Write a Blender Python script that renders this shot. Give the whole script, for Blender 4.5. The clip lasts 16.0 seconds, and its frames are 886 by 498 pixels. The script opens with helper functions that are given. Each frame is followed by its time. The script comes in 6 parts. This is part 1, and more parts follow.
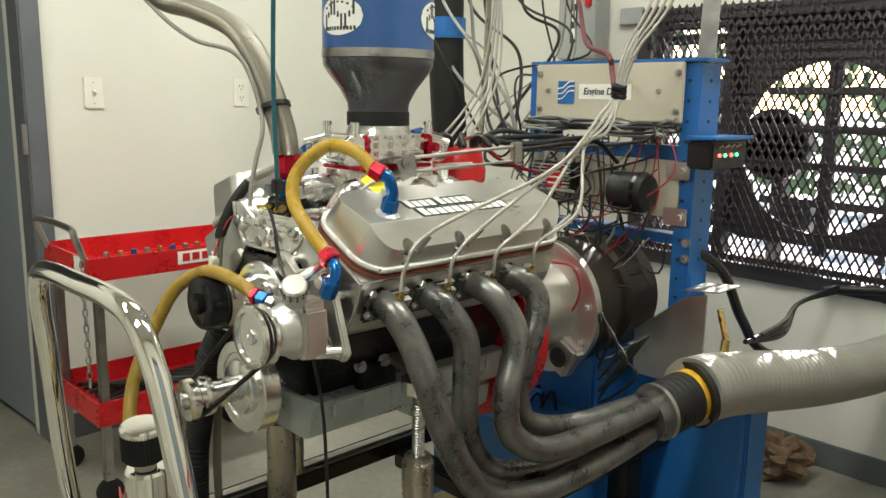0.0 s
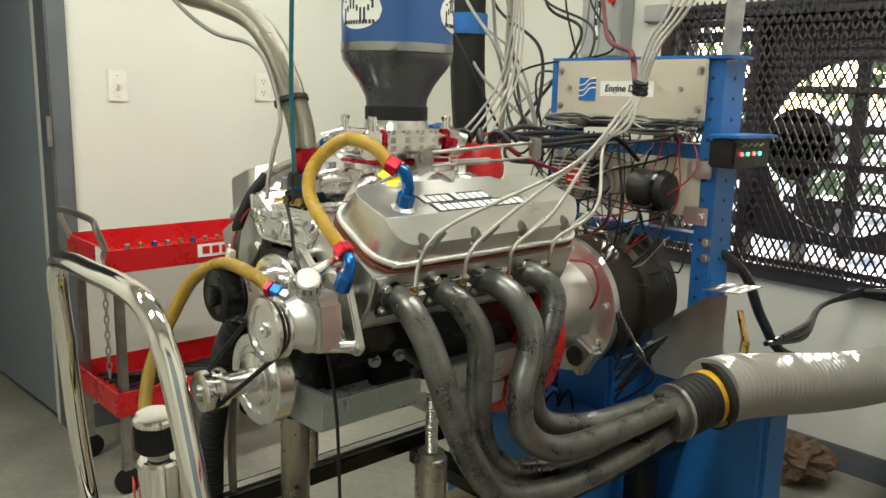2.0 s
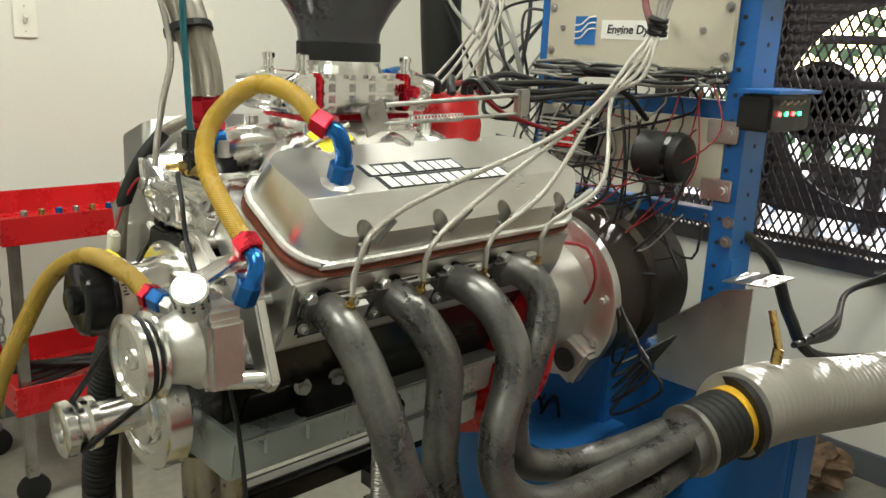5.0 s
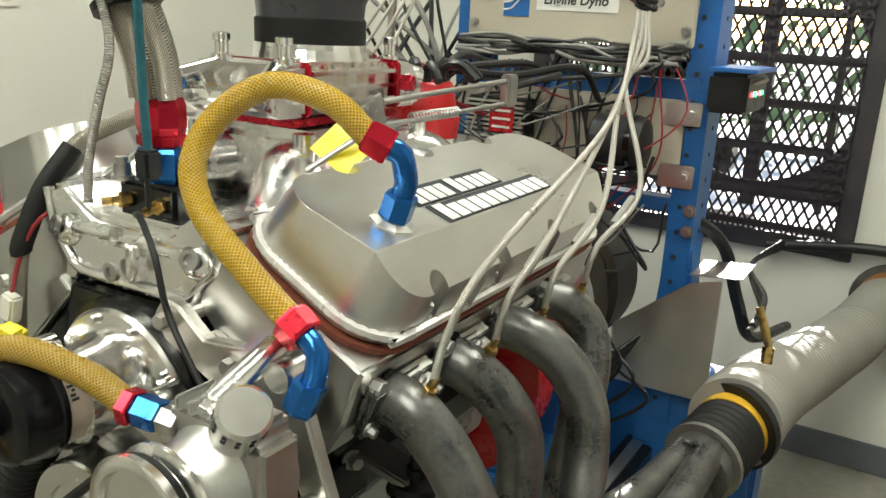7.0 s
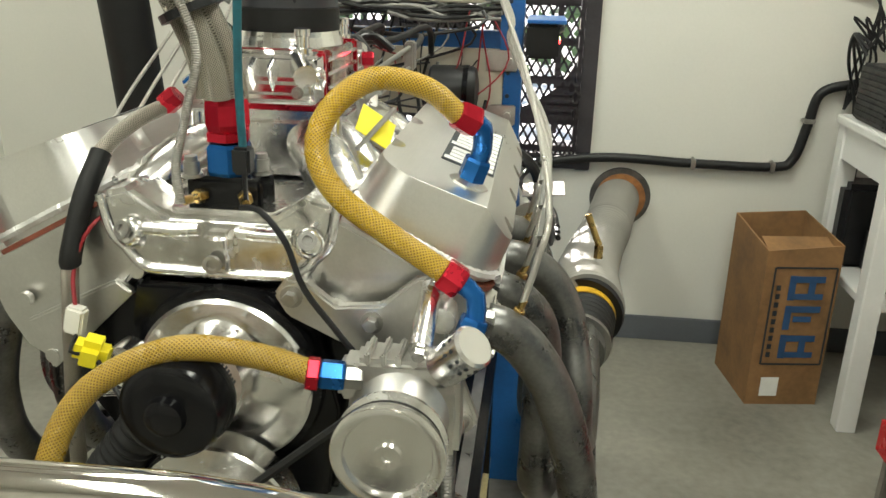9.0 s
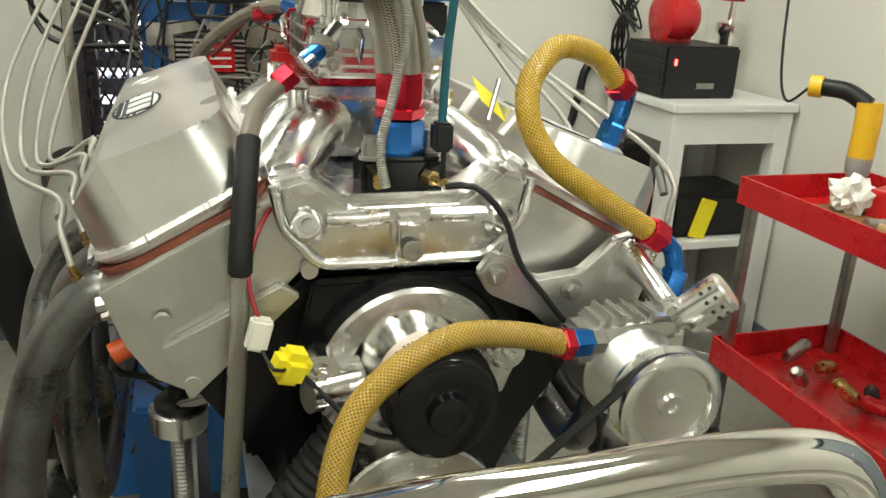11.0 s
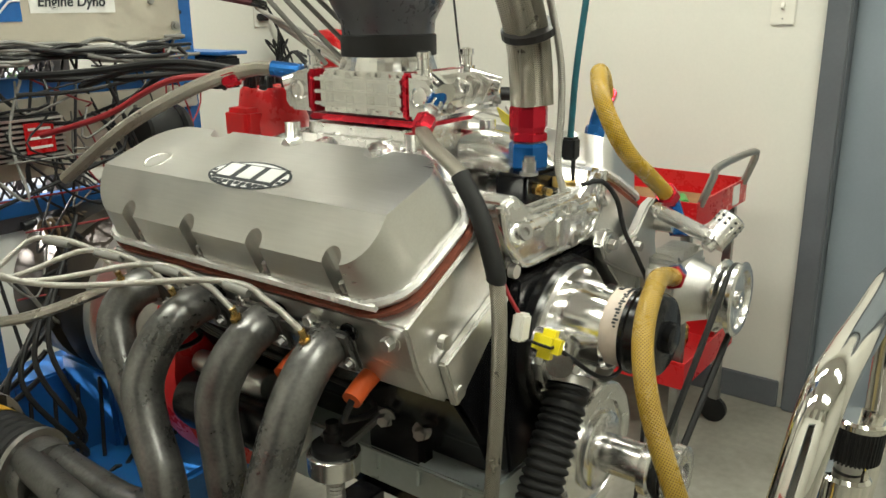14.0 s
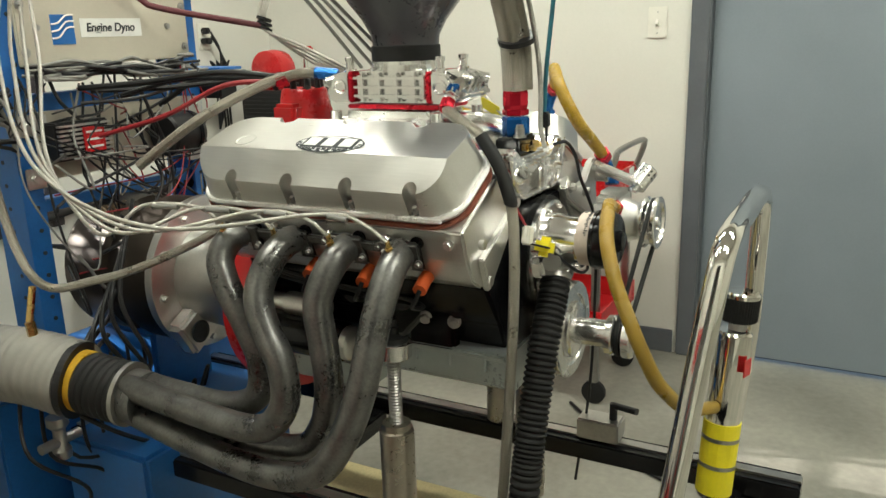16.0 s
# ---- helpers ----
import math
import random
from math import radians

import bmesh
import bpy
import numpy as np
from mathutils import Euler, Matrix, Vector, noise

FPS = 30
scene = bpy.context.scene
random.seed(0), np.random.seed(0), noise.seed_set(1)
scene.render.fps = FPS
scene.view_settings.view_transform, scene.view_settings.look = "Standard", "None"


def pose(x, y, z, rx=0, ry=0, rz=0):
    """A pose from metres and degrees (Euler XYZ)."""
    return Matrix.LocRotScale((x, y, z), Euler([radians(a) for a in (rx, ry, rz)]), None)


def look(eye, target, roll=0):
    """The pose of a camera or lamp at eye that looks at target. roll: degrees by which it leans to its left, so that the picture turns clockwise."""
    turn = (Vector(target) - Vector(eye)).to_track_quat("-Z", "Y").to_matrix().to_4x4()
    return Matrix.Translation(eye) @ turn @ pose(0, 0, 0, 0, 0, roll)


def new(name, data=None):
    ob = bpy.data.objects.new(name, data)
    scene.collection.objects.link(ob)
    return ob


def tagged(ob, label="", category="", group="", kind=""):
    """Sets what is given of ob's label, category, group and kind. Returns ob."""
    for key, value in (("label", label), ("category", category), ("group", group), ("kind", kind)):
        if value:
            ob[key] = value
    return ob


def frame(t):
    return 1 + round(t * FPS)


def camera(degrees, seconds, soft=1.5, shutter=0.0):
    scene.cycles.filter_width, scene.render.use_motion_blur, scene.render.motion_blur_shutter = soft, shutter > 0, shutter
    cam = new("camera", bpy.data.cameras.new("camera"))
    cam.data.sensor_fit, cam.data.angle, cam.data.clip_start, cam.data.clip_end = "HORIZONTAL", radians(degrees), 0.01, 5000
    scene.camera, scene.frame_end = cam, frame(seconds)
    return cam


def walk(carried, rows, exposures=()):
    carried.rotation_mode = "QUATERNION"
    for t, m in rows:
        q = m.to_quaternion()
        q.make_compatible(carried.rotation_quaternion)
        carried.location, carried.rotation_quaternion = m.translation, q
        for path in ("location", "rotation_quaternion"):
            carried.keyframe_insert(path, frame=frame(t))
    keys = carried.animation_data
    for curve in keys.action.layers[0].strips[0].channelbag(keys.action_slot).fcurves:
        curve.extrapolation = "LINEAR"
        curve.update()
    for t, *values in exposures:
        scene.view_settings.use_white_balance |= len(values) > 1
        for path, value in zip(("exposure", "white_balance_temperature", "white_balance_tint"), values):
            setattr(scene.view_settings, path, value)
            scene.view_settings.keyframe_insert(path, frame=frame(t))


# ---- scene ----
cam = camera(57.3, 16.0)
PATH = [
    (0, (1.426, -0.876, 1.376), (0.01, 0.488, 1.007), 0.9),
    (0.5, (1.436, -0.878, 1.38), (0.007, 0.474, 1.021), 0.7),
    (1, (1.43, -0.871, 1.375), (-0.012, 0.468, 1.019), 0.9),
    (1.5, (1.431, -0.867, 1.372), (-0.023, 0.458, 1.009), 1.2),
    (2, (1.43, -0.862, 1.371), (-0.022, 0.461, 0.995), 1.4),
    (2.5, (1.423, -0.857, 1.369), (-0.006, 0.486, 0.978), 1.7),
    (3, (1.424, -0.829, 1.364), (0.003, 0.517, 0.954), 2.1),
    (3.5, (1.39, -0.768, 1.358), (-0.017, 0.586, 0.923), 2.4),
    (4, (1.291, -0.664, 1.364), (-0.113, 0.686, 0.906), 2.6),
    (4.5, (1.197, -0.584, 1.344), (-0.206, 0.762, 0.875), 2.4),
    (4.7, (1.174, -0.565, 1.342), (-0.229, 0.778, 0.864), 2.4),
    (6.8, (0.739, -0.493, 1.348), (-0.331, 1.106, 0.802), 3.3),
    (7, (0.698, -0.531, 1.35), (-0.284, 1.123, 0.802), 2.8),
    (7.5, (0.628, -0.634, 1.376), (-0.151, 1.113, 0.792), 2.1),
    (8, (0.558, -0.739, 1.381), (0.006, 1.09, 0.789), 1.5),
    (8.5, (0.469, -0.812, 1.392), (0.082, 1.047, 0.763), 1.0),
    (9, (0.346, -0.822, 1.4), (0.133, 1.052, 0.736), 1.3),
    (9.5, (0.171, -0.817, 1.382), (0.161, 1.069, 0.717), 1.5),
    (10, (0.038, -0.82, 1.377), (0.239, 1.052, 0.704), 2.7),
    (10.2, (-0.004, -0.826, 1.374), (0.266, 1.039, 0.704), 3.1),
    (12.3, (-0.547, -0.638, 1.355), (0.547, 0.904, 0.705), 2.0),
    (12.5, (-0.579, -0.632, 1.355), (0.574, 0.874, 0.722), 2.1),
    (13, (-0.698, -0.616, 1.354), (0.624, 0.763, 0.764), 1.3),
    (13.5, (-0.809, -0.575, 1.371), (0.616, 0.703, 0.789), 0.3),
    (14, (-0.927, -0.511, 1.376), (0.599, 0.651, 0.807), -0.7),
    (14.5, (-1.091, -0.471, 1.37), (0.537, 0.551, 0.818), -1.2),
    (15, (-1.222, -0.501, 1.376), (0.437, 0.48, 0.842), -1.5),
    (15.5, (-1.364, -0.548, 1.37), (0.316, 0.395, 0.834), -1.9),
    (16, (-1.455, -0.577, 1.369), (0.239, 0.349, 0.847), -1.7),
]
walk(cam, [(t, look(eye, target, roll)) for t, eye, target, roll in PATH])

# ---- light ----
scene.view_settings.exposure = 1.63
world = bpy.data.worlds.new("sky_world")
scene.world = world
world.use_nodes = True
wn = world.node_tree.nodes
sky = wn.new("ShaderNodeTexSky")
sky.sky_type, sky.sun_disc = "NISHITA", False
sky.sun_elevation, sky.sun_rotation = radians(21), radians(-15)
world.node_tree.links.new(sky.outputs[0], wn["Background"].inputs[0])
wn["Background"].inputs[1].default_value = 0.12
sun = new("sun", bpy.data.lights.new("sun", "SUN"))
sun.data.energy, sun.data.angle, sun.data.color = 5.0, radians(0.6), (1.0, 0.95, 0.88)
sun.matrix_world = look((-0.46, 4.8, 2.18), (0.5, 1.1, 0.73))


# ---- helpers for meshes ----
def V(*a):
    return Vector(a)


def thing(name, label, category, at=(0, 0, 0), group="", kind=""):
    ob = new(name)
    ob.empty_display_size = 0.05
    ob.location = at
    return tagged(ob, label, category, group, kind)


SPLIT = {"emblem_mark", "emblem_cut", "cover_bolt", "flange_bolt", "head_plug", "socket_screw", "stud_nut", "sensor", "sign_screw", "sign_wave", "frame_bolt", "bracket_bolt", "spacer", "vent_hole", "lead_end", "adapter_port", "clip", "label_mark", "plate_mark", "decal_mark", "print_mark", "print_border", "socket", "slot", "hinge", "screw", "band", "upright_hole"}


def pieces(bm):
    """The separate lumps of a mesh, those that touch taken together."""
    left, lumps = set(bm.verts), []
    while left:
        stack, lump = [left.pop()], []
        while stack:
            v = stack.pop()
            lump.append(v)
            for e in v.link_edges:
                o = e.other_vert(v)
                if o in left:
                    left.remove(o)
                    stack.append(o)
        lo = Vector([min(v.co[i] for v in lump) for i in range(3)])
        hi = Vector([max(v.co[i] for v in lump) for i in range(3)])
        lumps.append([lump, lo, hi])
    done = []
    for lump in lumps:
        for d in done:
            if all(lump[1][i] <= d[2][i] + 1e-4 and lump[2][i] >= d[1][i] - 1e-4 for i in range(3)):
                d[0] += lump[0]
                d[1] = Vector(map(min, d[1], lump[1]))
                d[2] = Vector(map(max, d[2], lump[2]))
                break
        else:
            done.append(lump)
    return [d[0] for d in done]


def part(name, bm, material, parent=None, label="", smooth=False):
    if name in SPLIT:
        lumps = pieces(bm)
        if len(lumps) > 1:
            made = None
            for lump in lumps:
                one, new_of = bmesh.new(), {}
                for v in lump:
                    new_of[v] = one.verts.new(v.co)
                for f in {f for v in lump for f in v.link_faces}:
                    one.faces.new([new_of[v] for v in f.verts])
                made = link_part(name, one, material, parent, label, smooth)
            bm.free()
            return made
    return link_part(name, bm, material, parent, label, smooth)


def link_part(name, bm, material, parent=None, label="", smooth=False):
    me = bpy.data.meshes.new(name)
    bm.normal_update()
    bm.to_mesh(me)
    bm.free()
    me.materials.append(material)
    if smooth:
        for p in me.polygons:
            p.use_smooth = True
        me.set_sharp_from_angle(angle=radians(38))
    ob = new(name, me)
    if parent:
        ob.parent = parent
        off = parent.location.copy()
        if parent.parent:
            off = V(0, 0, 0)
        ob.matrix_parent_inverse = Matrix.Translation(-off)
    if label:
        ob["label"] = label
    return ob


def solid(name, bm, material, label, category, group="", kind="", smooth=False):
    return tagged(part(name, bm, material, None, "", smooth), label, category, group, kind)


def B():
    return bmesh.new()


def box(bm, c, s, rot=None, bevel=0.0, seg=2):
    r = bmesh.ops.create_cube(bm, size=1)
    vs = r["verts"]
    m = Matrix.Translation(c) @ (rot.to_4x4() if rot else Matrix()) @ Matrix.Diagonal((*s, 1))
    bmesh.ops.transform(bm, matrix=m, verts=vs)
    if bevel:
        es = list({e for v in vs for e in v.link_edges})
        bmesh.ops.bevel(bm, geom=es, offset=bevel, segments=seg, affect="EDGES", clamp_overlap=True)
    return bm


def rot(rx=0, ry=0, rz=0):
    return Euler((radians(rx), radians(ry), radians(rz))).to_matrix()


def frames_of(pts):
    out = []
    up = None
    for i, p in enumerate(pts):
        a, b = pts[max(i - 1, 0)], pts[min(i + 1, len(pts) - 1)]
        t = (b - a).normalized()
        if up is None:
            up = t.orthogonal().normalized()
        side = t.cross(up)
        if side.length < 1e-6:
            side = t.orthogonal()
        side.normalize()
        up = side.cross(t).normalized()
        out.append((p, side, up))
    return out


def glide(pts, step=0.012):
    pts = [Vector(p) for p in pts]
    if len(pts) == 2:
        n = max(2, int((pts[1] - pts[0]).length / step))
        return [pts[0].lerp(pts[1], i / n) for i in range(n + 1)]
    q = [2 * pts[0] - pts[1]] + pts + [2 * pts[-1] - pts[-2]]
    out = []
    for i in range(1, len(q) - 2):
        a, b, c, d = q[i - 1:i + 3]
        n = max(2, int((c - b).length / step))
        for k in range(n):
            t = k / n
            out.append(0.5 * ((2 * b) + (c - a) * t + (2 * a - 5 * b + 4 * c - d) * t * t + (3 * b - a - 3 * c + d) * t ** 3))
    out.append(pts[-1])
    return out


def sweep(bm, pts, r, seg=12, cap=True):
    """A round bar along the points; r is a radius or one for each point."""
    uv = bm.loops.layers.uv.verify()
    fr = frames_of(pts)
    rings, far, along = [], 0.0, []
    for i, (p, s, u) in enumerate(fr):
        rr = r[i] if isinstance(r, (list, tuple)) else r
        if i:
            far += (p - fr[i - 1][0]).length
        along.append(far)
        rings.append([bm.verts.new(p + rr * (math.cos(k * math.tau / seg) * s + math.sin(k * math.tau / seg) * u)) for k in range(seg)])
    for i in range(len(rings) - 1):
        for k in range(seg):
            f = bm.faces.new((rings[i][k], rings[i][(k + 1) % seg], rings[i + 1][(k + 1) % seg], rings[i + 1][k]))
            for lp, (uu, vv) in zip(f.loops, ((k, along[i]), (k + 1, along[i]), (k + 1, along[i + 1]), (k, along[i + 1]))):
                lp[uv].uv = (uu / seg, vv)
    if cap:
        bm.faces.new(rings[0][::-1])
        bm.faces.new(rings[-1])
    return bm


def tube(bm, pts, r, seg=12, step=0.012):
    return sweep(bm, glide(pts, step), r, seg)


def rod(bm, a, b, r, seg=16, r2=None):
    return sweep(bm, [Vector(a), Vector(b)], [r, r if r2 is None else r2], seg)


def lathe(bm, base, axis, prof, seg=40):
    """Rings of (distance along the axis, radius)."""
    ax = Vector(axis).normalized()
    s = ax.orthogonal().normalized()
    u = ax.cross(s)
    rings = []
    for h, r in prof:
        rings.append([bm.verts.new(Vector(base) + ax * h + max(r, 1e-4) * (math.cos(k * math.tau / seg) * s + math.sin(k * math.tau / seg) * u)) for k in range(seg)])
    for a, b in zip(rings, rings[1:]):
        for k in range(seg):
            bm.faces.new((a[k], a[(k + 1) % seg], b[(k + 1) % seg], b[k]))
    bm.faces.new(rings[0][::-1])
    bm.faces.new(rings[-1])
    return bm


def prism(bm, poly, y0, y1, bevel=0.0, axis="y"):
    """A polygon of (x, z) pushed along y (or of (y, z) along x, (x, y) along z)."""
    def at(a, b, c):
        return {"y": (a, c, b), "x": (c, a, b), "z": (a, b, c)}[axis]
    lo = [bm.verts.new(at(a, b, y0)) for a, b in poly]
    hi = [bm.verts.new(at(a, b, y1)) for a, b in poly]
    n = len(poly)
    fs = [bm.faces.new(lo), bm.faces.new(hi[::-1])]
    for i in range(n):
        fs.append(bm.faces.new((lo[i], hi[i], hi[(i + 1) % n], lo[(i + 1) % n])))
    bmesh.ops.recalc_face_normals(bm, faces=fs)
    if bevel:
        es = list({e for f in fs for e in f.edges})
        bmesh.ops.bevel(bm, geom=es, offset=bevel, segments=2, affect="EDGES", clamp_overlap=True)
    return bm


def hexnut(bm, base, axis, r, h, r2=None):
    return lathe(bm, base, axis, [(0, r * 0.93), (h * 0.12, r), (h * 0.88, r2 or r), (h, (r2 or r) * 0.9)], 6)


def bolt(bm, base, axis, r=0.007, h=0.008):
    lathe(bm, base, axis, [(0, r * 1.5), (h * 0.25, r * 1.5)], 14)
    hexnut(bm, Vector(base) + Vector(axis).normalized() * h * 0.25, axis, r, h)


# ---- materials ----
def mat(name, col, rough=0.5, metal=0.0, var=0.12, scale=8.0, fine=120.0, bump=0.05, rvar=0.12, coat=0.0, stretch=None, spec=0.5, trans=0.0):
    m = bpy.data.materials.new(name)
    m.use_nodes = True
    nt = m.node_tree
    n, l = nt.nodes, nt.links
    p = n["Principled BSDF"]
    tc = n.new("ShaderNodeTexCoord")
    mp = n.new("ShaderNodeMapping")
    l.new(tc.outputs["Object"], mp.inputs[0])
    if stretch:
        mp.inputs["Scale"].default_value = stretch
    big = n.new("ShaderNodeTexNoise")
    big.inputs["Scale"].default_value, big.inputs["Detail"].default_value = scale, 6
    l.new(tc.outputs["Object"], big.inputs[0])
    small = n.new("ShaderNodeTexNoise")
    small.inputs["Scale"].default_value, small.inputs["Detail"].default_value = fine, 3
    l.new(mp.outputs[0], small.inputs[0])
    mixv = n.new("ShaderNodeMath")
    mixv.operation = "MULTIPLY_ADD"
    l.new(small.outputs[0], mixv.inputs[0])
    mixv.inputs[1].default_value = 0.4
    l.new(big.outputs[0], mixv.inputs[2])
    ramp = n.new("ShaderNodeValToRGB")
    e = ramp.color_ramp.elements
    e[0].position, e[1].position = 0.4, 1.0
    e[0].color = (*[c * (1 - var) for c in col], 1)
    e[1].color = (*[min(1, c * (1 + var)) for c in col], 1)
    l.new(mixv.outputs[0], ramp.inputs[0])
    l.new(ramp.outputs[0], p.inputs["Base Color"])
    rr = n.new("ShaderNodeMapRange")
    rr.inputs["To Min"].default_value, rr.inputs["To Max"].default_value = max(0.02, rough - rvar), min(1, rough + rvar)
    rr.inputs["From Min"].default_value, rr.inputs["From Max"].default_value = 0.4, 1.0
    l.new(mixv.outputs[0], rr.inputs[0])
    l.new(rr.outputs[0], p.inputs["Roughness"])
    p.inputs["Metallic"].default_value = metal
    p.inputs["Coat Weight"].default_value = coat
    p.inputs["Specular IOR Level"].default_value = spec
    p.inputs["Transmission Weight"].default_value = trans
    if bump:
        b = n.new("ShaderNodeBump")
        b.inputs["Strength"].default_value, b.inputs["Distance"].default_value = bump, 0.002
        l.new(small.outputs[0], b.inputs["Height"])
        l.new(b.outputs[0], p.inputs["Normal"])
    return m


def braid(name, col, dark, around, along, metal=0.0, rough=0.4, depth=0.6):
    """Crossing strands round a hose, by its own coordinates."""
    m = mat(name, col, rough, metal, 0.1, 20, 200, 0.0)
    n, l = m.node_tree.nodes, m.node_tree.links
    p = n["Principled BSDF"]
    uv = n.new("ShaderNodeUVMap")
    sep = n.new("ShaderNodeSeparateXYZ")
    l.new(uv.outputs[0], sep.inputs[0])

    def wave(sign):
        a = n.new("ShaderNodeMath"); a.operation = "MULTIPLY"; a.inputs[1].default_value = around * math.tau
        l.new(sep.outputs[0], a.inputs[0])
        b = n.new("ShaderNodeMath"); b.operation = "MULTIPLY_ADD"; b.inputs[1].default_value = sign * along * math.tau
        l.new(sep.outputs[1], b.inputs[0]); l.new(a.outputs[0], b.inputs[2])
        c = n.new("ShaderNodeMath"); c.operation = "SINE"; l.new(b.outputs[0], c.inputs[0])
        return c
    mx = n.new("ShaderNodeMath"); mx.operation = "MAXIMUM"
    l.new(wave(1).outputs[0], mx.inputs[0]); l.new(wave(-1).outputs[0], mx.inputs[1])
    mr = n.new("ShaderNodeMapRange")
    mr.inputs["From Min"].default_value, mr.inputs["From Max"].default_value = -0.5, 0.6
    l.new(mx.outputs[0], mr.inputs[0])
    mix = n.new("ShaderNodeMix"); mix.data_type = "RGBA"
    l.new(mr.outputs[0], mix.inputs["Factor"])
    mix.inputs[6].default_value = (*dark, 1)
    old = p.inputs["Base Color"].links[0].from_socket
    l.new(old, mix.inputs[7]); l.new(mix.outputs[2], p.inputs["Base Color"])
    b = n.new("ShaderNodeBump"); b.inputs["Strength"].default_value, b.inputs["Distance"].default_value = depth, 0.001
    l.new(mx.outputs[0], b.inputs["Height"]); l.new(b.outputs[0], p.inputs["Normal"])
    return m


def glow(name, col, power):
    m = bpy.data.materials.new(name)
    m.use_nodes = True
    p = m.node_tree.nodes["Principled BSDF"]
    p.inputs["Base Color"].default_value = (*col, 1)
    p.inputs["Emission Color"].default_value = (*col, 1)
    p.inputs["Emission Strength"].default_value = power
    return m


WALL = mat("white_wall_paint", (0.68, 0.67, 0.612), 0.55, 0, 0.05, 1.6, 90, 0.06, 0.08)
CEIL = mat("ceiling_paint", (0.66, 0.65, 0.61), 0.8, 0, 0.04)
FLOOR = mat("worn_grey_concrete", (0.25, 0.24, 0.205), 0.5, 0, 0.45, 2.2, 34, 0.15, 0.18)
TRIM = mat("grey_trim_paint", (0.11, 0.12, 0.135), 0.45, 0, 0.15, 6)
DOORP = mat("blue_grey_door_paint", (0.21, 0.245, 0.28), 0.5, 0, 0.08, 3)
ALU = mat("cast_aluminium", (0.66, 0.65, 0.625), 0.36, 1, 0.12, 14, 220, 0.12, 0.1)
COVER = mat("brushed_aluminium", (0.70, 0.69, 0.665), 0.33, 1, 0.10, 9, 320, 0.05, 0.08, stretch=(1, 0.06, 1))
POLISH = mat("polished_aluminium", (0.80, 0.79, 0.77), 0.17, 1, 0.08, 25, 38, 0.14, 0.07)
WELD = mat("pale_weld_metal", (0.78, 0.77, 0.75), 0.48, 0.75, 0.12, 60, 300, 0.1)
BRIGHT = mat("etched_silver", (0.74, 0.74, 0.73), 0.5, 0.15, 0.05, 30)
CASTP = mat("buffed_cast_aluminium", (0.76, 0.75, 0.73), 0.24, 1, 0.12, 30, 60, 0.1, 0.08)
MACH = mat("turned_aluminium", (0.78, 0.77, 0.75), 0.24, 1, 0.06, 30, 200, 0.03, 0.06)
CHROME = mat("polished_chrome", (0.82, 0.80, 0.76), 0.07, 1, 0.04, 10, 80, 0.0, 0.03)
STEEL = mat("dull_steel", (0.42, 0.41, 0.39), 0.38, 1, 0.2, 20)
POST = mat("bronze_tinted_post", (0.42, 0.38, 0.32), 0.3, 1, 0.15, 15)
HEADER = mat("dark_heat_coated_steel", (0.15, 0.148, 0.142), 0.33, 0.75, 0.6, 16, 180, 0.10, 0.14)
BLACK = mat("gloss_black_paint", (0.006, 0.006, 0.007), 0.2, 0, 0.3, 20, 200, 0.03, 0.08, spec=0.3)
MATTE = mat("black_rubber", (0.012, 0.012, 0.012), 0.6, 0, 0.35, 30, spec=0.3)
BLACKP = mat("black_plastic", (0.012, 0.012, 0.013), 0.42, 0, 0.3, 30, spec=0.35)
RED = mat("red_enamel", (0.50, 0.012, 0.015), 0.3, 0, 0.12, 10)
REDAN = mat("red_anodised_metal", (0.55, 0.015, 0.035), 0.25, 0.7, 0.1, 20)
BLUEAN = mat("blue_anodised_metal", (0.015, 0.13, 0.42), 0.22, 0.7, 0.1, 20)
BLUE = mat("blue_steel_paint", (0.018, 0.135, 0.42), 0.38, 0, 0.2, 5)
BEIGE = mat("beige_panel_paint", (0.52, 0.48, 0.39), 0.5, 0, 0.06, 4)
PANAL = mat("pale_coated_oil_pan", (0.42, 0.46, 0.45), 0.32, 0.35, 0.1, 8)
YHOSE = braid("yellow_braided_hose_skin", (0.54, 0.34, 0.025), (0.15, 0.085, 0.01), 18, 240, 0.0, 0.25, 0.5)
OLDHOSE = braid("aged_yellow_hose_skin", (0.42, 0.27, 0.035), (0.16, 0.09, 0.012), 18, 240, 0.0, 0.3, 0.5)
SBRAID = braid("steel_braid", (0.40, 0.37, 0.31), (0.05, 0.045, 0.035), 20, 330, 0.85, 0.35, 0.7)
FLEX = braid("steel_flex_sheath", (0.36, 0.345, 0.31), (0.1, 0.095, 0.085), 0, 200, 0.85, 0.38, 0.8)
LEAD = braid("pale_steel_flex", (0.56, 0.54, 0.49), (0.2, 0.19, 0.17), 0, 260, 0.6, 0.36, 0.8)
GASKET = mat("rust_red_gasket", (0.20, 0.055, 0.03), 0.7, 0, 0.3, 60)
BRASS = mat("brass", (0.55, 0.38, 0.14), 0.28, 1, 0.15, 40)
YTAPE = mat("yellow_tape", (0.85, 0.72, 0.02), 0.45, 0, 0.06, 30)
YBAND = mat("yellow_heat_band", (0.62, 0.36, 0.03), 0.35, 0, 0.3, 25)
ORANGE = mat("orange_boot_rubber", (0.62, 0.10, 0.02), 0.45, 0, 0.12, 20)
DUCT = mat("grey_duct_fabric", (0.27, 0.26, 0.235), 0.6, 0.1, 0.15, 8, 90)
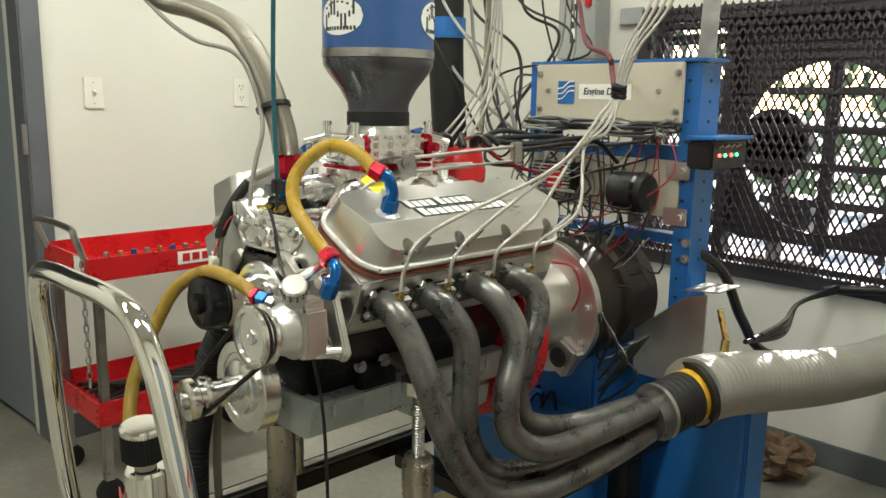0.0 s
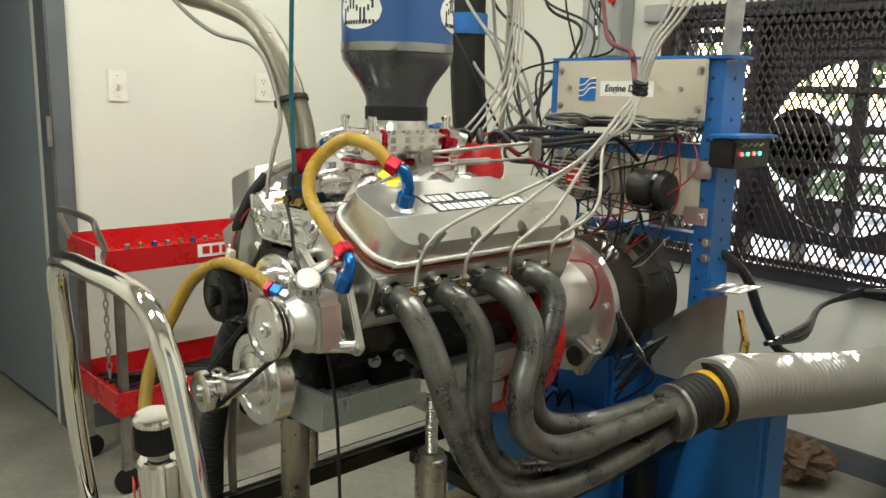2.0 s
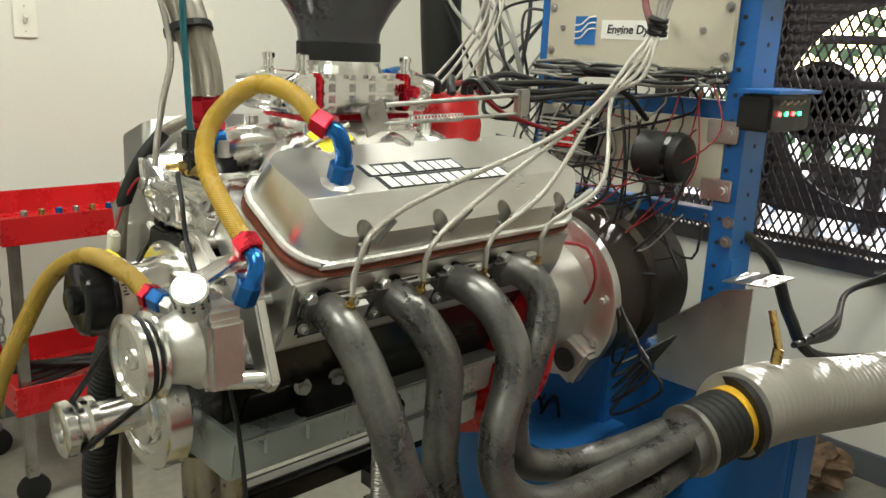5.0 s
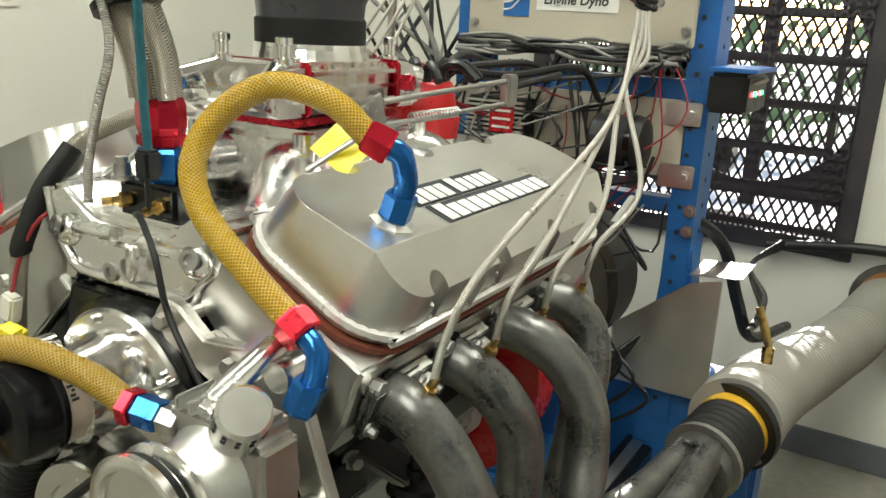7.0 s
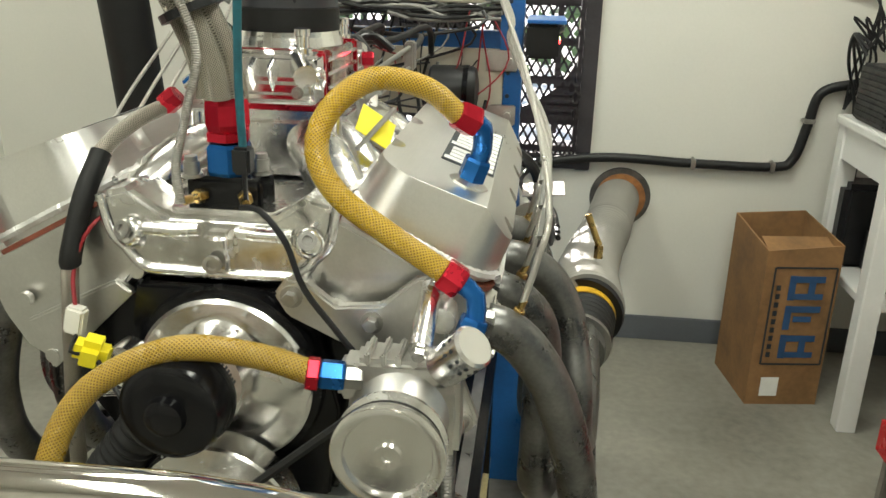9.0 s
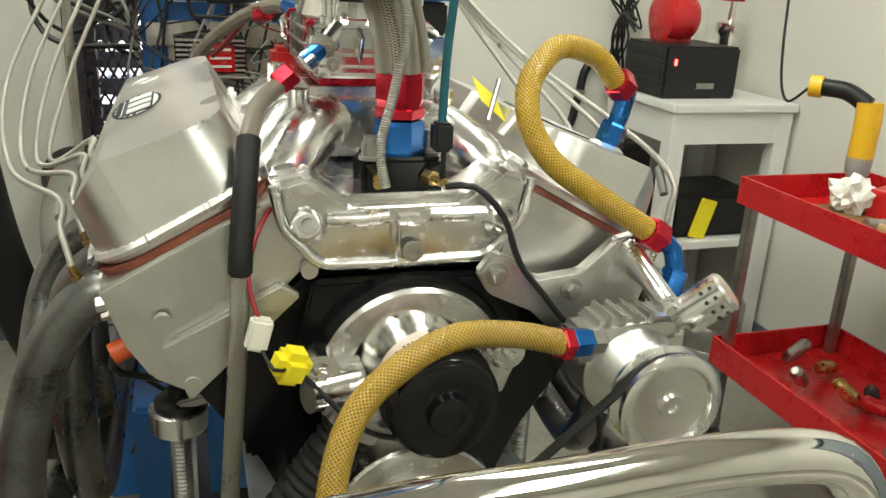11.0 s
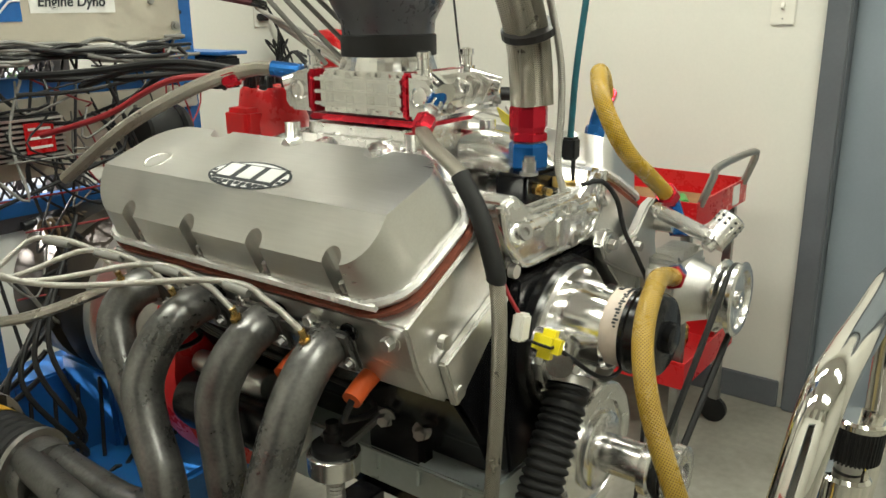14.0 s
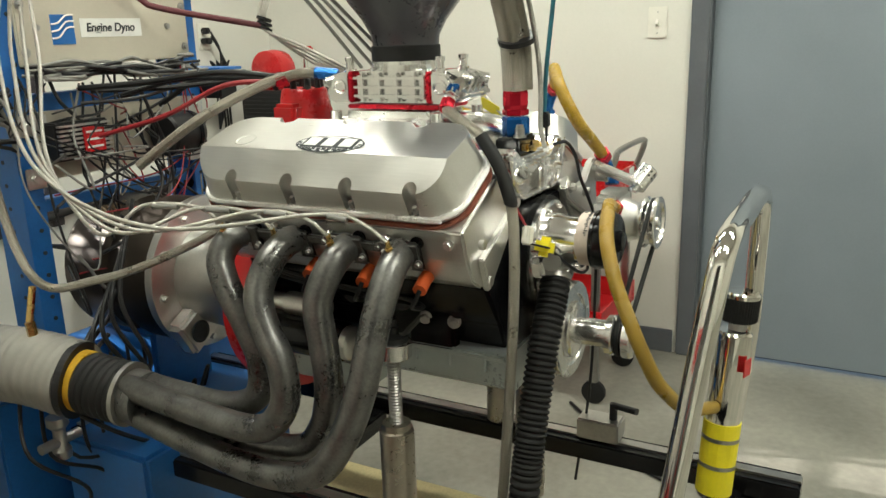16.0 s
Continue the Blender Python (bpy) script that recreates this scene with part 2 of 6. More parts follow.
WHITEP = mat("white_plastic", (0.75, 0.73, 0.66), 0.4, 0, 0.04, 20)
FOILP = mat("beige_label_film", (0.56, 0.47, 0.40), 0.45, 0, 0.12, 30)
RUSTY = mat("rusty_orange_collar", (0.30, 0.13, 0.045), 0.6, 0.2, 0.45, 40)
PAPER = mat("white_paper", (0.78, 0.78, 0.74), 0.7, 0, 0.05, 30)
CARD = mat("brown_cardboard", (0.235, 0.125, 0.05), 0.75, 0, 0.4, 7, 60)
INK = mat("dark_ink", (0.02, 0.025, 0.03), 0.6, 0, 0.1)
BLUEINK = mat("blue_ink", (0.02, 0.07, 0.17), 0.6, 0, 0.15)
SMOKE = mat("dark_smoke_plastic", (0.045, 0.047, 0.055), 0.3, 0.0, 0.2, 6, coat=0.3)
HATBLUE = mat("blue_plastic_hat", (0.03, 0.09, 0.26), 0.35, 0, 0.15, 6)
GREYBOX = mat("grey_box_paint", (0.34, 0.35, 0.35), 0.5, 0, 0.08, 10)
TEAL = mat("teal_cord", (0.01, 0.10, 0.13), 0.7, 0, 0.25, 60)
GREYCABLE = mat("grey_cable", (0.2, 0.195, 0.18), 0.5, 0, 0.1, 40)
REDWIRE = mat("red_wire", (0.26, 0.012, 0.018), 0.45, 0, 0.1, 40)
DYNO = mat("dark_brown_absorber", (0.035, 0.027, 0.02), 0.45, 0.6, 0.35, 9)
MESHM = mat("dark_mesh_steel", (0.06, 0.055, 0.06), 0.5, 0.6, 0.25, 12)
TABLE = mat("white_table_paint", (0.72, 0.72, 0.70), 0.45, 0, 0.05, 6)
DRILLY = mat("yellow_tool_plastic", (0.75, 0.45, 0.02), 0.4, 0, 0.08, 20)
WOOD = mat("worn_wood", (0.38, 0.24, 0.12), 0.6, 0, 0.25, 12, 80, stretch=(1, 12, 1))
LEAF = mat("hedge_leaves", (0.11, 0.17, 0.07), 0.7, 0, 0.4, 3)
PAVE = mat("pale_yard_concrete", (0.6, 0.59, 0.56), 0.8, 0, 0.15, 1.5)
SHROUD = mat("dark_plum_steel_paint", (0.045, 0.034, 0.042), 0.5, 0.2, 0.3, 12)
SOOT = mat("sooty_sheet_metal", (0.1, 0.095, 0.09), 0.6, 0.4, 0.6, 14)
LEDR = glow("red_led", (1.0, 0.03, 0.03), 6)
LEDG = glow("green_led", (0.03, 1.0, 0.25), 5)
LAMP = glow("fluorescent_diffuser", (0.98, 1.0, 0.88), 2.2)

XL, XR, YE, YF, ZC = -1.82, 1.87, 2.21, -3.2, 2.75
# ---- the room ----
solid("floor", box(B(), (0, -0.5, -0.06), (3.9, 5.7, 0.12)), FLOOR, "worn grey concrete floor with stains", "floor", kind="structure")
solid("ceiling", box(B(), (0, -0.5, ZC + 0.06), (3.9, 5.7, 0.12)), CEIL, "plain white painted ceiling", "ceiling", kind="structure")
GX0, GX1, GZ0, GZ1 = -0.53, 0.52, 0.73, 1.70
bm = B()
T = 0.15
yc = YE + T / 2
for x0, x1, z0, z1 in ((XL - T, GX0, 0, ZC), (GX1, XR + T, 0, ZC), (GX0, GX1, 0, GZ0), (GX0, GX1, GZ1, ZC)):
    box(bm, ((x0 + x1) / 2, yc, (z0 + z1) / 2), (x1 - x0, T, z1 - z0))
solid("wall_end", bm, WALL, "white painted end wall with a louvred opening", "wall", kind="structure")
# the side walls, each with a doorway
def side_wall(name, x, sgn, d0, d1, label):
    bm = B()
    xc = x + sgn * T / 2
    for y0, y1, z0, z1 in ((YF, d0, 0, ZC), (d1, YE, 0, ZC), (d0, d1, 2.1, ZC)):
        box(bm, (xc, (y0 + y1) / 2, (z0 + z1) / 2), (T, y1 - y0, z1 - z0))
    solid(name, bm, WALL, label, "wall", kind="structure")
LD0, LD1 = -0.85, 0.10
RD0, RD1 = -1.05, 0.04
side_wall("wall_left", XL, -1, LD0, LD1, "white painted side wall with a switch and an outlet")
side_wall("wall_right", XR, 1, RD0, RD1, "white painted side wall beside a grey door")
solid("wall_front", box(B(), (0, YF - 0.075, ZC / 2), (3.9, 0.15, ZC)), WALL, "plain white wall closing the room", "wall", kind="structure")
bm = B()
box(bm, ((XL + XR) / 2, YE - 0.008, 0.05), (XR - XL - 0.03, 0.014, 0.1), bevel=0.003)
box(bm, (XL + 0.008, (LD1 + 0.09 + YE) / 2, 0.05), (0.014, YE - LD1 - 0.09, 0.1), bevel=0.003)
box(bm, (XR - 0.008, (RD1 + 0.09 + YE) / 2, 0.05), (0.014, YE - RD1 - 0.09, 0.1), bevel=0.003)
solid("baseboard", bm, TRIM, "dark grey rubber baseboard", "baseboard", kind="structure")


def doorway(name, x, sgn, d0, d1, label):
    d = thing(name, label, "door", (x, (d0 + d1) / 2, 0), kind="structure")
    bm = B()
    for y in (d0 - 0.035, d1 + 0.035):
        box(bm, (x + sgn * 0.04, y, 1.05), (0.13, 0.075, 2.1), bevel=0.006)
    box(bm, (x + sgn * 0.04, (d0 + d1) / 2, 2.135), (0.13, d1 - d0 + 0.145, 0.07), bevel=0.006)
    part("door_frame", bm, TRIM, d, "dark grey steel frame")
    return d


dr = doorway("door_1", XR, 1, RD0, RD1, "closed blue-grey steel door in a dark frame")
part("door_leaf", box(B(), (XR + 0.055, (RD0 + RD1) / 2, 1.06), (0.045, RD1 - RD0 - 0.006, 2.08), bevel=0.003), DOORP, dr)
dl = doorway("door_2", XL, -1, LD0, LD1, "open grey steel door leading to a corridor")
part("door_leaf", box(B(), (XL - 0.55, LD1 + 0.01, 1.06), (0.9, 0.045, 2.08), rot(0, 0, 3), 0.003), DOORP, dl)
bm = B()
for z in (0.35, 1.2):
    box(bm, (XL + 0.03, LD1 - 0.012, z), (0.05, 0.008, 0.11), bevel=0.002)
    rod(bm, (XL + 0.05, LD1 - 0.02, z - 0.055), (XL + 0.05, LD1 - 0.02, z + 0.055), 0.008, 10)
part("hinge", bm, STEEL, dl, "grey steel hinge")
solid("corridor_wall", box(B(), (XL - 2.0, -0.4, 1.3), (0.1, 4.5, 2.75)), WALL, "plain white corridor wall beyond the doorway", "wall", kind="structure")
bm = B()
box(bm, (XL - 1.1, -0.4, -0.075), (1.9, 4.5, 0.12))
solid("corridor_floor", bm, FLOOR, "grey concrete corridor floor", "floor", kind="structure")
# Added, unseen: cover and end pieces block the sky, keeping the corridor dark.
solid("corridor_sky_cover", box(B(), (XL - 1.1, -0.4, 2.6), (1.9, 4.5, 0.1)), CEIL, "added plain white corridor cover that keeps the sky light out", "ceiling", kind="structure")
for y in (-2.6, 1.8):
    solid("corridor_end_blocker", box(B(), (XL - 1.1, y, 1.3), (1.9, 0.1, 2.75)), WALL, "added plain white end piece that blocks sky light from the corridor", "wall", kind="structure")
bm = B()
lathe(bm, (XL - 0.75, -0.25, 0.08), (0, 0, 1), [(0, 0.075), (0.02, 0.08), (0.42, 0.08), (0.48, 0.05), (0.52, 0.025), (0.56, 0.025)], 24)
ext = thing("fire_extinguisher", "red fire extinguisher standing in the corridor", "extinguisher", (XL - 0.75, -0.25, -0.015))
part("cylinder", bm, RED, ext, smooth=True)
part("base", lathe(B(), (XL - 0.75, -0.25, -0.015), (0, 0, 1), [(0, 0.07), (0.1, 0.072)], 24), BLACKP, ext)
part("handle", box(B(), (XL - 0.72, -0.25, 0.66), (0.14, 0.02, 0.03), bevel=0.004), BLACKP, ext)

# ---- ceiling lights ----
for x, y in ((-0.75, -1.2), (0.75, -1.2), (-0.75, 0.85), (0.75, 0.85)):
    f = thing("ceiling_light", "long white fluorescent ceiling light", "light", (x, y, ZC), "ceiling lights")
    part("frame", box(B(), (x, y, ZC - 0.03), (0.32, 1.24, 0.055), bevel=0.006), WHITEP, f)
    part("diffuser", box(B(), (x, y, ZC - 0.065), (0.27, 1.19, 0.014), bevel=0.004), LAMP, f)
    la = new("ceiling_lamp", bpy.data.lights.new("ceiling_lamp", "AREA"))
    la.data.shape, la.data.size, la.data.size_y = "RECTANGLE", 0.26, 1.18
    la.data.energy, la.data.color = 7.3, (0.98, 1.0, 0.87)
    la.matrix_world = pose(x, y, ZC - 0.08)
    la.parent = f
    la.matrix_parent_inverse = Matrix.Translation((-x, -y, -ZC))

# ---- louvred opening, mesh guard and yard ----
gz = (GZ0 + GZ1) / 2
gx = (GX0 + GX1) / 2
guard = thing("mesh_guard", "dark expanded steel mesh guard over the opening", "guard", (gx, YE, GZ0), kind="structure")
bm = B()
for x in (GX0 - 0.02, GX1 + 0.0):
    box(bm, (x, YE - 0.012, gz), (0.055, 0.024, GZ1 - GZ0 + 0.1), bevel=0.003)
for z in (GZ0 - 0.02, GZ1 + 0.02):
    box(bm, (gx, YE - 0.012, z), (GX1 - GX0 + 0.0, 0.02, 0.055), bevel=0.003)
part("frame", bm, MESHM, guard)
bm = B()
pw, ph = 0.033, 0.064
nx = int((GX1 - GX0) / pw)
for j in range(int((GZ1 - GZ0) / ph) + 1):
    for sg in (1, -1):
        prev = None
        zc = GZ0 + j * ph + ph / 2
        for i in range(nx * 2 + 1):
            x = GX0 + i * pw / 2
            z = zc + sg * (ph / 2 if i % 2 else 0.0) * 0.96
            w = 0.0088
            q = [bm.verts.new((x, YE - 0.034, z - w)), bm.verts.new((x, YE - 0.034, z + w)), bm.verts.new((x, YE - 0.026, z + w * 0.4))]
            if prev:
                bm.faces.new((prev[0], q[0], q[1], prev[1]))
                bm.faces.new((prev[1], q[1], q[2], prev[2]))
            prev = q
part("expanded_mesh", bm, MESHM, guard)
lou = thing("louvre_shutter", "open grey metal louvre shutter in the wall opening", "louvre", (gx, YE + 0.1, GZ0), kind="structure")
HX, HZ, HR, PX0, PZ0 = 0.18, 1.2, 0.33, -0.17, GZ0 + 0.09    # the round fan mouth in its dark panel
bm = B()
for x in (GX0 + 0.02, PX0 - 0.02, GX1 - 0.02):
    box(bm, (x, YE + 0.09, gz), (0.04, 0.08, GZ1 - GZ0), bevel=0.003)
for z in (GZ0 + 0.012, GZ1 - 0.02):
    box(bm, (gx, YE + 0.09, z), (GX1 - GX0 - 0.08, 0.078, 0.024), bevel=0.003)
part("frame", bm, SHROUD, lou)
bm = B()
rim = []
for k in range(64):
    a = k * math.tau / 64 + 0.02
    c, d = math.cos(a), math.sin(a)
    reach = min(((GX1 - HX) / c if c > 0 else (PX0 - HX) / c), ((GZ1 - HZ) / d if d > 0 else (PZ0 - HZ) / d))
    rim.append([bm.verts.new((HX + q * c, YE + y, HZ + q * d)) for q, y in ((reach, 0.125), (HR, 0.125), (HR, 0.14), (reach, 0.14))])
for k in range(64):
    p, q = rim[k], rim[(k + 1) % 64]
    for j in range(4):
        bm.faces.new((p[j], q[j], q[(j + 1) % 4], p[(j + 1) % 4]))
bmesh.ops.recalc_face_normals(bm, faces=bm.faces)
part("fan_panel", bm, SHROUD, lou, "dark panel with a round fan mouth")
for k in range(10):
    z = GZ0 + 0.07 + k * 0.092
    part("slat", box(B(), ((GX0 + PX0) / 2, YE + 0.1, z), (PX0 - GX0 - 0.085, 0.075, 0.004), rot(38, 0, 0)), SHROUD, lou)
# Added bars over the fan mouth split the sun into stripes on the duct.
for z in (0.985, 1.13, 1.275, 1.42):
    w = 2 * math.sqrt(HR * HR - (z - HZ) ** 2)
    part("sun_stripe_bar", box(B(), (HX, YE + 0.16, z), (w, 0.012, 0.03), bevel=0.003), SHROUD, lou)
for x, w in ((HX + 0.0, 0.05), (HX + 0.23, 0.022)):
    part("guard_post", box(B(), (x, YE + 0.19, HZ), (w, 0.03, 0.85), bevel=0.003), SHROUD, lou)
fan = thing("yard_fan", "dark round fan housing standing outside the louvre", "fan", (gx - 0.09, YE + 0.4, -0.07))
part("ring", lathe(B(), (gx - 0.09, YE + 0.3, 1.2), (0, 1, 0), [(0, 0.13), (0, 0.15), (0.06, 0.15), (0.06, 0.13), (0.0, 0.13)], 40), BLACKP, fan, smooth=True)
part("motor", lathe(B(), (gx + 0.0, YE + 0.29, 0.9), (0, 1, 0), [(0, 0.05), (0.02, 0.09), (0.14, 0.09)], 30), BLACKP, fan, smooth=True)
part("stand", box(B(), (gx - 0.09, YE + 0.4, 0.5), (0.05, 0.06, 1.14), bevel=0.005), BLACKP, fan)
solid("ground", box(B(), (0, 60 + YE + T, -0.12), (400, 120, 0.1)), PAVE, "pale concrete yard reaching far away", "ground", kind="structure")
bm = B()
rng = random.Random(5)
for k in range(2600):
    c = V(rng.uniform(-14, 10), YE + 9 + rng.uniform(-1, 1.5), abs(rng.gauss(0, 1.7)))
    s = rng.uniform(0.05, 0.14)
    q = rot(rng.uniform(0, 360), rng.uniform(0, 360), rng.uniform(0, 360))
    vs = [bm.verts.new(c + q @ V(a * s, b * s, 0)) for a, b in ((-1, -0.6), (1, -0.6), (1, 0.6), (-1, 0.6))]
    bm.faces.new(vs)
solid("hedge", bm, LEAF, "green hedge at the far side of the yard", "hedge", kind="stuff")

# ---- the engine ----
CZ = 0.785                                   # crank height
eng = thing("engine", "bare V8 engine with brushed aluminium covers on a test stand", "engine", (0, 0.25, 0.66))


# block
bm = B()
prism(bm, [(-0.13, 0.775), (0.13, 0.775), (0.155, 0.83), (0.22, 0.925), (0.105, 1.045), (-0.105, 1.045), (-0.22, 0.925), (-0.155, 0.83)], 0.015, 0.56, 0.006)
for s in (1, -1):
    for k in range(4):
        rod(bm, (s * 0.13, 0.1 + k * 0.12, 0.86), (s * 0.17, 0.1 + k * 0.12, 0.86), 0.022, 14)
    box(bm, (s * 0.15, 0.16, 0.8), (0.03, 0.1, 0.07), bevel=0.006)
part("block", bm, BLACK, eng, "gloss black block")
# timing cover and front plate
bm = B()
prism(bm, [(-0.12, 0.78), (0.12, 0.78), (0.135, 0.9), (0.1, 1.045), (-0.1, 1.045), (-0.135, 0.9)], -0.004, 0.014, 0.003)
lathe(bm, (0.005, -0.004, 0.938), (0, -1, 0), [(0, 0.115), (0.012, 0.112)], 40)
part("timing_cover", bm, BLACK, eng, "gloss black timing cover", True)
bm = B()
lathe(bm, (0.005, -0.012, 0.938), (0, -1, 0), [(0, 0.104), (0.012, 0.104), (0.016, 0.1), (0.016, 0.075), (0.006, 0.07)], 48)
for k in range(10):
    an = k * math.tau / 10 - 0.02
    bolt(bm, (0.005 + 0.093 * math.cos(an), -0.028, 0.938 + 0.093 * math.sin(an)), (0, -1, 0), 0.004, 0.005)
part("cam_cover_ring", bm, MACH, eng, "machined aluminium ring with bolts", True)
# starter motor low on the left of the block
part("starter_body", lathe(B(), (-0.205, 0.33, 0.765), (0, 1, 0), [(0, 0.012), (0.002, 0.036), (0.012, 0.041), (0.15, 0.041), (0.152, 0.047), (0.2, 0.049), (0.228, 0.045)], 32), BLACK, eng, "black starter motor body", True)
part("starter_end_cap", lathe(B(), (-0.205, 0.331, 0.765), (0, -1, 0), [(0, 0.036), (0.012, 0.034), (0.018, 0.026), (0.02, 0.008)], 28), ALU, eng, "silver starter end cap", True)
part("starter_solenoid", lathe(B(), (-0.19, 0.385, 0.825), (0, 1, 0), [(0, 0.008), (0.0, 0.02), (0.01, 0.025), (0.1, 0.025), (0.105, 0.02), (0.17, 0.018)], 24), ALU, eng, "silver starter solenoid", True)
# cam driven pump and filter
PZ = 0.974
bm = B()
lathe(bm, (0, -0.02, PZ - 0.01), (0, -1, -0.02), [(0, 0.055), (0.02, 0.056), (0.03, 0.05), (0.068, 0.05), (0.073, 0.046)], 40)
for s in (1, -1):
    box(bm, (s * 0.075, -0.035, PZ - 0.03), (0.07, 0.03, 0.045), rot(0, s * 20, 0), 0.008)
    rod(bm, (s * 0.1, -0.03, PZ + 0.0), (s * 0.1, -0.06, PZ), 0.018, 20)
    bolt(bm, (s * 0.1, -0.06, PZ), (0, -1, 0), 0.006)
rod(bm, (-0.06, -0.05, PZ - 0.025), (-0.115, -0.07, PZ - 0.02), 0.017, 18)
part("pump_body", bm, POLISH, eng, "polished pump body", True)
part("filter_label", lathe(B(), (0, -0.088, PZ), (0, -1, 0), [(0, 0.049), (0.002, 0.0515), (0.026, 0.0515), (0.028, 0.049)], 40), FOILP, eng, "beige label band with black marks", True)
bm = B()
for k in range(30):
    an = radians(14 + k * 5)
    c = V(math.cos(an) * 0.0518, -0.107 - 0.0015 * (k % 2), PZ + math.sin(an) * 0.0518)
    box(bm, c, (0.001, 0.007 - 0.002 * (k % 3), 0.0026), rot(0, -math.degrees(an), 0))
for k in range(4):
    an = radians(62 + k * 9)
    c = V(math.cos(an) * 0.0518, -0.097 + 0.002 * (k % 2), PZ + math.sin(an) * 0.0518)
    box(bm, c, (0.001, 0.002 + 0.004 * (k % 2), 0.007), rot(0, -math.degrees(an), 0))
part("label_mark", bm, INK, eng, "black marks on the label")
bm = B()
lathe(bm, (0, -0.113, PZ), (0, -1, 0), [(0, 0.05), (0.003, 0.056), (0.009, 0.057), (0.011, 0.0545), (0.034, 0.0545), (0.043, 0.051), (0.047, 0.044), (0.045, 0.026), (0.046, 0.021), (0.056, 0.0195), (0.058, 0.016), (0.058, 0.002)], 44)
part("filter_canister", bm, BLACK, eng, "gloss black filter canister", True)
# crank damper and pulley snout
bm = B()
lathe(bm, (0, -0.005, CZ), (0, -1, 0), [(0, 0.06), (0.028, 0.06), (0.03, 0.094), (0.033, 0.097), (0.067, 0.097), (0.07, 0.094), (0.07, 0.072), (0.066, 0.07), (0.066, 0.058), (0.074, 0.056), (0.078, 0.05), (0.078, 0.02)], 56)
part("damper", bm, MACH, eng, "turned steel crank damper", True)
bm = B()
lathe(bm, (0, -0.045, CZ), (0, -1, 0), [(0, 0.027), (0.1, 0.027), (0.1, 0.039), (0.112, 0.040), (0.118, 0.034), (0.128, 0.034), (0.134, 0.041), (0.148, 0.041), (0.150, 0.038), (0.150, 0.019), (0.135, 0.018)], 44)
part("crank_pulley", bm, MACH, eng, "long turned aluminium pulley snout", True)
# oil pan
bm = B()
prism(bm, [(-0.17, 0.775), (0.17, 0.775), (0.165, 0.763), (0.15, 0.755), (0.14, 0.7), (0.12, 0.685), (-0.12, 0.685), (-0.14, 0.7), (-0.15, 0.755), (-0.165, 0.763)], 0.0, 0.56, 0.004)
prism(bm, [(-0.13, 0.69), (0.13, 0.69), (0.12, 0.62), (-0.12, 0.62)], 0.34, 0.55, 0.01)
for k in range(7):
    for s in (1, -1):
        rod(bm, (s * 0.156, 0.05 + k * 0.075, 0.77), (s * 0.156, 0.05 + k * 0.075, 0.735), 0.004, 8)
part("oil_pan", bm, PANAL, eng, "pale coated sheet metal oil pan")

# heads, covers and gaskets, in a frame tilted with each bank
TILT = radians(28)
HB_Y = (0.017, 0.139, 0.262, 0.387)


def bank(s, u, w):
    """The point u metres outward and w metres up from the cover rail's middle line."""
    c, k = math.cos(TILT), math.sin(TILT)
    return (s * (0.222 + u * c + w * k), 1.098 - u * k + w * c)


def cover_outline(y0, y1, u0, u1, r, n=6):
    out = []
    for cx, cy, a0 in ((u1 - r, y1 - r, 0), (u0 + r, y1 - r, 90), (u0 + r, y0 + r, 180), (u1 - r, y0 + r, 270)):
        for k in range(n + 1):
            an = radians(a0 + 90 * k / n)
            out.append((cx + r * math.cos(an), cy + r * math.sin(an)))
    return out


BREAK = {1: 0.042, -1: 0.035}


def roof(u, s):
    """Height of the cover's flat roof over its rail plane."""
    return (0.0745 if s > 0 else 0.091) + 0.14 * u


def crown(u, s):
    """The roof with its facet that falls away outside the break line."""
    return roof(min(u, BREAK[s]), s) - 0.65 * max(0.0, u - BREAK[s])


def valve_cover(s, y0, y1):
    bm = B()
    lo = cover_outline(y0, y1, -0.094, 0.094, 0.058, 16)
    ub, line = BREAK[s], []
    for k, (u, v) in enumerate(lo):
        line.append((u, v))
        u2, v2 = lo[(k + 1) % len(lo)]
        if (u - ub) * (u2 - ub) < 0:
            f = (ub - u) / (u2 - u)
            line.append((ub, v + f * (v2 - v)))
    def inset(f):
        out = []
        for u, v in line:
            uu = u if abs(u - ub) < 1e-9 else u * (1 - 0.045 * f)
            vv = y0 + 0.016 * f + (v - y0) / (y1 - y0) * (y1 - y0 - 0.028 * f)
            out.append((uu, vv))
        return out
    def ring(pts, hs):
        return [bm.verts.new((bank(s, u, h)[0], v, bank(s, u, h)[1])) for (u, v), h in zip(pts, hs)]
    top = inset(1.0)
    n = len(line)
    rings = [ring(line, [0.0] * n), ring(line, [0.009] * n), ring(inset(0.1), [0.014] * n), ring(top, [crown(u, s) for u, v in top])]
    for a, b in zip(rings, rings[1:]):
        for k in range(n):
            bm.faces.new((a[k], a[(k + 1) % n], b[(k + 1) % n], b[k]))
    bm.faces.new(rings[0][::-1])
    on = [k for k in range(n) if abs(line[k][0] - ub) < 1e-9]
    a, b = on
    bm.faces.new([rings[3][k] for k in range(a, b + 1)])
    bm.faces.new([rings[3][k % n] for k in range(b, a + n + 1)])
    bmesh.ops.recalc_face_normals(bm, faces=bm.faces)
    return bm


def at_roof(s, u, v, up=0.0):
    h = roof(u, s) + up
    x, z = bank(s, u, h)
    return V(x, v, z)


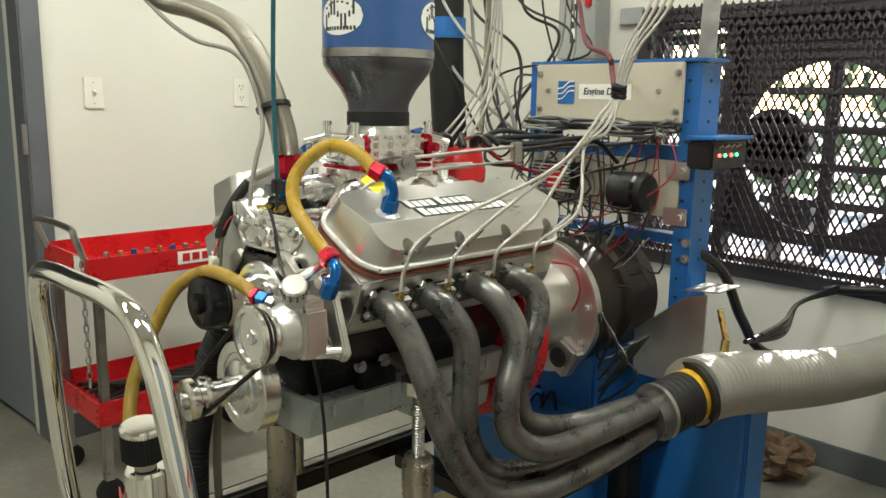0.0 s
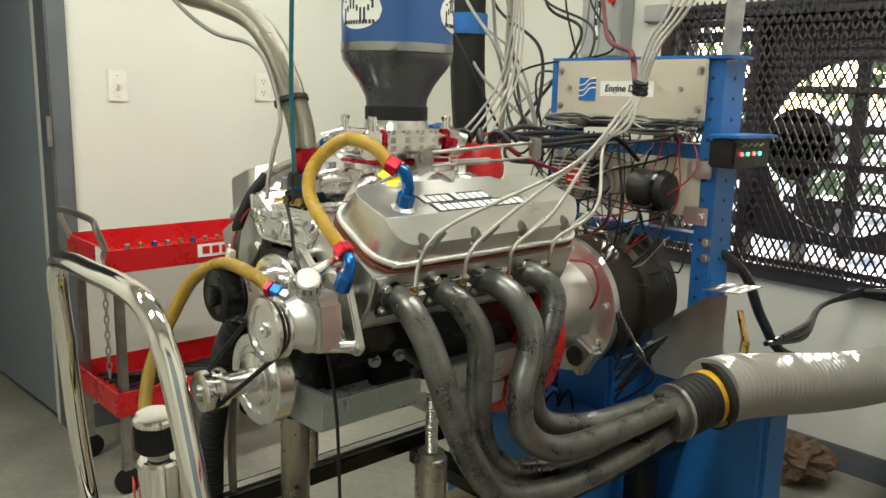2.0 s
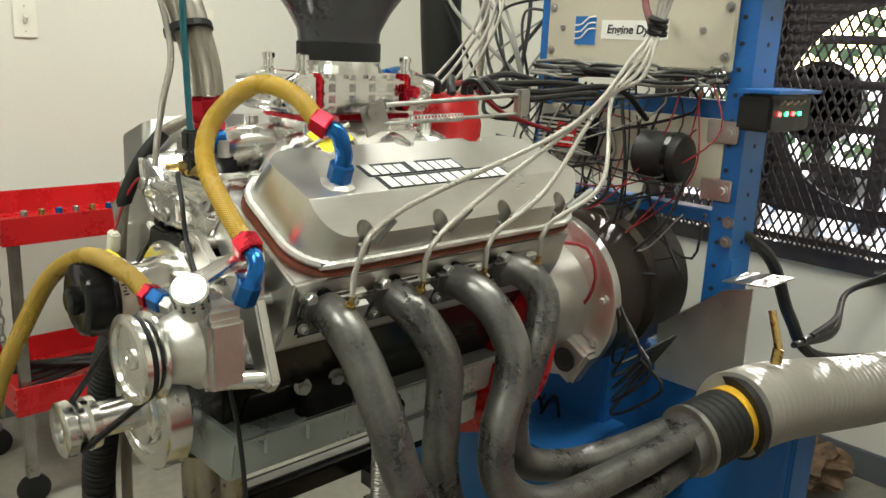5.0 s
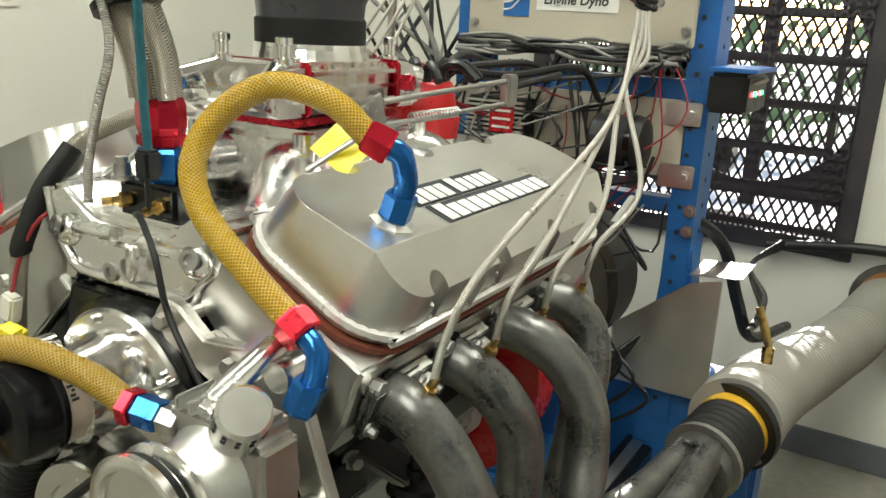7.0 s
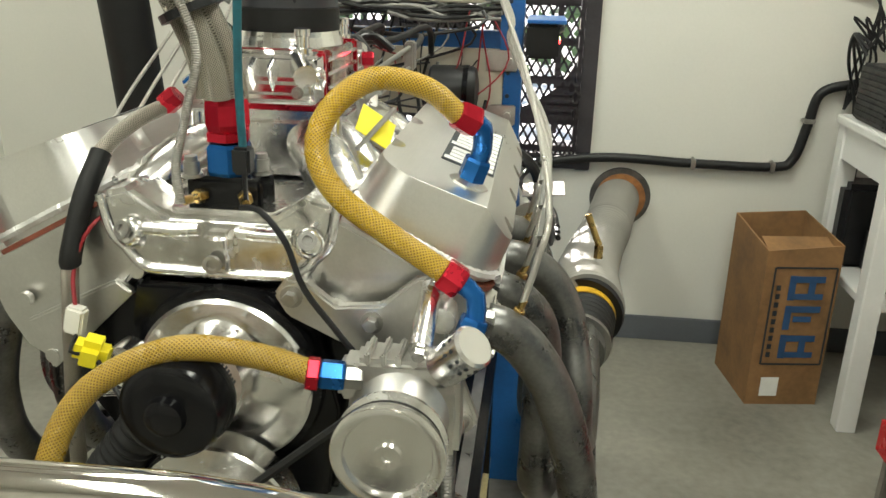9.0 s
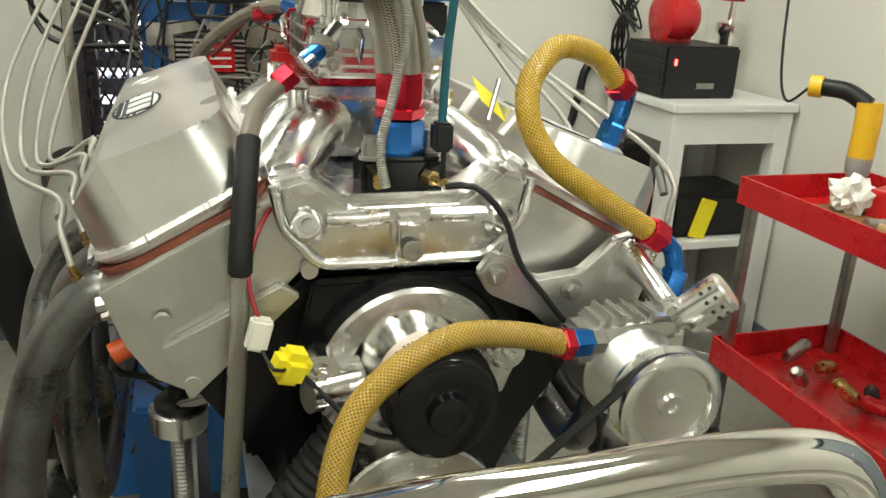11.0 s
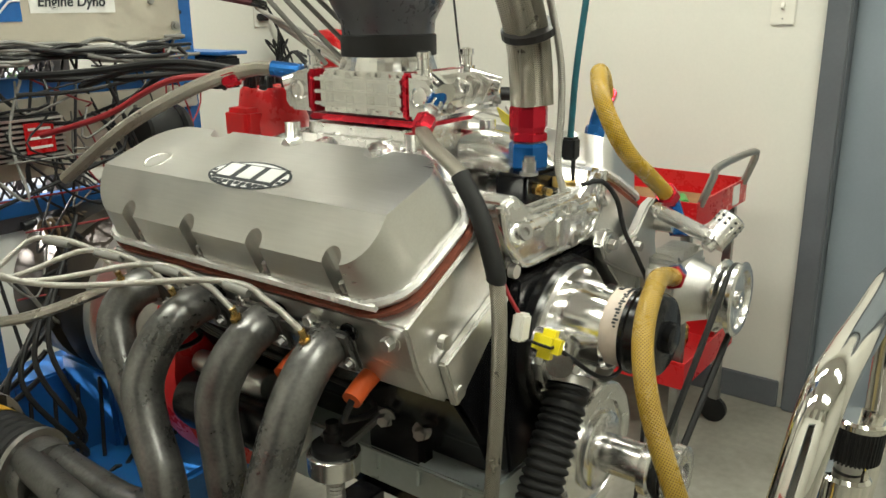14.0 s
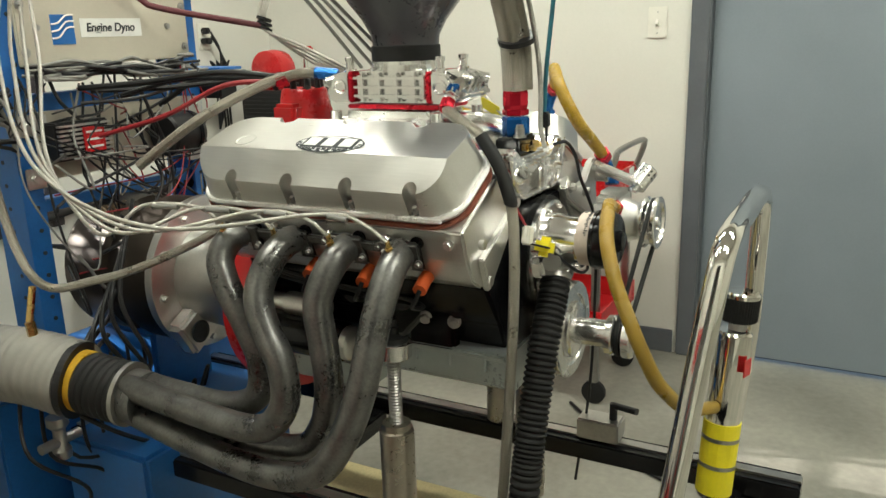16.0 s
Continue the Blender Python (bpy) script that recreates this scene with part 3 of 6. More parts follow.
cutters = []
for s in (1, -1):
    dy = 0.0 if s > 0 else 0.015
    side = "right" if s > 0 else "left"
    # cylinder head
    bm = B()
    poly = [(s * 0.100, 1.062), bank(s, -0.098, -0.0075), bank(s, 0.1, -0.0075), (s * 0.300, 1.03), (s * 0.286, 0.985), (s * 0.262, 0.945), (s * 0.228, 0.925)]
    prism(bm, poly, 0.0 + dy, 0.56 + dy, 0.004)
    for k in range(4):
        y = (0.09 + k * 0.119 if s > 0 else 0.145 + k * 0.119)
        box(bm, (s * 0.290, y, 0.992), (0.035, 0.075, 0.06), rot(0, s * 28, 0), 0.012)
        bolt(bm, (s * 0.296, HB_Y[k] + dy + 0.01, 1.022), (s, 0, -0.15), 0.0085, 0.012)
    prism(bm, [(s * 0.13, 1.045), (s * 0.25, 0.985), (s * 0.225, 0.92), (s * 0.11, 1.03)], -0.012 + dy, 0.002 + dy, 0.003)
    for p in ((0.102, 1.058), (0.248, 1.012), (0.222, 0.94)):
        rod(bm, (s * p[0], -0.014 + dy, p[1]), (s * p[0], 0.01, p[1]), 0.009, 14)
    part("cylinder_head", bm, ALU, eng, "cast aluminium cylinder head")
    bm = B()
    for k in range(4):
        y = (0.05 + k * 0.119 if s > 0 else 0.105 + k * 0.119)
        rod(bm, (s * 0.288, y, 1.02), (s * 0.302, y, 1.018), 0.012, 14)
    part("head_plug", bm, BLACK, eng, "black head bolts")
    # gasket, weld bead, cover
    lo = cover_outline(0.004 + dy, 0.586 + dy, -0.1, 0.1, 0.062)
    bm = B()
    a = [bm.verts.new((bank(s, u, -0.007)[0], v, bank(s, u, -0.007)[1])) for u, v in lo]
    b = [bm.verts.new((bank(s, u, -0.001)[0], v, bank(s, u, -0.001)[1])) for u, v in lo]
    n = len(lo)
    for k in range(n):
        bm.faces.new((a[k], a[(k + 1) % n], b[(k + 1) % n], b[k]))
    bm.faces.new(b)
    bmesh.ops.recalc_face_normals(bm, faces=bm.faces)
    part("cover_gasket", bm, GASKET, eng, "rust red cover gasket")
    bm = valve_cover(s, 0.012 + dy, 0.578 + dy)
    vc = part("valve_cover", bm, COVER, eng, "tall brushed aluminium valve cover with welded seams", True)
    # bolt pockets cut into the outer wall and at the inner edge
    bmc = B()
    for k in range(4):
        y = 0.1 + k * (0.134 if s > 0 else 0.129)
        p0 = bank(s, 0.085, 0.013)
        p1 = bank(s, 0.085, 0.12)
        rod(bmc, (p0[0], y, p0[1]), (p1[0], y, p1[1]), 0.0135, 24)
    for k in range(3):
        y = 0.14 + k * 0.15 + dy
        p0 = bank(s, -0.1, 0.03)
        p1 = bank(s, -0.086, 0.1)
        rod(bmc, (p0[0], y, p0[1]), (p1[0], y, p1[1]), 0.02, 20)
    bmesh.ops.recalc_face_normals(bmc, faces=bmc.faces)
    mc = bpy.data.meshes.new("pocket_cut")
    bmc.to_mesh(mc)
    bmc.free()
    cut = bpy.data.objects.new("pocket_cut", mc)
    scene.collection.objects.link(cut)
    bo = vc.modifiers.new("pockets", "BOOLEAN")
    bo.operation, bo.object, bo.solver = "DIFFERENCE", cut, "EXACT"
    bev = vc.modifiers.new("soft_edges", "BEVEL")
    bev.width, bev.segments, bev.limit_method, bev.angle_limit = 0.0026, 2, "ANGLE", radians(16)
    cutters.append((vc, cut))
    bm = B()
    pts = [V(bank(s, u * 1.0, 0.011)[0], v, bank(s, u, 0.011)[1]) for u, v in cover_outline(0.010 + dy, 0.58 + dy, -0.096, 0.096, 0.059, 8)]
    fine = glide(pts + [pts[0]], 0.004)
    sweep(bm, fine, [0.0046 + 0.0014 * (i % 2) for i in range(len(fine))], 6)
    part("weld_bead", bm, WELD, eng, "bright rippled weld bead", True)
    bm = B()
    for k in range(4):
        y = 0.1 + k * (0.134 if s > 0 else 0.129)
        p = bank(s, 0.086, 0.013)
        bolt(bm, (p[0], y, p[1]), (s * math.sin(TILT), 0, math.cos(TILT)), 0.0055, 0.012)
        rod(bm, (p[0], y, p[1]), (p[0] + s * 0.008, y, p[1] + 0.015), 0.0042, 10)
    part("cover_bolt", bm, STEEL, eng, "steel cover bolts in their pockets")
    # flat emblem plates on the sloping roof
    nrm = Vector((s * math.sin(TILT - 0.14), 0, math.cos(TILT - 0.14)))
    yax = V(0, 1, 0)
    uax = Vector((s * math.cos(TILT - 0.14), 0, -math.sin(TILT - 0.14)))
    def plate(bm, u, v, du, dv, up, th=0.0008):
        c = at_roof(s, u, v, up)
        m = Matrix((uax * s, yax, nrm)).transposed()
        box(bm, c, (du, dv, th), m)
    if s > 0:
        bd, bo, bw = B(), B(), B()
        widths = random.Random(3)
        for u, v0, v1, nl, gap in ((-0.012, 0.152, 0.337, 9, 4), (0.0235, 0.16, 0.41, 11, -1)):
            plate(bd, u, (v0 + v1) / 2, 0.0335, v1 - v0, 0.0005)
            step = (v1 - v0 - 0.008) / (nl + (0.5 if gap > 0 else 0.0))
            v = v0 + 0.004
            for k in range(nl):
                if k == gap:
                    v += step * 0.5
                tall = 0.028 if k in (0, gap) else 0.0225
                cu0 = u + (0.028 - tall) / 2
                plate(bo, cu0 + 0.0006, v + step / 2, tall + 0.004, step * 0.86, 0.0012)
                plate(bw, cu0, v + step / 2, tall + 0.001, step * widths.uniform(0.74, 0.84), 0.0019)
                v += step
        part("emblem", bd, INK, vc, "dark outlined two-row emblem plate")
        part("emblem_cut", bo, INK, vc, "dark outlines of the emblem")
        part("emblem_mark", bw, BRIGHT, vc, "bright raised bars of the emblem")
    else:
        be, bo, bs, bw, bi = B(), B(), B(), B(), B()
        eu, ev = 0.006, 0.296
        def oval(bm, ru, rv, up):
            c = at_roof(s, eu, ev, up)
            bm.faces.new([bm.verts.new(c + uax * ru * math.sin(q * math.tau / 48) + yax * rv * math.cos(q * math.tau / 48)) for q in range(48)])
            bmesh.ops.recalc_face_normals(bm, faces=bm.faces)
        oval(be, 0.0315, 0.0735, 0.0006)
        oval(bo, 0.0278, 0.0695, 0.0010)
        for k in range(22):
            an = k * math.tau / 22
            if math.sin(an) > -0.2:
                plate(bi, eu + 0.0262 * math.sin(an), ev + 0.065 * math.cos(an), 0.0042, 0.0072, 0.0013)
        for k in range(3):
            plate(bs, eu - 0.003, ev + 0.038 - k * 0.038, 0.037, 0.0385, 0.0015)
            plate(bw, eu - 0.0045, ev + 0.0385 - k * 0.038, 0.029, 0.0265, 0.0021)
        for k in range(9):
            plate(bi, eu + 0.0205, ev - 0.045 + k * 0.0113, 0.006, 0.008, 0.0016)
        part("emblem", be, INK, vc, "dark oval emblem")
        part("emblem_field", bo, BRIGHT, vc, "silver field of the emblem")
        part("emblem_shade", bs, INK, vc, "dark edging of the emblem")
        part("emblem_mark", bw, BRIGHT, vc, "bright raised blocks of the emblem")
        part("emblem_cut", bi, INK, vc, "dark chequers and bars of the emblem")
        bm = B()
        lathe(bm, at_roof(s, 0.004, 0.494, -0.001), nrm, [(0, 0.022), (0.002, 0.021), (0.002, 0.018), (0.0011, 0.017)], 30)
        part("welded_plug", bm, ALU, vc, "round welded plug", True)
dg = bpy.context.evaluated_depsgraph_get()
for vc, cut in cutters:
    me = bpy.data.meshes.new_from_object(vc.evaluated_get(dg))
    vc.modifiers.clear()
    vc.data = me
    bpy.data.objects.remove(cut)
    for p in me.polygons:
        p.use_smooth = True
    me.set_sharp_from_angle(angle=radians(8))

# intake manifold
man = thing("intake_manifold", "polished cast aluminium intake manifold between the heads", "manifold", (0, 0.28, 1.05))
bm = B()
prism(bm, [(-0.105, 1.05), (0.105, 1.05), (0.145, 1.125), (0.10, 1.14), (0.05, 1.125), (-0.05, 1.125), (-0.10, 1.14), (-0.145, 1.125)], 0.02, 0.53, 0.008)
part("base", bm, CASTP, man, smooth=True)
bm = prism(B(), [(-0.088, 1.062), (0.088, 1.062), (0.128, 1.106), (0.137, 1.15), (0.104, 1.158), (0.06, 1.129), (-0.06, 1.129), (-0.104, 1.158), (-0.137, 1.15), (-0.128, 1.106)], 0.002, 0.075, 0.007)
part("front_rail", bm, CASTP, man, "bright cast front rail", True)
LIP = [V(-0.136, 0.004, 1.148), V(-0.128, 0.003, 1.107), V(-0.112, 0.002, 1.088), V(-0.09, 0.001, 1.066), V(-0.05, 0.0, 1.063), V(0.05, 0.0, 1.063), V(0.09, 0.001, 1.066), V(0.112, 0.002, 1.088), V(0.128, 0.003, 1.107), V(0.136, 0.004, 1.148)]
part("rail_lip", tube(B(), LIP, 0.0062, 12, 0.006), CASTP, man, "rounded lip along the rail", True)
part("outlet_pad", prism(B(), [(-0.062, 0.012), (0.062, 0.012), (0.072, 0.045), (0.05, 0.085), (-0.05, 0.085), (-0.072, 0.045)], 1.118, 1.134, 0.004, "z"), CASTP, man, smooth=True)
part("centre_boss", box(B(), (0, -0.001, 1.088), (0.036, 0.022, 0.052), bevel=0.008, seg=3), CASTP, man, smooth=True)
for s in (1, -1):
    part("corner_boss", lathe(B(), (s * 0.101, 0.012, 1.102), (s * 0.3, -1, 0.4), [(0, 0.019), (0.012, 0.018), (0.018, 0.0155), (0.02, 0.012)], 24), CASTP, man, smooth=True)
    part("web", tube(B(), [(s * 0.022, 0.0, 1.114), (s * 0.05, -0.001, 1.112), (s * 0.085, 0.0, 1.112)], 0.0075, 12), CASTP, man, smooth=True)
    part("bolt_pad", lathe(B(), (s * 0.1, 0.055, 1.118), (0, 0, 1), [(0, 0.021), (0.018, 0.0185), (0.0225, 0.016)], 22), CASTP, man, smooth=True)
bm = B()
prism(bm, [(-0.092, 1.13), (0.092, 1.13), (0.086, 1.215), (-0.086, 1.215)], 0.185, 0.405, 0.014)
part("plenum", bm, CASTP, man, smooth=True)
for s in (1, -1):
    for y in (0.175, 0.41):
        part("plenum_post", lathe(B(), (s * 0.088, y, 1.12), (0, 0, 1), [(0, 0.018), (0.012, 0.0145), (0.04, 0.0125), (0.096, 0.0125)], 18), CASTP, man, smooth=True)
for s in (1, -1):
    for k, (yr, yh) in enumerate(((0.20, 0.09), (0.26, 0.2), (0.33, 0.35), (0.39, 0.46))):
        p = [(s * 0.05, yr, 1.175), (s * 0.085, (yr + yh) / 2, 1.165), (s * 0.125, yh, 1.128), (s * 0.15, yh, 1.10)]
        g = glide(p, 0.01)
        part("runner", sweep(B(), g, [0.031 + 0.004 * math.sin(i / len(g) * 3) for i in range(len(g))], 16), CASTP, man, smooth=True)
bm = B()
hexbolts = [(0, -0.02, 1.082, (0, -1, 0)), (-0.1, 0.055, 1.141, (0, 0, 1)), (0.1, 0.055, 1.141, (0, 0, 1)), (-0.105, -0.01, 1.112, (-0.3, -1, 0.4)), (0.105, -0.01, 1.112, (0.3, -1, 0.4))]
for x, y, z, ax in hexbolts:
    lathe(bm, (x, y, z), ax, [(0, 0.0105), (0.005, 0.0105), (0.005, 0.006), (0.001, 0.0055)], 18)
part("socket_screw", bm, STEEL, man, "steel socket screws")
# water outlet with the braided line
wo = thing("water_outlet", "black water outlet with blue and red fittings on the manifold", "fitting", (0, 0.05, 1.13))
part("housing", box(B(), (0, 0.05, 1.148), (0.088, 0.05, 0.04), bevel=0.005), BLACK, wo, "black anodised housing")
bm = B()
for s in (1, -1):
    lathe(bm, (s * 0.036, 0.04 + 0.014 * s, 1.168), (0, 0, 1), [(0, 0.012), (0.004, 0.012), (0.004, 0.009), (0.018, 0.009), (0.018, 0.007), (0.024, 0.007)], 16)
part("stud_nut", bm, STEEL, wo, "steel nuts", True)
bm = B()
for x in (-0.022, 0.024):
    sx = -1 if x < 0 else 1
    hexnut(bm, (x, 0.025, 1.148), (sx * 0.5, -1, 0), 0.0085, 0.014)
    rod(bm, (x, 0.02, 1.148), (x + sx * 0.012, -0.004, 1.148), 0.005, 12)
part("sensor", bm, BRASS, wo, "brass sensor fittings")
part("blue_nut", hexnut(B(), (0, 0.05, 1.168), (0, 0, 1), 0.027, 0.036), BLUEAN, wo, "blue anodised nut")
bm = B()
hexnut(bm, (0, 0.05, 1.206), (0, 0, 1), 0.026, 0.012)
lathe(bm, (0, 0.05, 1.218), (0, 0, 1), [(0, 0.0235), (0.008, 0.026), (0.03, 0.026), (0.042, 0.022)], 8)
part("red_hose_end", bm, REDAN, wo, "red anodised hose end")
HOSE_UP = [(0, 0.05, 1.255), (-0.006, 0.049, 1.295), (-0.024, 0.045, 1.345), (-0.055, 0.043, 1.40), (-0.105, 0.04, 1.465), (-0.18, 0.03, 1.52), (-0.3, 0.01, 1.56), (-0.46, 0.0, 1.60), (-0.7, 0.0, 1.75), (-0.9, 0, 2.0), (-1.0, 0, ZC)]
hb = thing("braided_hose_bundle", "thick steel-braided hose hanging from the ceiling", "hose", (0, 0.05, 1.255))
part("hose", tube(B(), HOSE_UP, 0.0245, 20), SBRAID, hb, smooth=True)
for k, off in enumerate(((-0.02, -0.012), (0.005, -0.024), (0.02, -0.008))):
    part("strand", tube(B(), [(x + off[0], y + off[1], z) for x, y, z in HOSE_UP], 0.0095, 10), SBRAID, hb, smooth=True)
part("tie", lathe(B(), (-0.024, 0.036, 1.345), (-0.42, -0.05, 1), [(0, 0.036), (0.009, 0.036)], 20), BLACKP, hb, "black cable tie")
sf = thing("sensor_sheath", "thin steel flex sheath running along the hose", "cable", (0.0, -0.02, 1.15))
part("sheath", tube(B(), [(-0.03, -0.022, 1.15), (-0.035, -0.015, 1.19), (-0.02, -0.01, 1.25), (-0.01, 0.0, 1.32), (-0.055, 0.0, 1.415), (-0.115, -0.005, 1.462), (-0.25, -0.02, 1.49), (-0.42, -0.02, 1.56), (-0.6, -0.02, 1.68), (-0.85, 0.0, 2.0)], 0.0048, 10), FLEX, sf, smooth=True)
tc = thing("teal_cord", "teal cord stretched down from the ceiling", "cord", (0.035, 0.01, 1.17))
part("cord", tube(B(), [(0.033, 0.005, 1.20), (0.035, 0.0, 1.3), (0.05, -0.01, 1.45), (0.09, -0.02, 1.75), (0.2, -0.02, ZC)], 0.0045, 10), TEAL, tc, smooth=True)
part("clip", box(B(), (0.033, 0.004, 1.195), (0.02, 0.02, 0.03), bevel=0.003), BLACKP, tc, "black plastic clip")
bm = tube(B(), [(0.035, 0.0, 1.18), (0.035, 0.0, 1.15)], 0.003, 8)
part("lead", bm, BLACKP, tc)

# carburettor and air hat
carb = thing("carburettor", "bright double-bowl carburettor with red metering plates", "carburettor", (0, 0.29, 1.215))
part("base_plate", box(B(), (0, 0.29, 1.223), (0.13, 0.215, 0.009), bevel=0.003), REDAN, carb, "red anodised base plate")
bm = B()
box(bm, (0, 0.29, 1.262), (0.135, 0.17, 0.062), bevel=0.008)
for i in range(4):
    for s in (1, -1):
        box(bm, (s * 0.07, 0.23 + i * 0.04, 1.262), (0.012, 0.006, 0.058), bevel=0.002)
for z in (1.245, 1.262, 1.28):
    for s in (1, -1):
        box(bm, (s * 0.07, 0.29, z), (0.014, 0.165, 0.005), bevel=0.0015)
lathe(bm, (0, 0.29, 1.293), (0, 0, 1), [(0, 0.075), (0.012, 0.071), (0.02, 0.069)], 40)
part("main_body", bm, POLISH, carb)
for y in (0.2, 0.38):
    part("metering_plate", box(B(), (0, y, 1.262), (0.15, 0.012, 0.062), bevel=0.003), REDAN, carb, "red anodised metering plate")
for y, s in ((0.172, -1), (0.408, 1)):
    m = 0.29 + s * 0.092
    bm = prism(B(), [(m, 1.231), (m + s * 0.048, 1.231), (m + s * 0.058, 1.243), (m + s * 0.058, 1.262), (m + s * 0.036, 1.289), (m, 1.293)], -0.074, 0.074, 0.005, "x")
    part("float_bowl", bm, POLISH, carb, "polished float bowl", True)
    for sx in (1, -1):
        part("sight_plug", lathe(B(), (sx * 0.073, m + s * 0.024, 1.262), (sx, 0, 0), [(0, 0.0145), (0.005, 0.0145), (0.006, 0.0105), (0.0035, 0.0095)], 20), POLISH, carb, smooth=True)
        part("inlet_boss", rod(B(), (sx * 0.045, m + s * 0.02, 1.28), (sx * 0.066, m + s * 0.06, 1.268), 0.0145, 18), POLISH, carb, smooth=True)
        part("needle_seat", lathe(B(), (sx * 0.05, m + s * 0.012, 1.289), (0, 0, 1), [(0, 0.0125), (0.008, 0.0125), (0.009, 0.0085), (0.022, 0.0085), (0.023, 0.0105), (0.031, 0.0105), (0.033, 0.006)], 18), POLISH, carb, smooth=True)
        bm = B()
        bolt(bm, (sx * 0.055, m + s * 0.058, 1.248), (0, s, 0), 0.005, 0.007)
        part("bowl_bolt", bm, STEEL, carb)
    for q in range(3):
        part("bowl_rib", box(B(), ((q - 1) * 0.024, m + s * 0.05, 1.262), (0.006, 0.026, 0.05), rot(s * -28, 0, 0), 0.002), POLISH, carb)
bm = B()
rod(bm, (0.075, 0.29, 1.232), (0.108, 0.29, 1.232), 0.005, 10)
box(bm, (0.1, 0.29, 1.225), (0.004, 0.05, 0.05), rot(20, 0, 0), 0.0015)
lathe(bm, (0.101, 0.285, 1.235), (1, 0, 0), [(0, 0.014), (0.006, 0.014)], 18)
rod(bm, (0.1, 0.31, 1.245), (0.115, 0.62, 1.26), 0.004, 10)
rod(bm, (0.1, 0.31, 1.215), (0.115, 0.62, 1.225), 0.0035, 10)
box(bm, (0.115, 0.63, 1.245), (0.018, 0.03, 0.05), bevel=0.003)
part("throttle_linkage", bm, STEEL, carb, "zinc throttle linkage with rods")
bm = B()
pts = [V(0.11 + 0.007 * math.cos(i * 0.9), 0.36 + i * 0.0011, 1.222 + 0.007 * math.sin(i * 0.9)) for i in range(110)]
sweep(bm, pts, 0.0013, 5)
part("return_spring", bm, STEEL, carb, "coiled return spring")
part("bowl_plug", hexnut(B(), (0.083, 0.375, 1.265), (1, 0.2, 0), 0.011, 0.018), REDAN, carb, "red plug")
hat = thing("air_hat", "smoked plastic air cone under a blue drum", "air intake", (0, 0.29, 1.31))
part("rubber_collar", lathe(B(), (0, 0.29, 1.31), (0, 0, 1), [(0, 0.068), (0.002, 0.07), (0.03, 0.07), (0.032, 0.067)], 48), MATTE, hat, "black rubber collar", True)
part("cone", lathe(B(), (0, 0.29, 1.34), (0, 0, 1), [(0, 0.067), (0.02, 0.069), (0.05, 0.085), (0.085, 0.112), (0.1, 0.121), (0.115, 0.122)], 64), SMOKE, hat, "dark smoked plastic cone", True)
bm = lathe(B(), (0, 0.29, 1.456), (0, 0, 1), [(0, 0.1235), (0.018, 0.1235)], 64)
box(bm, (0.1, 0.2, 1.465), (0.03, 0.02, 0.014), rot(0, 0, -40), 0.003)
part("clamp", bm, STEEL, hat, "steel band clamp", True)
part("drum", lathe(B(), (0, 0.29, 1.474), (0, 0, 1), [(0, 0.122), (0.4, 0.122), (0.42, 0.118)], 64), HATBLUE, hat, "blue plastic drum", True)
for mid in (-82, 36):
    bm, bk = B(), B()
    edge = []
    for k in range(25):
        q = -1 + k / 12
        an, hh = radians(mid + 28 * q), 0.036 * math.sqrt(max(0.0, 1 - q * q)) + 0.002
        edge.append([bm.verts.new((math.cos(an) * r, 0.29 + math.sin(an) * r, 1.537 + z)) for r, z in ((0.1215, -hh), (0.1232, -hh), (0.1232, hh), (0.1215, hh))])
    for a, b in zip(edge, edge[1:]):
        for q in range(4):
            bm.faces.new((a[q], b[q], b[(q + 1) % 4], a[(q + 1) % 4]))
    bm.faces.new(edge[0])
    bm.faces.new(edge[-1][::-1])
    bmesh.ops.recalc_face_normals(bm, faces=bm.faces)
    def mark(deg, z, wide, tall):
        an = radians(mid + deg)
        box(bk, V(math.cos(an) * 0.1236, 0.29 + math.sin(an) * 0.1236, z), (0.0012, wide, tall), rot(0, 0, math.degrees(an)))
    for k in range(3):
        for j in (-1, 0, 1):
            mark((k - 1) * 14 + j * 4.6, 1.541 + 0.014 * (j if k != 1 else -j), 0.0045, 0.03 if j else 0.012)
    for k in range(11):
        mark((k - 5) * 3.9, 1.513, 0.005, 0.008)
    for k in range(7):
        mark((k - 3) * 6.0, 1.566 - 0.0012 * (k - 3) ** 2, 0.006, 0.004)
    part("emblem", bm, PAPER, hat, "white oval emblem")
    part("emblem_mark", bk, INK, hat, "black marks of the emblem")

# ---- exhaust headers ----
PORTS = [0.085, 0.2, 0.318, 0.438]
TUBE_FRONT = [(0.278, 0.085, 1.0), (0.325, 0.086, 0.99), (0.365, 0.095, 0.945), (0.397, 0.108, 0.872), (0.42, 0.127, 0.785), (0.434, 0.168, 0.692), (0.437, 0.24, 0.612), (0.431, 0.375, 0.58), (0.413, 0.585, 0.588), (0.395, 0.78, 0.611)]
TUBE_SECOND = [(0.278, 0.2, 1.0), (0.322, 0.203, 0.99), (0.355, 0.22, 0.955), (0.37, 0.238, 0.905), (0.374, 0.235, 0.835), (0.374, 0.236, 0.748), (0.37, 0.27, 0.66), (0.367, 0.342, 0.606), (0.364, 0.52, 0.593), (0.362, 0.78, 0.605)]
TUBE_THIRD = [(0.278, 0.318, 1.0), (0.328, 0.322, 0.997), (0.37, 0.335, 0.97), (0.402, 0.344, 0.918), (0.416, 0.328, 0.866), (0.425, 0.297, 0.80), (0.427, 0.307, 0.722), (0.425, 0.385, 0.664), (0.415, 0.57, 0.66), (0.402, 0.78, 0.672)]
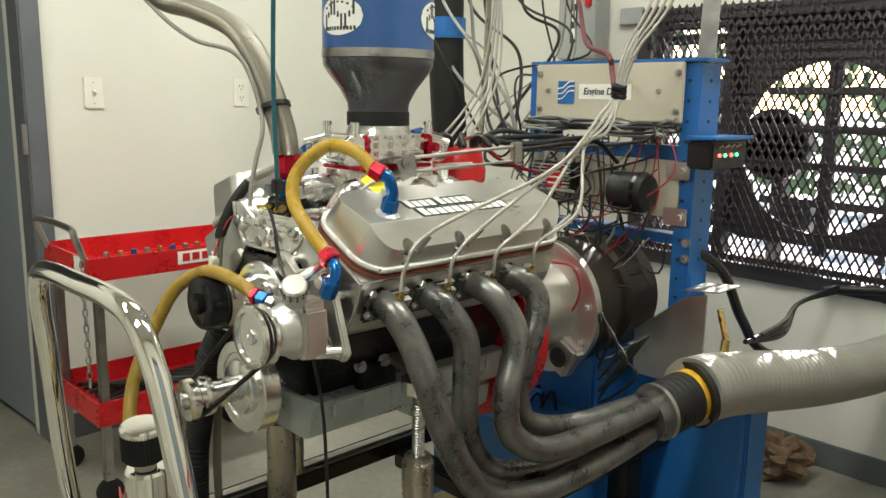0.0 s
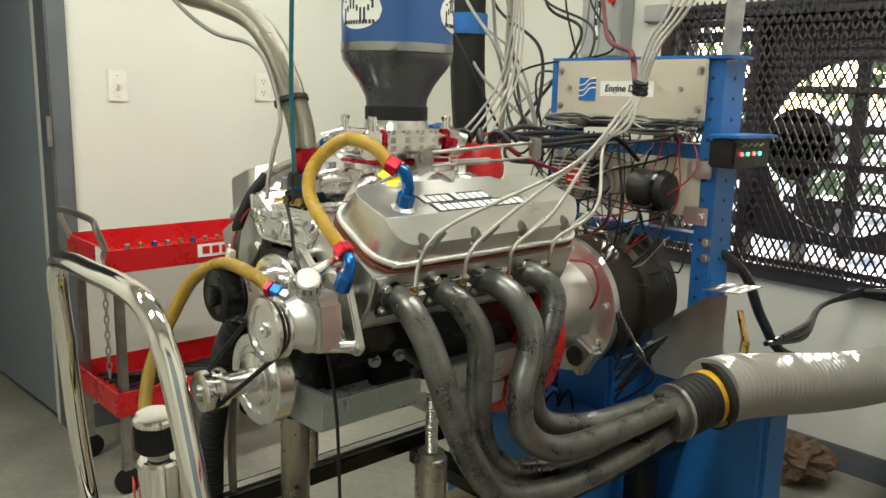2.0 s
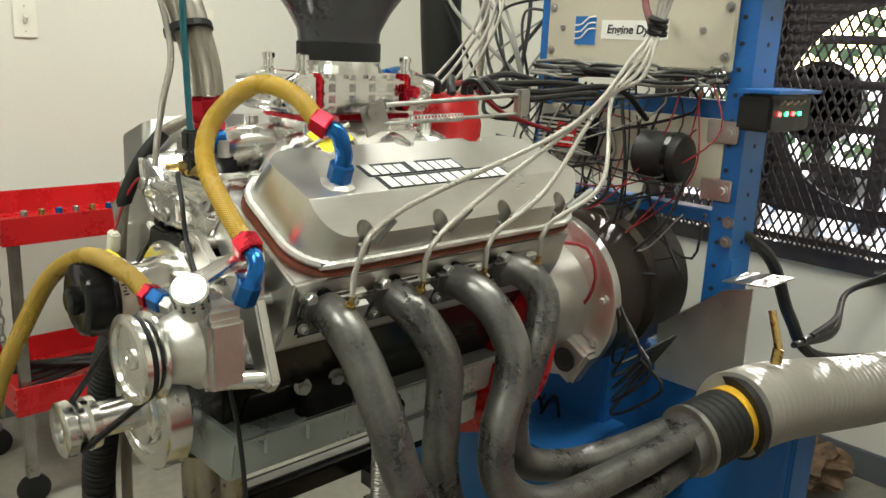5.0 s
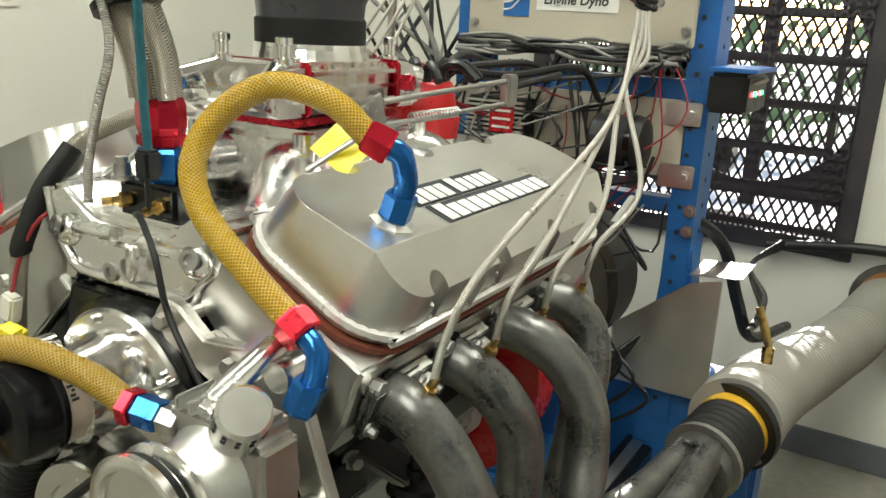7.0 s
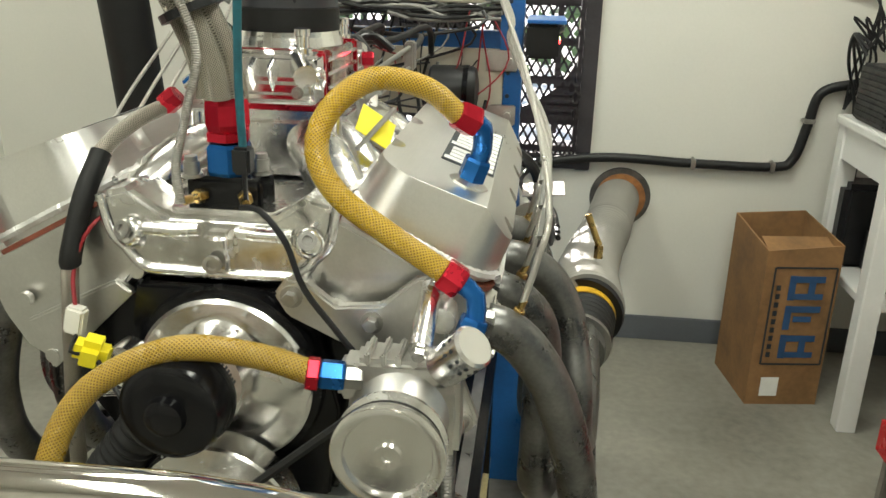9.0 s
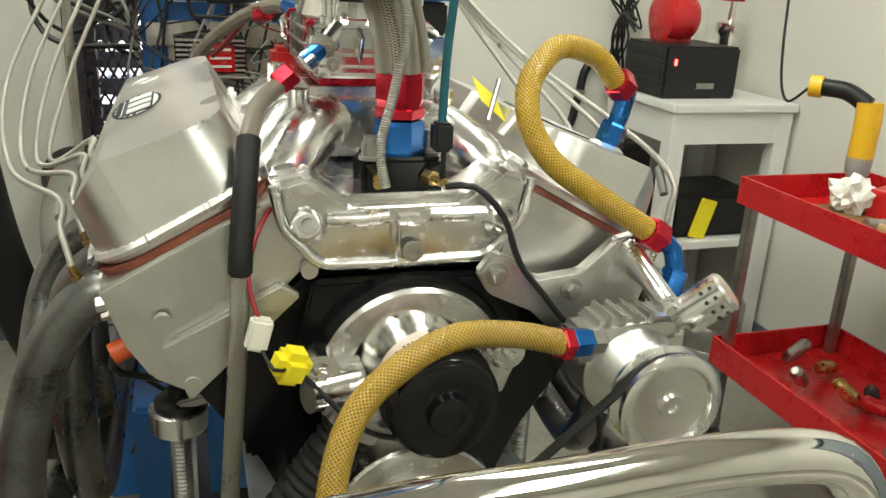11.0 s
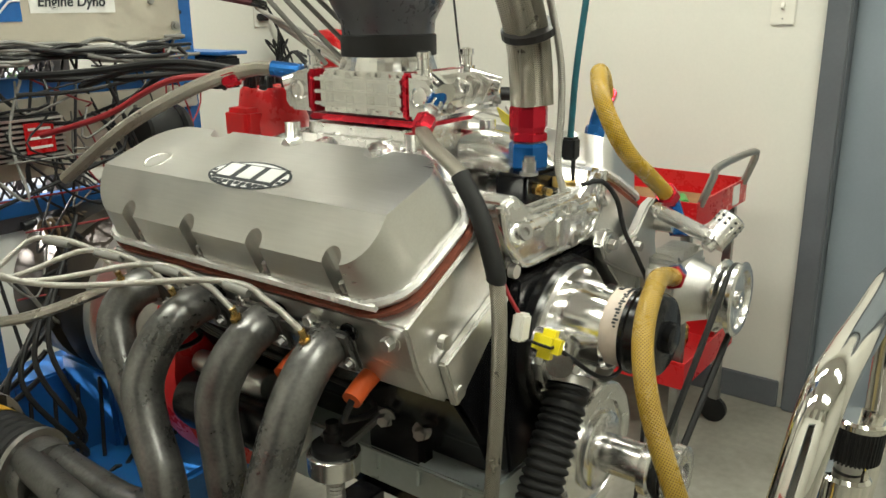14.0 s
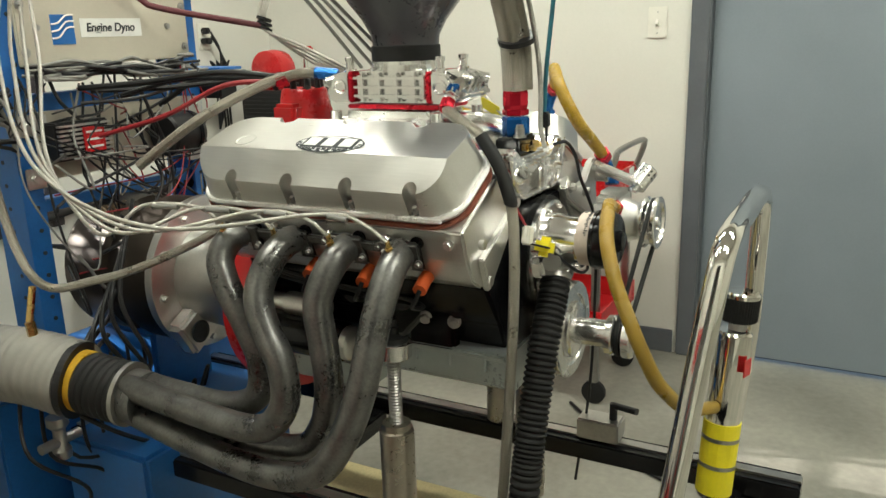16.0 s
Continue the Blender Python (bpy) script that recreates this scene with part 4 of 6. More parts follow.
TUBE_REAR = [(0.278, 0.438, 1.0), (0.322, 0.455, 0.995), (0.352, 0.468, 0.961), (0.366, 0.452, 0.912), (0.369, 0.42, 0.85), (0.366, 0.398, 0.77), (0.364, 0.425, 0.695), (0.364, 0.51, 0.66), (0.365, 0.62, 0.658), (0.365, 0.78, 0.664)]
RUNS = [TUBE_FRONT, TUBE_SECOND, TUBE_THIRD, TUBE_REAR]
OUT = (0, 0, 0, 0, 0, 0.0, 0.004, 0.022, 0.05, 0.072)      # how far the near header swings out to its collector
for s in (1, -1):
    dy = -0.03 if s > 0 else 0.055
    co = 0.074 if s > 0 else 0.0
    hd = thing("exhaust_header", "dark coated four-tube exhaust header bolted to the head", "exhaust header", (s * 0.29, 0.26, 1.0), "exhaust headers")
    for k, run in enumerate(RUNS):
        pts = [(s * (x + (OUT[i] if s > 0 else 0)), y + dy * (max(0, 1 - i / 8) if s < 0 else min(1, max(0, (9 - i) / 3))), z) for i, (x, y, z) in enumerate(run)]
        part("header_tube", tube(B(), pts, 0.0268, 24, 0.012), HEADER, hd, smooth=True)
    bm = B()
    for y in PORTS:
        box(bm, (s * 0.297, y + dy, 0.993), (0.012, 0.088, 0.062), rot(0, s * 20, 0), 0.01)
    box(bm, (s * 0.299, 0.262 + dy, 1.004), (0.009, 0.44, 0.02), rot(0, s * 20, 0), 0.003)
    part("flange", bm, HEADER, hd, "dark flange plate")
    bm = B()
    for y in PORTS:
        for o in (-0.04, 0.04):
            bolt(bm, (s * 0.303, y + dy + o, 0.995 + o * 0.3), (s, 0, -0.3), 0.005, 0.008)
    part("flange_bolt", bm, STEEL, hd, "small flange bolts")
    bm = tube(B(), [(s * (0.382 + co), 0.73, 0.637), (s * (0.39 + co), 0.8, 0.645), (s * (0.40 + co), 0.85, 0.653)], 0.058, 32)
    part("collector", bm, HEADER, hd, smooth=True)
    g = glide([(s * (0.388 + co), 0.775, 0.643), (s * (0.405 + co), 0.875, 0.657)], 0.004)
    part("heat_wrap", sweep(B(), g, [0.064 + 0.004 * abs(math.sin(i * 0.75)) for i in range(len(g))], 32), MATTE, hd, "black wound wrap", True)
    part("clamp_band", sweep(B(), glide([(s * (0.386 + co), 0.768, 0.642), (s * (0.388 + co), 0.778, 0.643)], 0.005), 0.0695, 32), STEEL, hd, "frayed band", True)
    part("yellow_band", tube(B(), [(s * (0.404 + co), 0.872, 0.657), (s * (0.411 + co), 0.915, 0.661)], 0.067, 36), YBAND, hd, "yellow heat band", True)
    pp = thing("exhaust_duct", "ribbed grey exhaust duct leading into the wall", "duct", (s * 0.5, YE, 0.6), "exhaust ducts")
    way = ((0.483, 0.89, 0.67), (0.487, 1.02, 0.657), (0.499, 1.22, 0.622), (0.523, 1.43, 0.585), (0.56, 1.68, 0.555), (0.605, 1.9, 0.55), (0.672, YE + 0.05, 0.58)) if s > 0 else ((0.409, 0.905, 0.66), (0.43, 1.03, 0.676), (0.468, 1.22, 0.676), (0.51, 1.48, 0.645), (0.552, 1.8, 0.605), (0.58, YE + 0.05, 0.59))
    path = [(s * x, y, z) for x, y, z in way]
    g = glide(path, 0.006)
    n = len(g)
    rad = [0.083 + (0.0016 * math.sin(i * 1.6) if i < n * 0.75 else 0.0) for i in range(n)]
    part("duct_pipe", sweep(B(), g, rad, 40), DUCT, pp, smooth=True)
    part("wall_plate", lathe(B(), (s * way[-1][0], YE - 0.012, way[-1][2]), (0, 1, 0), [(0, 0.09), (0.0, 0.112), (0.008, 0.114), (0.0085, 0.09)], 40), SOOT, pp, "sooty ring plate on the wall", True)
    part("rim", tube(B(), [(s * (0.407 + co), 0.897, 0.659), (s * (0.412 + co), 0.912, 0.661)], 0.084, 40), BLACKP, pp, "dark rim")
    part("wall_collar", lathe(B(), (s * way[-1][0], YE - 0.03, way[-1][2]), (0, 1, 0), [(0, 0.082), (0.0, 0.092), (0.02, 0.092), (0.02, 0.082)], 40), RUSTY, pp, "rusty orange collar", True)
    bm = B()
    pr = V(s * (0.432 + co), 1.0, 0.755)
    rod(bm, pr, pr + V(0, 0.005, 0.03), 0.011, 6)
    rod(bm, pr + V(0, 0.005, 0.03), pr + V(-s * 0.03, 0.02, 0.1), 0.008, 12)
    part("probe", bm, BRASS, pp, "brass gas probe")

# EGT probes and leads
TIE = V(0.235, 0.86, 1.392)
for s in (1, -1):
    for k in range(4):
        y = (0.065, 0.187, 0.311, 0.435)[k] + (0 if s > 0 else 0.073)
        p = V(s * 0.335, y, 1.008)
        e = thing("temperature_probe", "brass exhaust temperature probe with a steel-sheathed lead", "probe", p, "exhaust probes")
        bm = B()
        hexnut(bm, p, (s * 0.5, 0, 1), 0.0075, 0.009)
        rod(bm, p, p + V(s * 0.008, 0, 0.02), 0.0045, 10)
        part("fitting", bm, BRASS, e)
        if s > 0:
            lead = [p + V(0.006, 0, 0.016), p + V(0.02, 0.0, 0.07), p + V(0.03, 0.06 + 0.02 * k, 0.13), V(0.325 - 0.012 * k, 0.52 + 0.05 * k, 1.23 + 0.012 * k), V(0.265 + 0.008 * k, 0.76, 1.34 - 0.012 * k), TIE + V(0.006 * k, 0, 0), TIE + V(0.02 + 0.012 * k, -0.0, 0.1), V(0.36 + 0.02 * k, 0.88, 1.75), V(0.6, 0.9, ZC)]
        else:
            lead = [p + V(-0.006, 0, 0.016), p + V(-0.02, 0.04, 0.05), p + V(-0.03, 0.12 + 0.02 * k, 0.062 - 0.006 * k), V(-0.47 + 0.01 * k, 0.55 + 0.06 * k, 1.045 - 0.012 * k), V(-0.5 + 0.03 * k, 0.8 + 0.03 * k, 1.14), V(-0.42 + 0.03 * k, 0.98, 1.33), V(-0.36 + 0.02 * k, 1.02, 1.5), V(-0.3, 1.0, 1.9), V(-0.2, 0.9, ZC)]
        part("lead", tube(B(), lead, 0.004, 10, 0.015), LEAD, e, "steel-sheathed lead", True)
        part("sleeve", sweep(B(), [lead[1] + (lead[2] - lead[1]) * t for t in (0.35, 0.5, 0.65, 0.8)], 0.0055, 10), GREYCABLE, e, "grey heat-shrink sleeve", True)
lt = thing("cable_tie_knot", "black wire knot holding the probe leads together", "tie", TIE)
bm = B()
for k in range(3):
    lathe(bm, TIE + V(0.01, 0, -0.01 + 0.012 * k), (0.3, -0.2, 1), [(0, 0.02), (0.006, 0.02)], 14)
part("knot", bm, BLACKP, lt)

# spark plug boots
for s in (1, -1):
    for k in range(4 if s < 0 else 0):
        y = 0.14 + k * 0.119 - (0 if s < 0 else 0.06)
        sp = thing("spark_plug_boot", "orange spark plug boot on the head", "plug boot", (s * 0.262, y, 0.955), "spark plug boots")
        part("boot", tube(B(), [(s * 0.262, y - 0.035, 0.952), (s * 0.285, y - 0.037, 0.944), (s * 0.306, y - 0.04, 0.935)], 0.0125, 14, 0.01), ORANGE, sp, smooth=True)
        part("plug_wire", tube(B(), [(s * 0.304, y - 0.04, 0.936), (s * 0.30, y - 0.02, 0.9), (s * 0.19, y + 0.05, 0.87), (s * 0.2, 0.57, 0.93), (s * 0.1, 0.58, 1.15)], 0.0045, 8, 0.02), BLACKP, sp, "black plug wire", True)

# distributor
ds = thing("distributor", "red distributor cap with black lead ends behind the carburettor", "distributor", (0, 0.555, 1.12))
bm = lathe(B(), (0, 0.555, 1.10), (0, 0, 1), [(0, 0.03), (0.07, 0.035)], 30)
part("body", bm, MACH, ds, smooth=True)
bm = lathe(B(), (0, 0.555, 1.17), (0, 0, 1), [(0, 0.06), (0.03, 0.062), (0.05, 0.055), (0.08, 0.05), (0.085, 0.045)], 30)
box(bm, (-0.055, 0.555, 1.2), (0.05, 0.06, 0.05), bevel=0.008)
part("cap", bm, RED, ds, "red cap", True)
bm = B()
for k in range(8):
    an = k * math.tau / 8
    c = V(0.038 * math.cos(an), 0.555 + 0.038 * math.sin(an), 1.25)
    tube(bm, [c, c + V(0, 0, 0.025), c + V(0.03 * math.cos(an), 0.03 * math.sin(an), 0.032), c + V(0.06 * math.cos(an), 0.05 * math.sin(an), 0.01)], 0.007, 8)
part("lead_end", bm, BLACKP, ds, "black rubber lead ends", True)

# ---- vacuum pump on its bracket ----
vp = thing("vacuum_pump", "belt-driven aluminium vacuum pump on a milled bracket", "pump", (0.225, -0.1, 0.97))
bm = B()
prism(bm, [(0.085, 1.075), (0.105, 1.072), (0.14, 1.045), (0.19, 1.05), (0.23, 1.085), (0.255, 1.09), (0.265, 1.07), (0.262, 1.02), (0.285, 0.955), (0.3, 0.915), (0.285, 0.897), (0.262, 0.912), (0.24, 0.96), (0.17, 0.99), (0.085, 1.03), (0.07, 1.055)], -0.03, -0.014, 0.003)
part("bracket", bm, ALU, vp, "milled aluminium bracket")
bm = B()
for x, z in ((0.091, 1.054), (0.248, 1.077), (0.18, 1.03), (0.282, 0.915)):
    bolt(bm, (x, -0.03, z), (0, -1, 0), 0.0085, 0.01)
part("bracket_bolt", bm, STEEL, vp, "bracket bolts")
PX, PZ2 = 0.225, 0.962
bm = B()
lathe(bm, (PX, -0.05, PZ2), (0, -1, 0), [(0, 0.045), (0.004, 0.056), (0.05, 0.056), (0.055, 0.05), (0.085, 0.04), (0.095, 0.025)], 44)
part("body", bm, ALU, vp, "cast aluminium body", True)
for dx, dz, sz in ((0, 0.045, (0.10, 0.05, 0.03)), (0.045, 0.0, (0.03, 0.05, 0.09)), (-0.05, 0.03, (0.035, 0.045, 0.04))):
    part("port_block", box(B(), (PX + dx, -0.08, PZ2 + dz), sz, bevel=0.006), ALU, vp, smooth=True)
for k in range(4):
    part("fin", box(B(), (PX - 0.035 + k * 0.016, -0.085, PZ2 + 0.062), (0.006, 0.045, 0.014), bevel=0.002), ALU, vp)
bm = B()
rod(bm, (0.245, -0.03, 1.075), (0.245, -0.115, 1.045), 0.012, 18)
rod(bm, (0.28, -0.03, 0.918), (0.262, -0.1, 0.925), 0.012, 18)
rod(bm, (0.26, -0.025, 1.05), (0.26, -0.06, 1.05), 0.014, 18)
bolt(bm, (0.245, -0.115, 1.045), (0, -1, -0.35), 0.008, 0.01)
part("spacer", bm, MACH, vp, "turned spacers", True)
bm = lathe(B(), (PX, -0.148, PZ2), (0, -1, 0), [(0, 0.05), (0.003, 0.055), (0.007, 0.055), (0.012, 0.047), (0.02, 0.047), (0.025, 0.055), (0.032, 0.056), (0.034, 0.053), (0.034, 0.044), (0.029, 0.042), (0.029, 0.014), (0.034, 0.013), (0.034, 0.006), (0.03, 0.005)], 56)
part("pulley", bm, MACH, vp, "turned aluminium pulley", True)
CUPX, CUPY, CUPZ = 0.262, -0.112, 1.02
bm = lathe(B(), (CUPX, CUPY, CUPZ), (0.55, -0.35, 0.62), [(0, 0.010), (0.012, 0.012), (0.012, 0.021), (0.06, 0.022), (0.063, 0.019)], 30)
part("relief_valve", bm, MACH, vp, "drilled aluminium relief cup", True)
bm = B()
axv = V(0.55, -0.35, 0.62).normalized()
sv = axv.orthogonal().normalized()
uv2 = axv.cross(sv)
for k in range(12):
    an = k * math.tau / 12
    dvec = sv * math.cos(an) + uv2 * math.sin(an)
    for h in (0.042, 0.052):
        rod(bm, V(CUPX, CUPY, CUPZ) + axv * h + dvec * 0.0195, V(CUPX, CUPY, CUPZ) + axv * h + dvec * 0.0224, 0.0022, 8)
part("vent_hole", bm, INK, vp, "dark vent holes")
belt = thing("drive_belt", "black drive belt from the crank pulley to the pump", "belt", (0.11, -0.168, 0.87))
c0, r0, c1, r1 = V(0, -0.168, CZ), 0.036, V(PX, -0.168, PZ2), 0.049
dv = c1 - c0
base_an = math.atan2(dv.z, dv.x)
off = math.acos((r0 - r1) / dv.length)
pts = []
for k in range(13):
    an = base_an + off + (math.tau - 2 * off) * k / 12
    pts.append(c0 + r0 * V(math.cos(an), 0, math.sin(an)))
for k in range(17):
    an = base_an - off + 2 * off * k / 16
    pts.append(c1 + r1 * V(math.cos(an), 0, math.sin(an)))
pts.append(pts[0])
part("belt", sweep(B(), pts, 0.0048, 6, False), MATTE, belt)


# yellow hose from the cover to the pump
h1 = thing("yellow_hose", "yellow braided breather hose with red and blue ends", "hose", (0.3, 0.1, 1.16), "yellow hoses")
base = at_roof(1, 0.014, 0.092)
nr = Vector((math.sin(TILT - 0.14), 0, math.cos(TILT - 0.14)))
bm = lathe(B(), base - nr * 0.002, nr, [(0, 0.024), (0.004, 0.024), (0.008, 0.017)], 8)
part("weld_bung", bm, ALU, h1, "rough weld bung")
part("blue_nut", hexnut(B(), base + nr * 0.004, nr, 0.0165, 0.028), BLUEAN, h1, "blue anodised nut")
b0 = base + nr * 0.03
HT = V(0.277, 0.076, 1.233)
part("blue_elbow", tube(B(), [b0, b0 + nr * 0.012, b0 + nr * 0.02 + V(-0.002, -0.004, 0.006), HT + V(0.008, 0.006, -0.006), HT], 0.0115, 16), BLUEAN, h1, "blue anodised elbow", True)
part("red_collar", hexnut(B(), HT, (-0.75, -0.45, 0.45), 0.019, 0.026, 0.0175), REDAN, h1, "red anodised collar")
HB = V(0.258, -0.042, 1.099)
part("hose", tube(B(), [HT + V(-0.018, -0.01, 0.01), V(0.225, 0.055, 1.272), V(0.170, 0.035, 1.283), V(0.128, 0.008, 1.252), V(0.120, -0.016, 1.212), V(0.145, -0.03, 1.172), V(0.2, -0.038, 1.135), HB], 0.0128, 24), YHOSE, h1, smooth=True)
part("red_collar", hexnut(B(), HB, (0.75, 0.0, -0.5), 0.0185, 0.024), REDAN, h1, "red anodised collar")
part("blue_elbow", tube(B(), [HB + V(0.016, 0, -0.01), HB + V(0.035, -0.002, -0.025), HB + V(0.036, -0.012, -0.052)], 0.0105, 16), BLUEAN, h1, "blue anodised elbow", True)
part("blue_nut", hexnut(B(), HB + V(0.036, -0.012, -0.045), (-0.35, -0.2, -1), 0.0155, 0.03), BLUEAN, h1, "blue anodised nut")
# yellow hose from the pump to the catch tank
h2 = thing("yellow_hose", "aged yellow braided hose drooping to the catch tank", "hose", (0.13, -0.12, 1.01), "yellow hoses")
bm = hexnut(B(), (0.185, -0.1, 1.0), (-1, -0.2, 0.12), 0.013, 0.02)
part("steel_nut", bm, STEEL, h2)
part("blue_nut", hexnut(B(), (0.167, -0.104, 1.003), (-1, -0.2, 0.12), 0.0155, 0.026), BLUEAN, h2, "blue anodised nut")
part("red_collar", hexnut(B(), (0.142, -0.11, 1.006), (-1, -0.2, 0.15), 0.0175, 0.013), REDAN, h2, "red anodised collar")
part("hose", tube(B(), [(0.134, -0.112, 1.008), (0.082, -0.116, 1.024), (0.01, -0.136, 1.037), (-0.056, -0.152, 1.012), (-0.093, -0.168, 0.978), (-0.113, -0.19, 0.925), (-0.123, -0.222, 0.856), (-0.12, -0.245, 0.803), (-0.1, -0.264, 0.75), (-0.06, -0.281, 0.705), (-0.012, -0.292, 0.667), (0.05, -0.305, 0.635), (0.13, -0.33, 0.61)], 0.0132, 24), OLDHOSE, h2, smooth=True)

# steel braided line on the front
bl = thing("braided_fuel_line", "steel-braided fuel line, half wrapped in black tape", "hose", (-0.15, 0.05, 1.2))
part("blue_fitting", rod(B(), (-0.052, 0.15, 1.275), (-0.085, 0.146, 1.25), 0.0115, 12), BLUEAN, bl, "blue anodised fitting")
part("silver_nut", hexnut(B(), (-0.075, 0.147, 1.257), (-0.8, -0.1, -0.6), 0.0125, 0.014), MACH, bl)
part("red_collar", hexnut(B(), (-0.098, 0.143, 1.24), (-0.75, -0.1, -0.6), 0.0145, 0.024), REDAN, bl, "red anodised collar")
RUN = [V(-0.113, 0.14, 1.226), V(-0.138, 0.105, 1.212), V(-0.155, 0.05, 1.185), V(-0.163, 0.015, 1.14), V(-0.171, -0.012, 1.08), V(-0.176, -0.022, 1.0), V(-0.187, -0.024, 0.87), V(-0.2, -0.02, 0.7), V(-0.225, -0.015, 0.5), V(-0.24, 0.0, 0.3)]
part("line", tube(B(), RUN, 0.0098, 14), SBRAID, bl, smooth=True)
part("tape_wrap", tube(B(), RUN[2:5] + [RUN[4].lerp(RUN[5], 0.15)], 0.0122, 14), MATTE, bl, "black tape wrap", True)

# sensor plug with yellow tape
yt = thing("taped_connector", "white connector wrapped in yellow tape on the pump", "connector", (-0.12, -0.06, 0.95))
part("tape", box(B(), (-0.13, -0.062, 0.986), (0.036, 0.034, 0.036), rot(10, 20, 15), 0.009), YTAPE, yt, "crumpled yellow tape")
part("plug", box(B(), (-0.158, -0.04, 1.012), (0.022, 0.016, 0.034), rot(0, 15, 0), 0.003), WHITEP, yt, "off-white plug")
part("wire", tube(B(), [(-0.158, -0.038, 1.027), (-0.165, -0.02, 1.065), (-0.15, 0.0, 1.11), (-0.12, 0.04, 1.135)], 0.0025, 8), REDWIRE, yt, "red wire", True)
part("black_lead", tube(B(), [(-0.156, -0.045, 0.997), (-0.148, -0.075, 0.99), (-0.133, -0.07, 0.986)], 0.002, 8), BLACKP, yt)
part("long_lead", tube(B(), [(-0.12, -0.07, 0.978), (-0.06, -0.1, 0.925), (0.0, -0.1, 0.915), (0.04, -0.08, 0.93)], 0.003, 8), BLACKP, yt)

# corrugated hose
ch = thing("corrugated_hose", "black corrugated rubber hose with a steel clamp", "hose", (-0.1, -0.06, 0.92))
g = glide([(-0.065, -0.058, 0.915), (-0.089, -0.063, 0.882), (-0.14, -0.066, 0.809), (-0.174, -0.065, 0.725), (-0.206, -0.064, 0.638), (-0.232, -0.063, 0.539), (-0.26, -0.055, 0.3)], 0.0019)
part("hose", sweep(B(), g, [0.029 - 0.0045 * (0.5 + 0.5 * math.sin(i * 1.12)) ** 2 for i in range(len(g))], 24), MATTE, ch, smooth=True)
part("clamp", lathe(B(), (-0.064, -0.058, 0.916), (-0.55, -0.12, -0.8), [(0, 0.0305), (0.012, 0.0305)], 24), STEEL, ch, "steel hose clamp", True)

# thin black lead from the outlet to the bracket
tl = thing("sensor_lead", "thin black sensor lead running to the pump", "cable", (0.03, -0.02, 1.14))
part("lead", tube(B(), [(0.034, -0.015, 1.147), (0.06, -0.03, 1.15), (0.09, -0.04, 1.12), (0.11, -0.045, 1.07), (0.15, -0.05, 1.02), (0.2, -0.05, 0.95), (0.24, -0.04, 0.8), (0.245, -0.03, 0.55), (0.24, 0.0, 0.3)], 0.0035, 8), BLACKP, tl, smooth=True)
ct = thing("clipped_tag", "yellow tag with a steel clip on the manifold", "tag", (0.13, 0.16, 1.2))
part("tag", box(B(), (0.145, 0.17, 1.205), (0.05, 0.05, 0.001), rot(35, 35, 20)), YTAPE, ct)
part("clip", rod(B(), (0.13, 0.13, 1.185), (0.165, 0.19, 1.225), 0.0035, 10), STEEL, ct, "steel clip")

# ---- test stand ----
st = thing("engine_stand", "black steel engine stand with screw jacks", "stand", (0, 0.3, 0))
for s in (1, -1):
    part("rail", box(B(), (s * 0.24, 0.35, 0.40), (0.07, 1.7, 0.045), bevel=0.004), BLACK, st, "black steel rail")
    part("rail_strip", box(B(), (s * 0.24, 0.35, 0.426), (0.025, 1.7, 0.006)), STEEL, st, "bare steel strip")
    for y in (-0.4, 1.0):
        part("leg", box(B(), (s * 0.24, y, 0.19), (0.07, 0.07, 0.38), bevel=0.004), BLACK, st)
    bm = B()
    lathe(bm, (s * 0.243, 0.2, 0.42), (0, 0, 1), [(0, 0.034), (0.2, 0.034), (0.203, 0.028), (0.215, 0.028)], 28)
    part("jack_body", bm, POST, st, "satin steel jack body", True)
    g = glide([(s * 0.243, 0.2, 0.62), (s * 0.243, 0.2, 0.79)], 0.003)
    part("jack_screw", sweep(B(), g, [0.0115 + 0.0022 * (i % 2) for i in range(len(g))], 14), STEEL, st, "threaded screw")
    bm = lathe(B(), (s * 0.243, 0.2, 0.775), (0, 0, 1), [(0, 0.036), (0.028, 0.037), (0.03, 0.034)], 30)
    part("mount_cup", bm, MACH, st, "turned mount cup", True)
    part("mount_rubber", lathe(B(), (s * 0.243, 0.2, 0.803), (0, 0, 1), [(0, 0.03), (0.012, 0.03), (0.018, 0.013), (0.03, 0.013), (0.032, 0.009), (0.045, 0.009)], 24), BLACKP, st, "black rubber mount", True)
    bm = box(B(), (s * 0.2, 0.2, 0.825), (0.09, 0.05, 0.014), rot(0, s * 12, 0), 0.003)
    part("mount_arm", bm, STEEL, st, "steel mount arm")
    for o in (-0.016, 0.016):
        bm = B()
        bolt(bm, (s * 0.165, 0.14 + o * 2, 0.83), (s, -0.4, 0), 0.009, 0.014)
        part("mount_bolt", bm, STEEL, st)
for y in (-0.35, 0.55, 1.0):
    part("cross_beam", box(B(), (0, y, 0.37), (0.41, 0.07, 0.045), bevel=0.004), BLACK, st)
part("front_post", lathe(B(), (0, 0.02, 0.395), (0, 0, 1), [(0, 0.031), (0.29, 0.031)], 28), POST, st, "bronze-tinted round post", True)
part("drip_tray", box(B(), (0, 0.55, 0.15), (0.55, 1.0, 0.02), bevel=0.004), mat("stained_tray", (0.5, 0.42, 0.22), 0.5, 0, 0.35, 6), st, "stained yellowish tray")
bm = box(B(), (0.24, -0.06, 0.455), (0.06, 0.1, 0.05), bevel=0.004)
part("slide_block", bm, STEEL, st, "steel slide block")
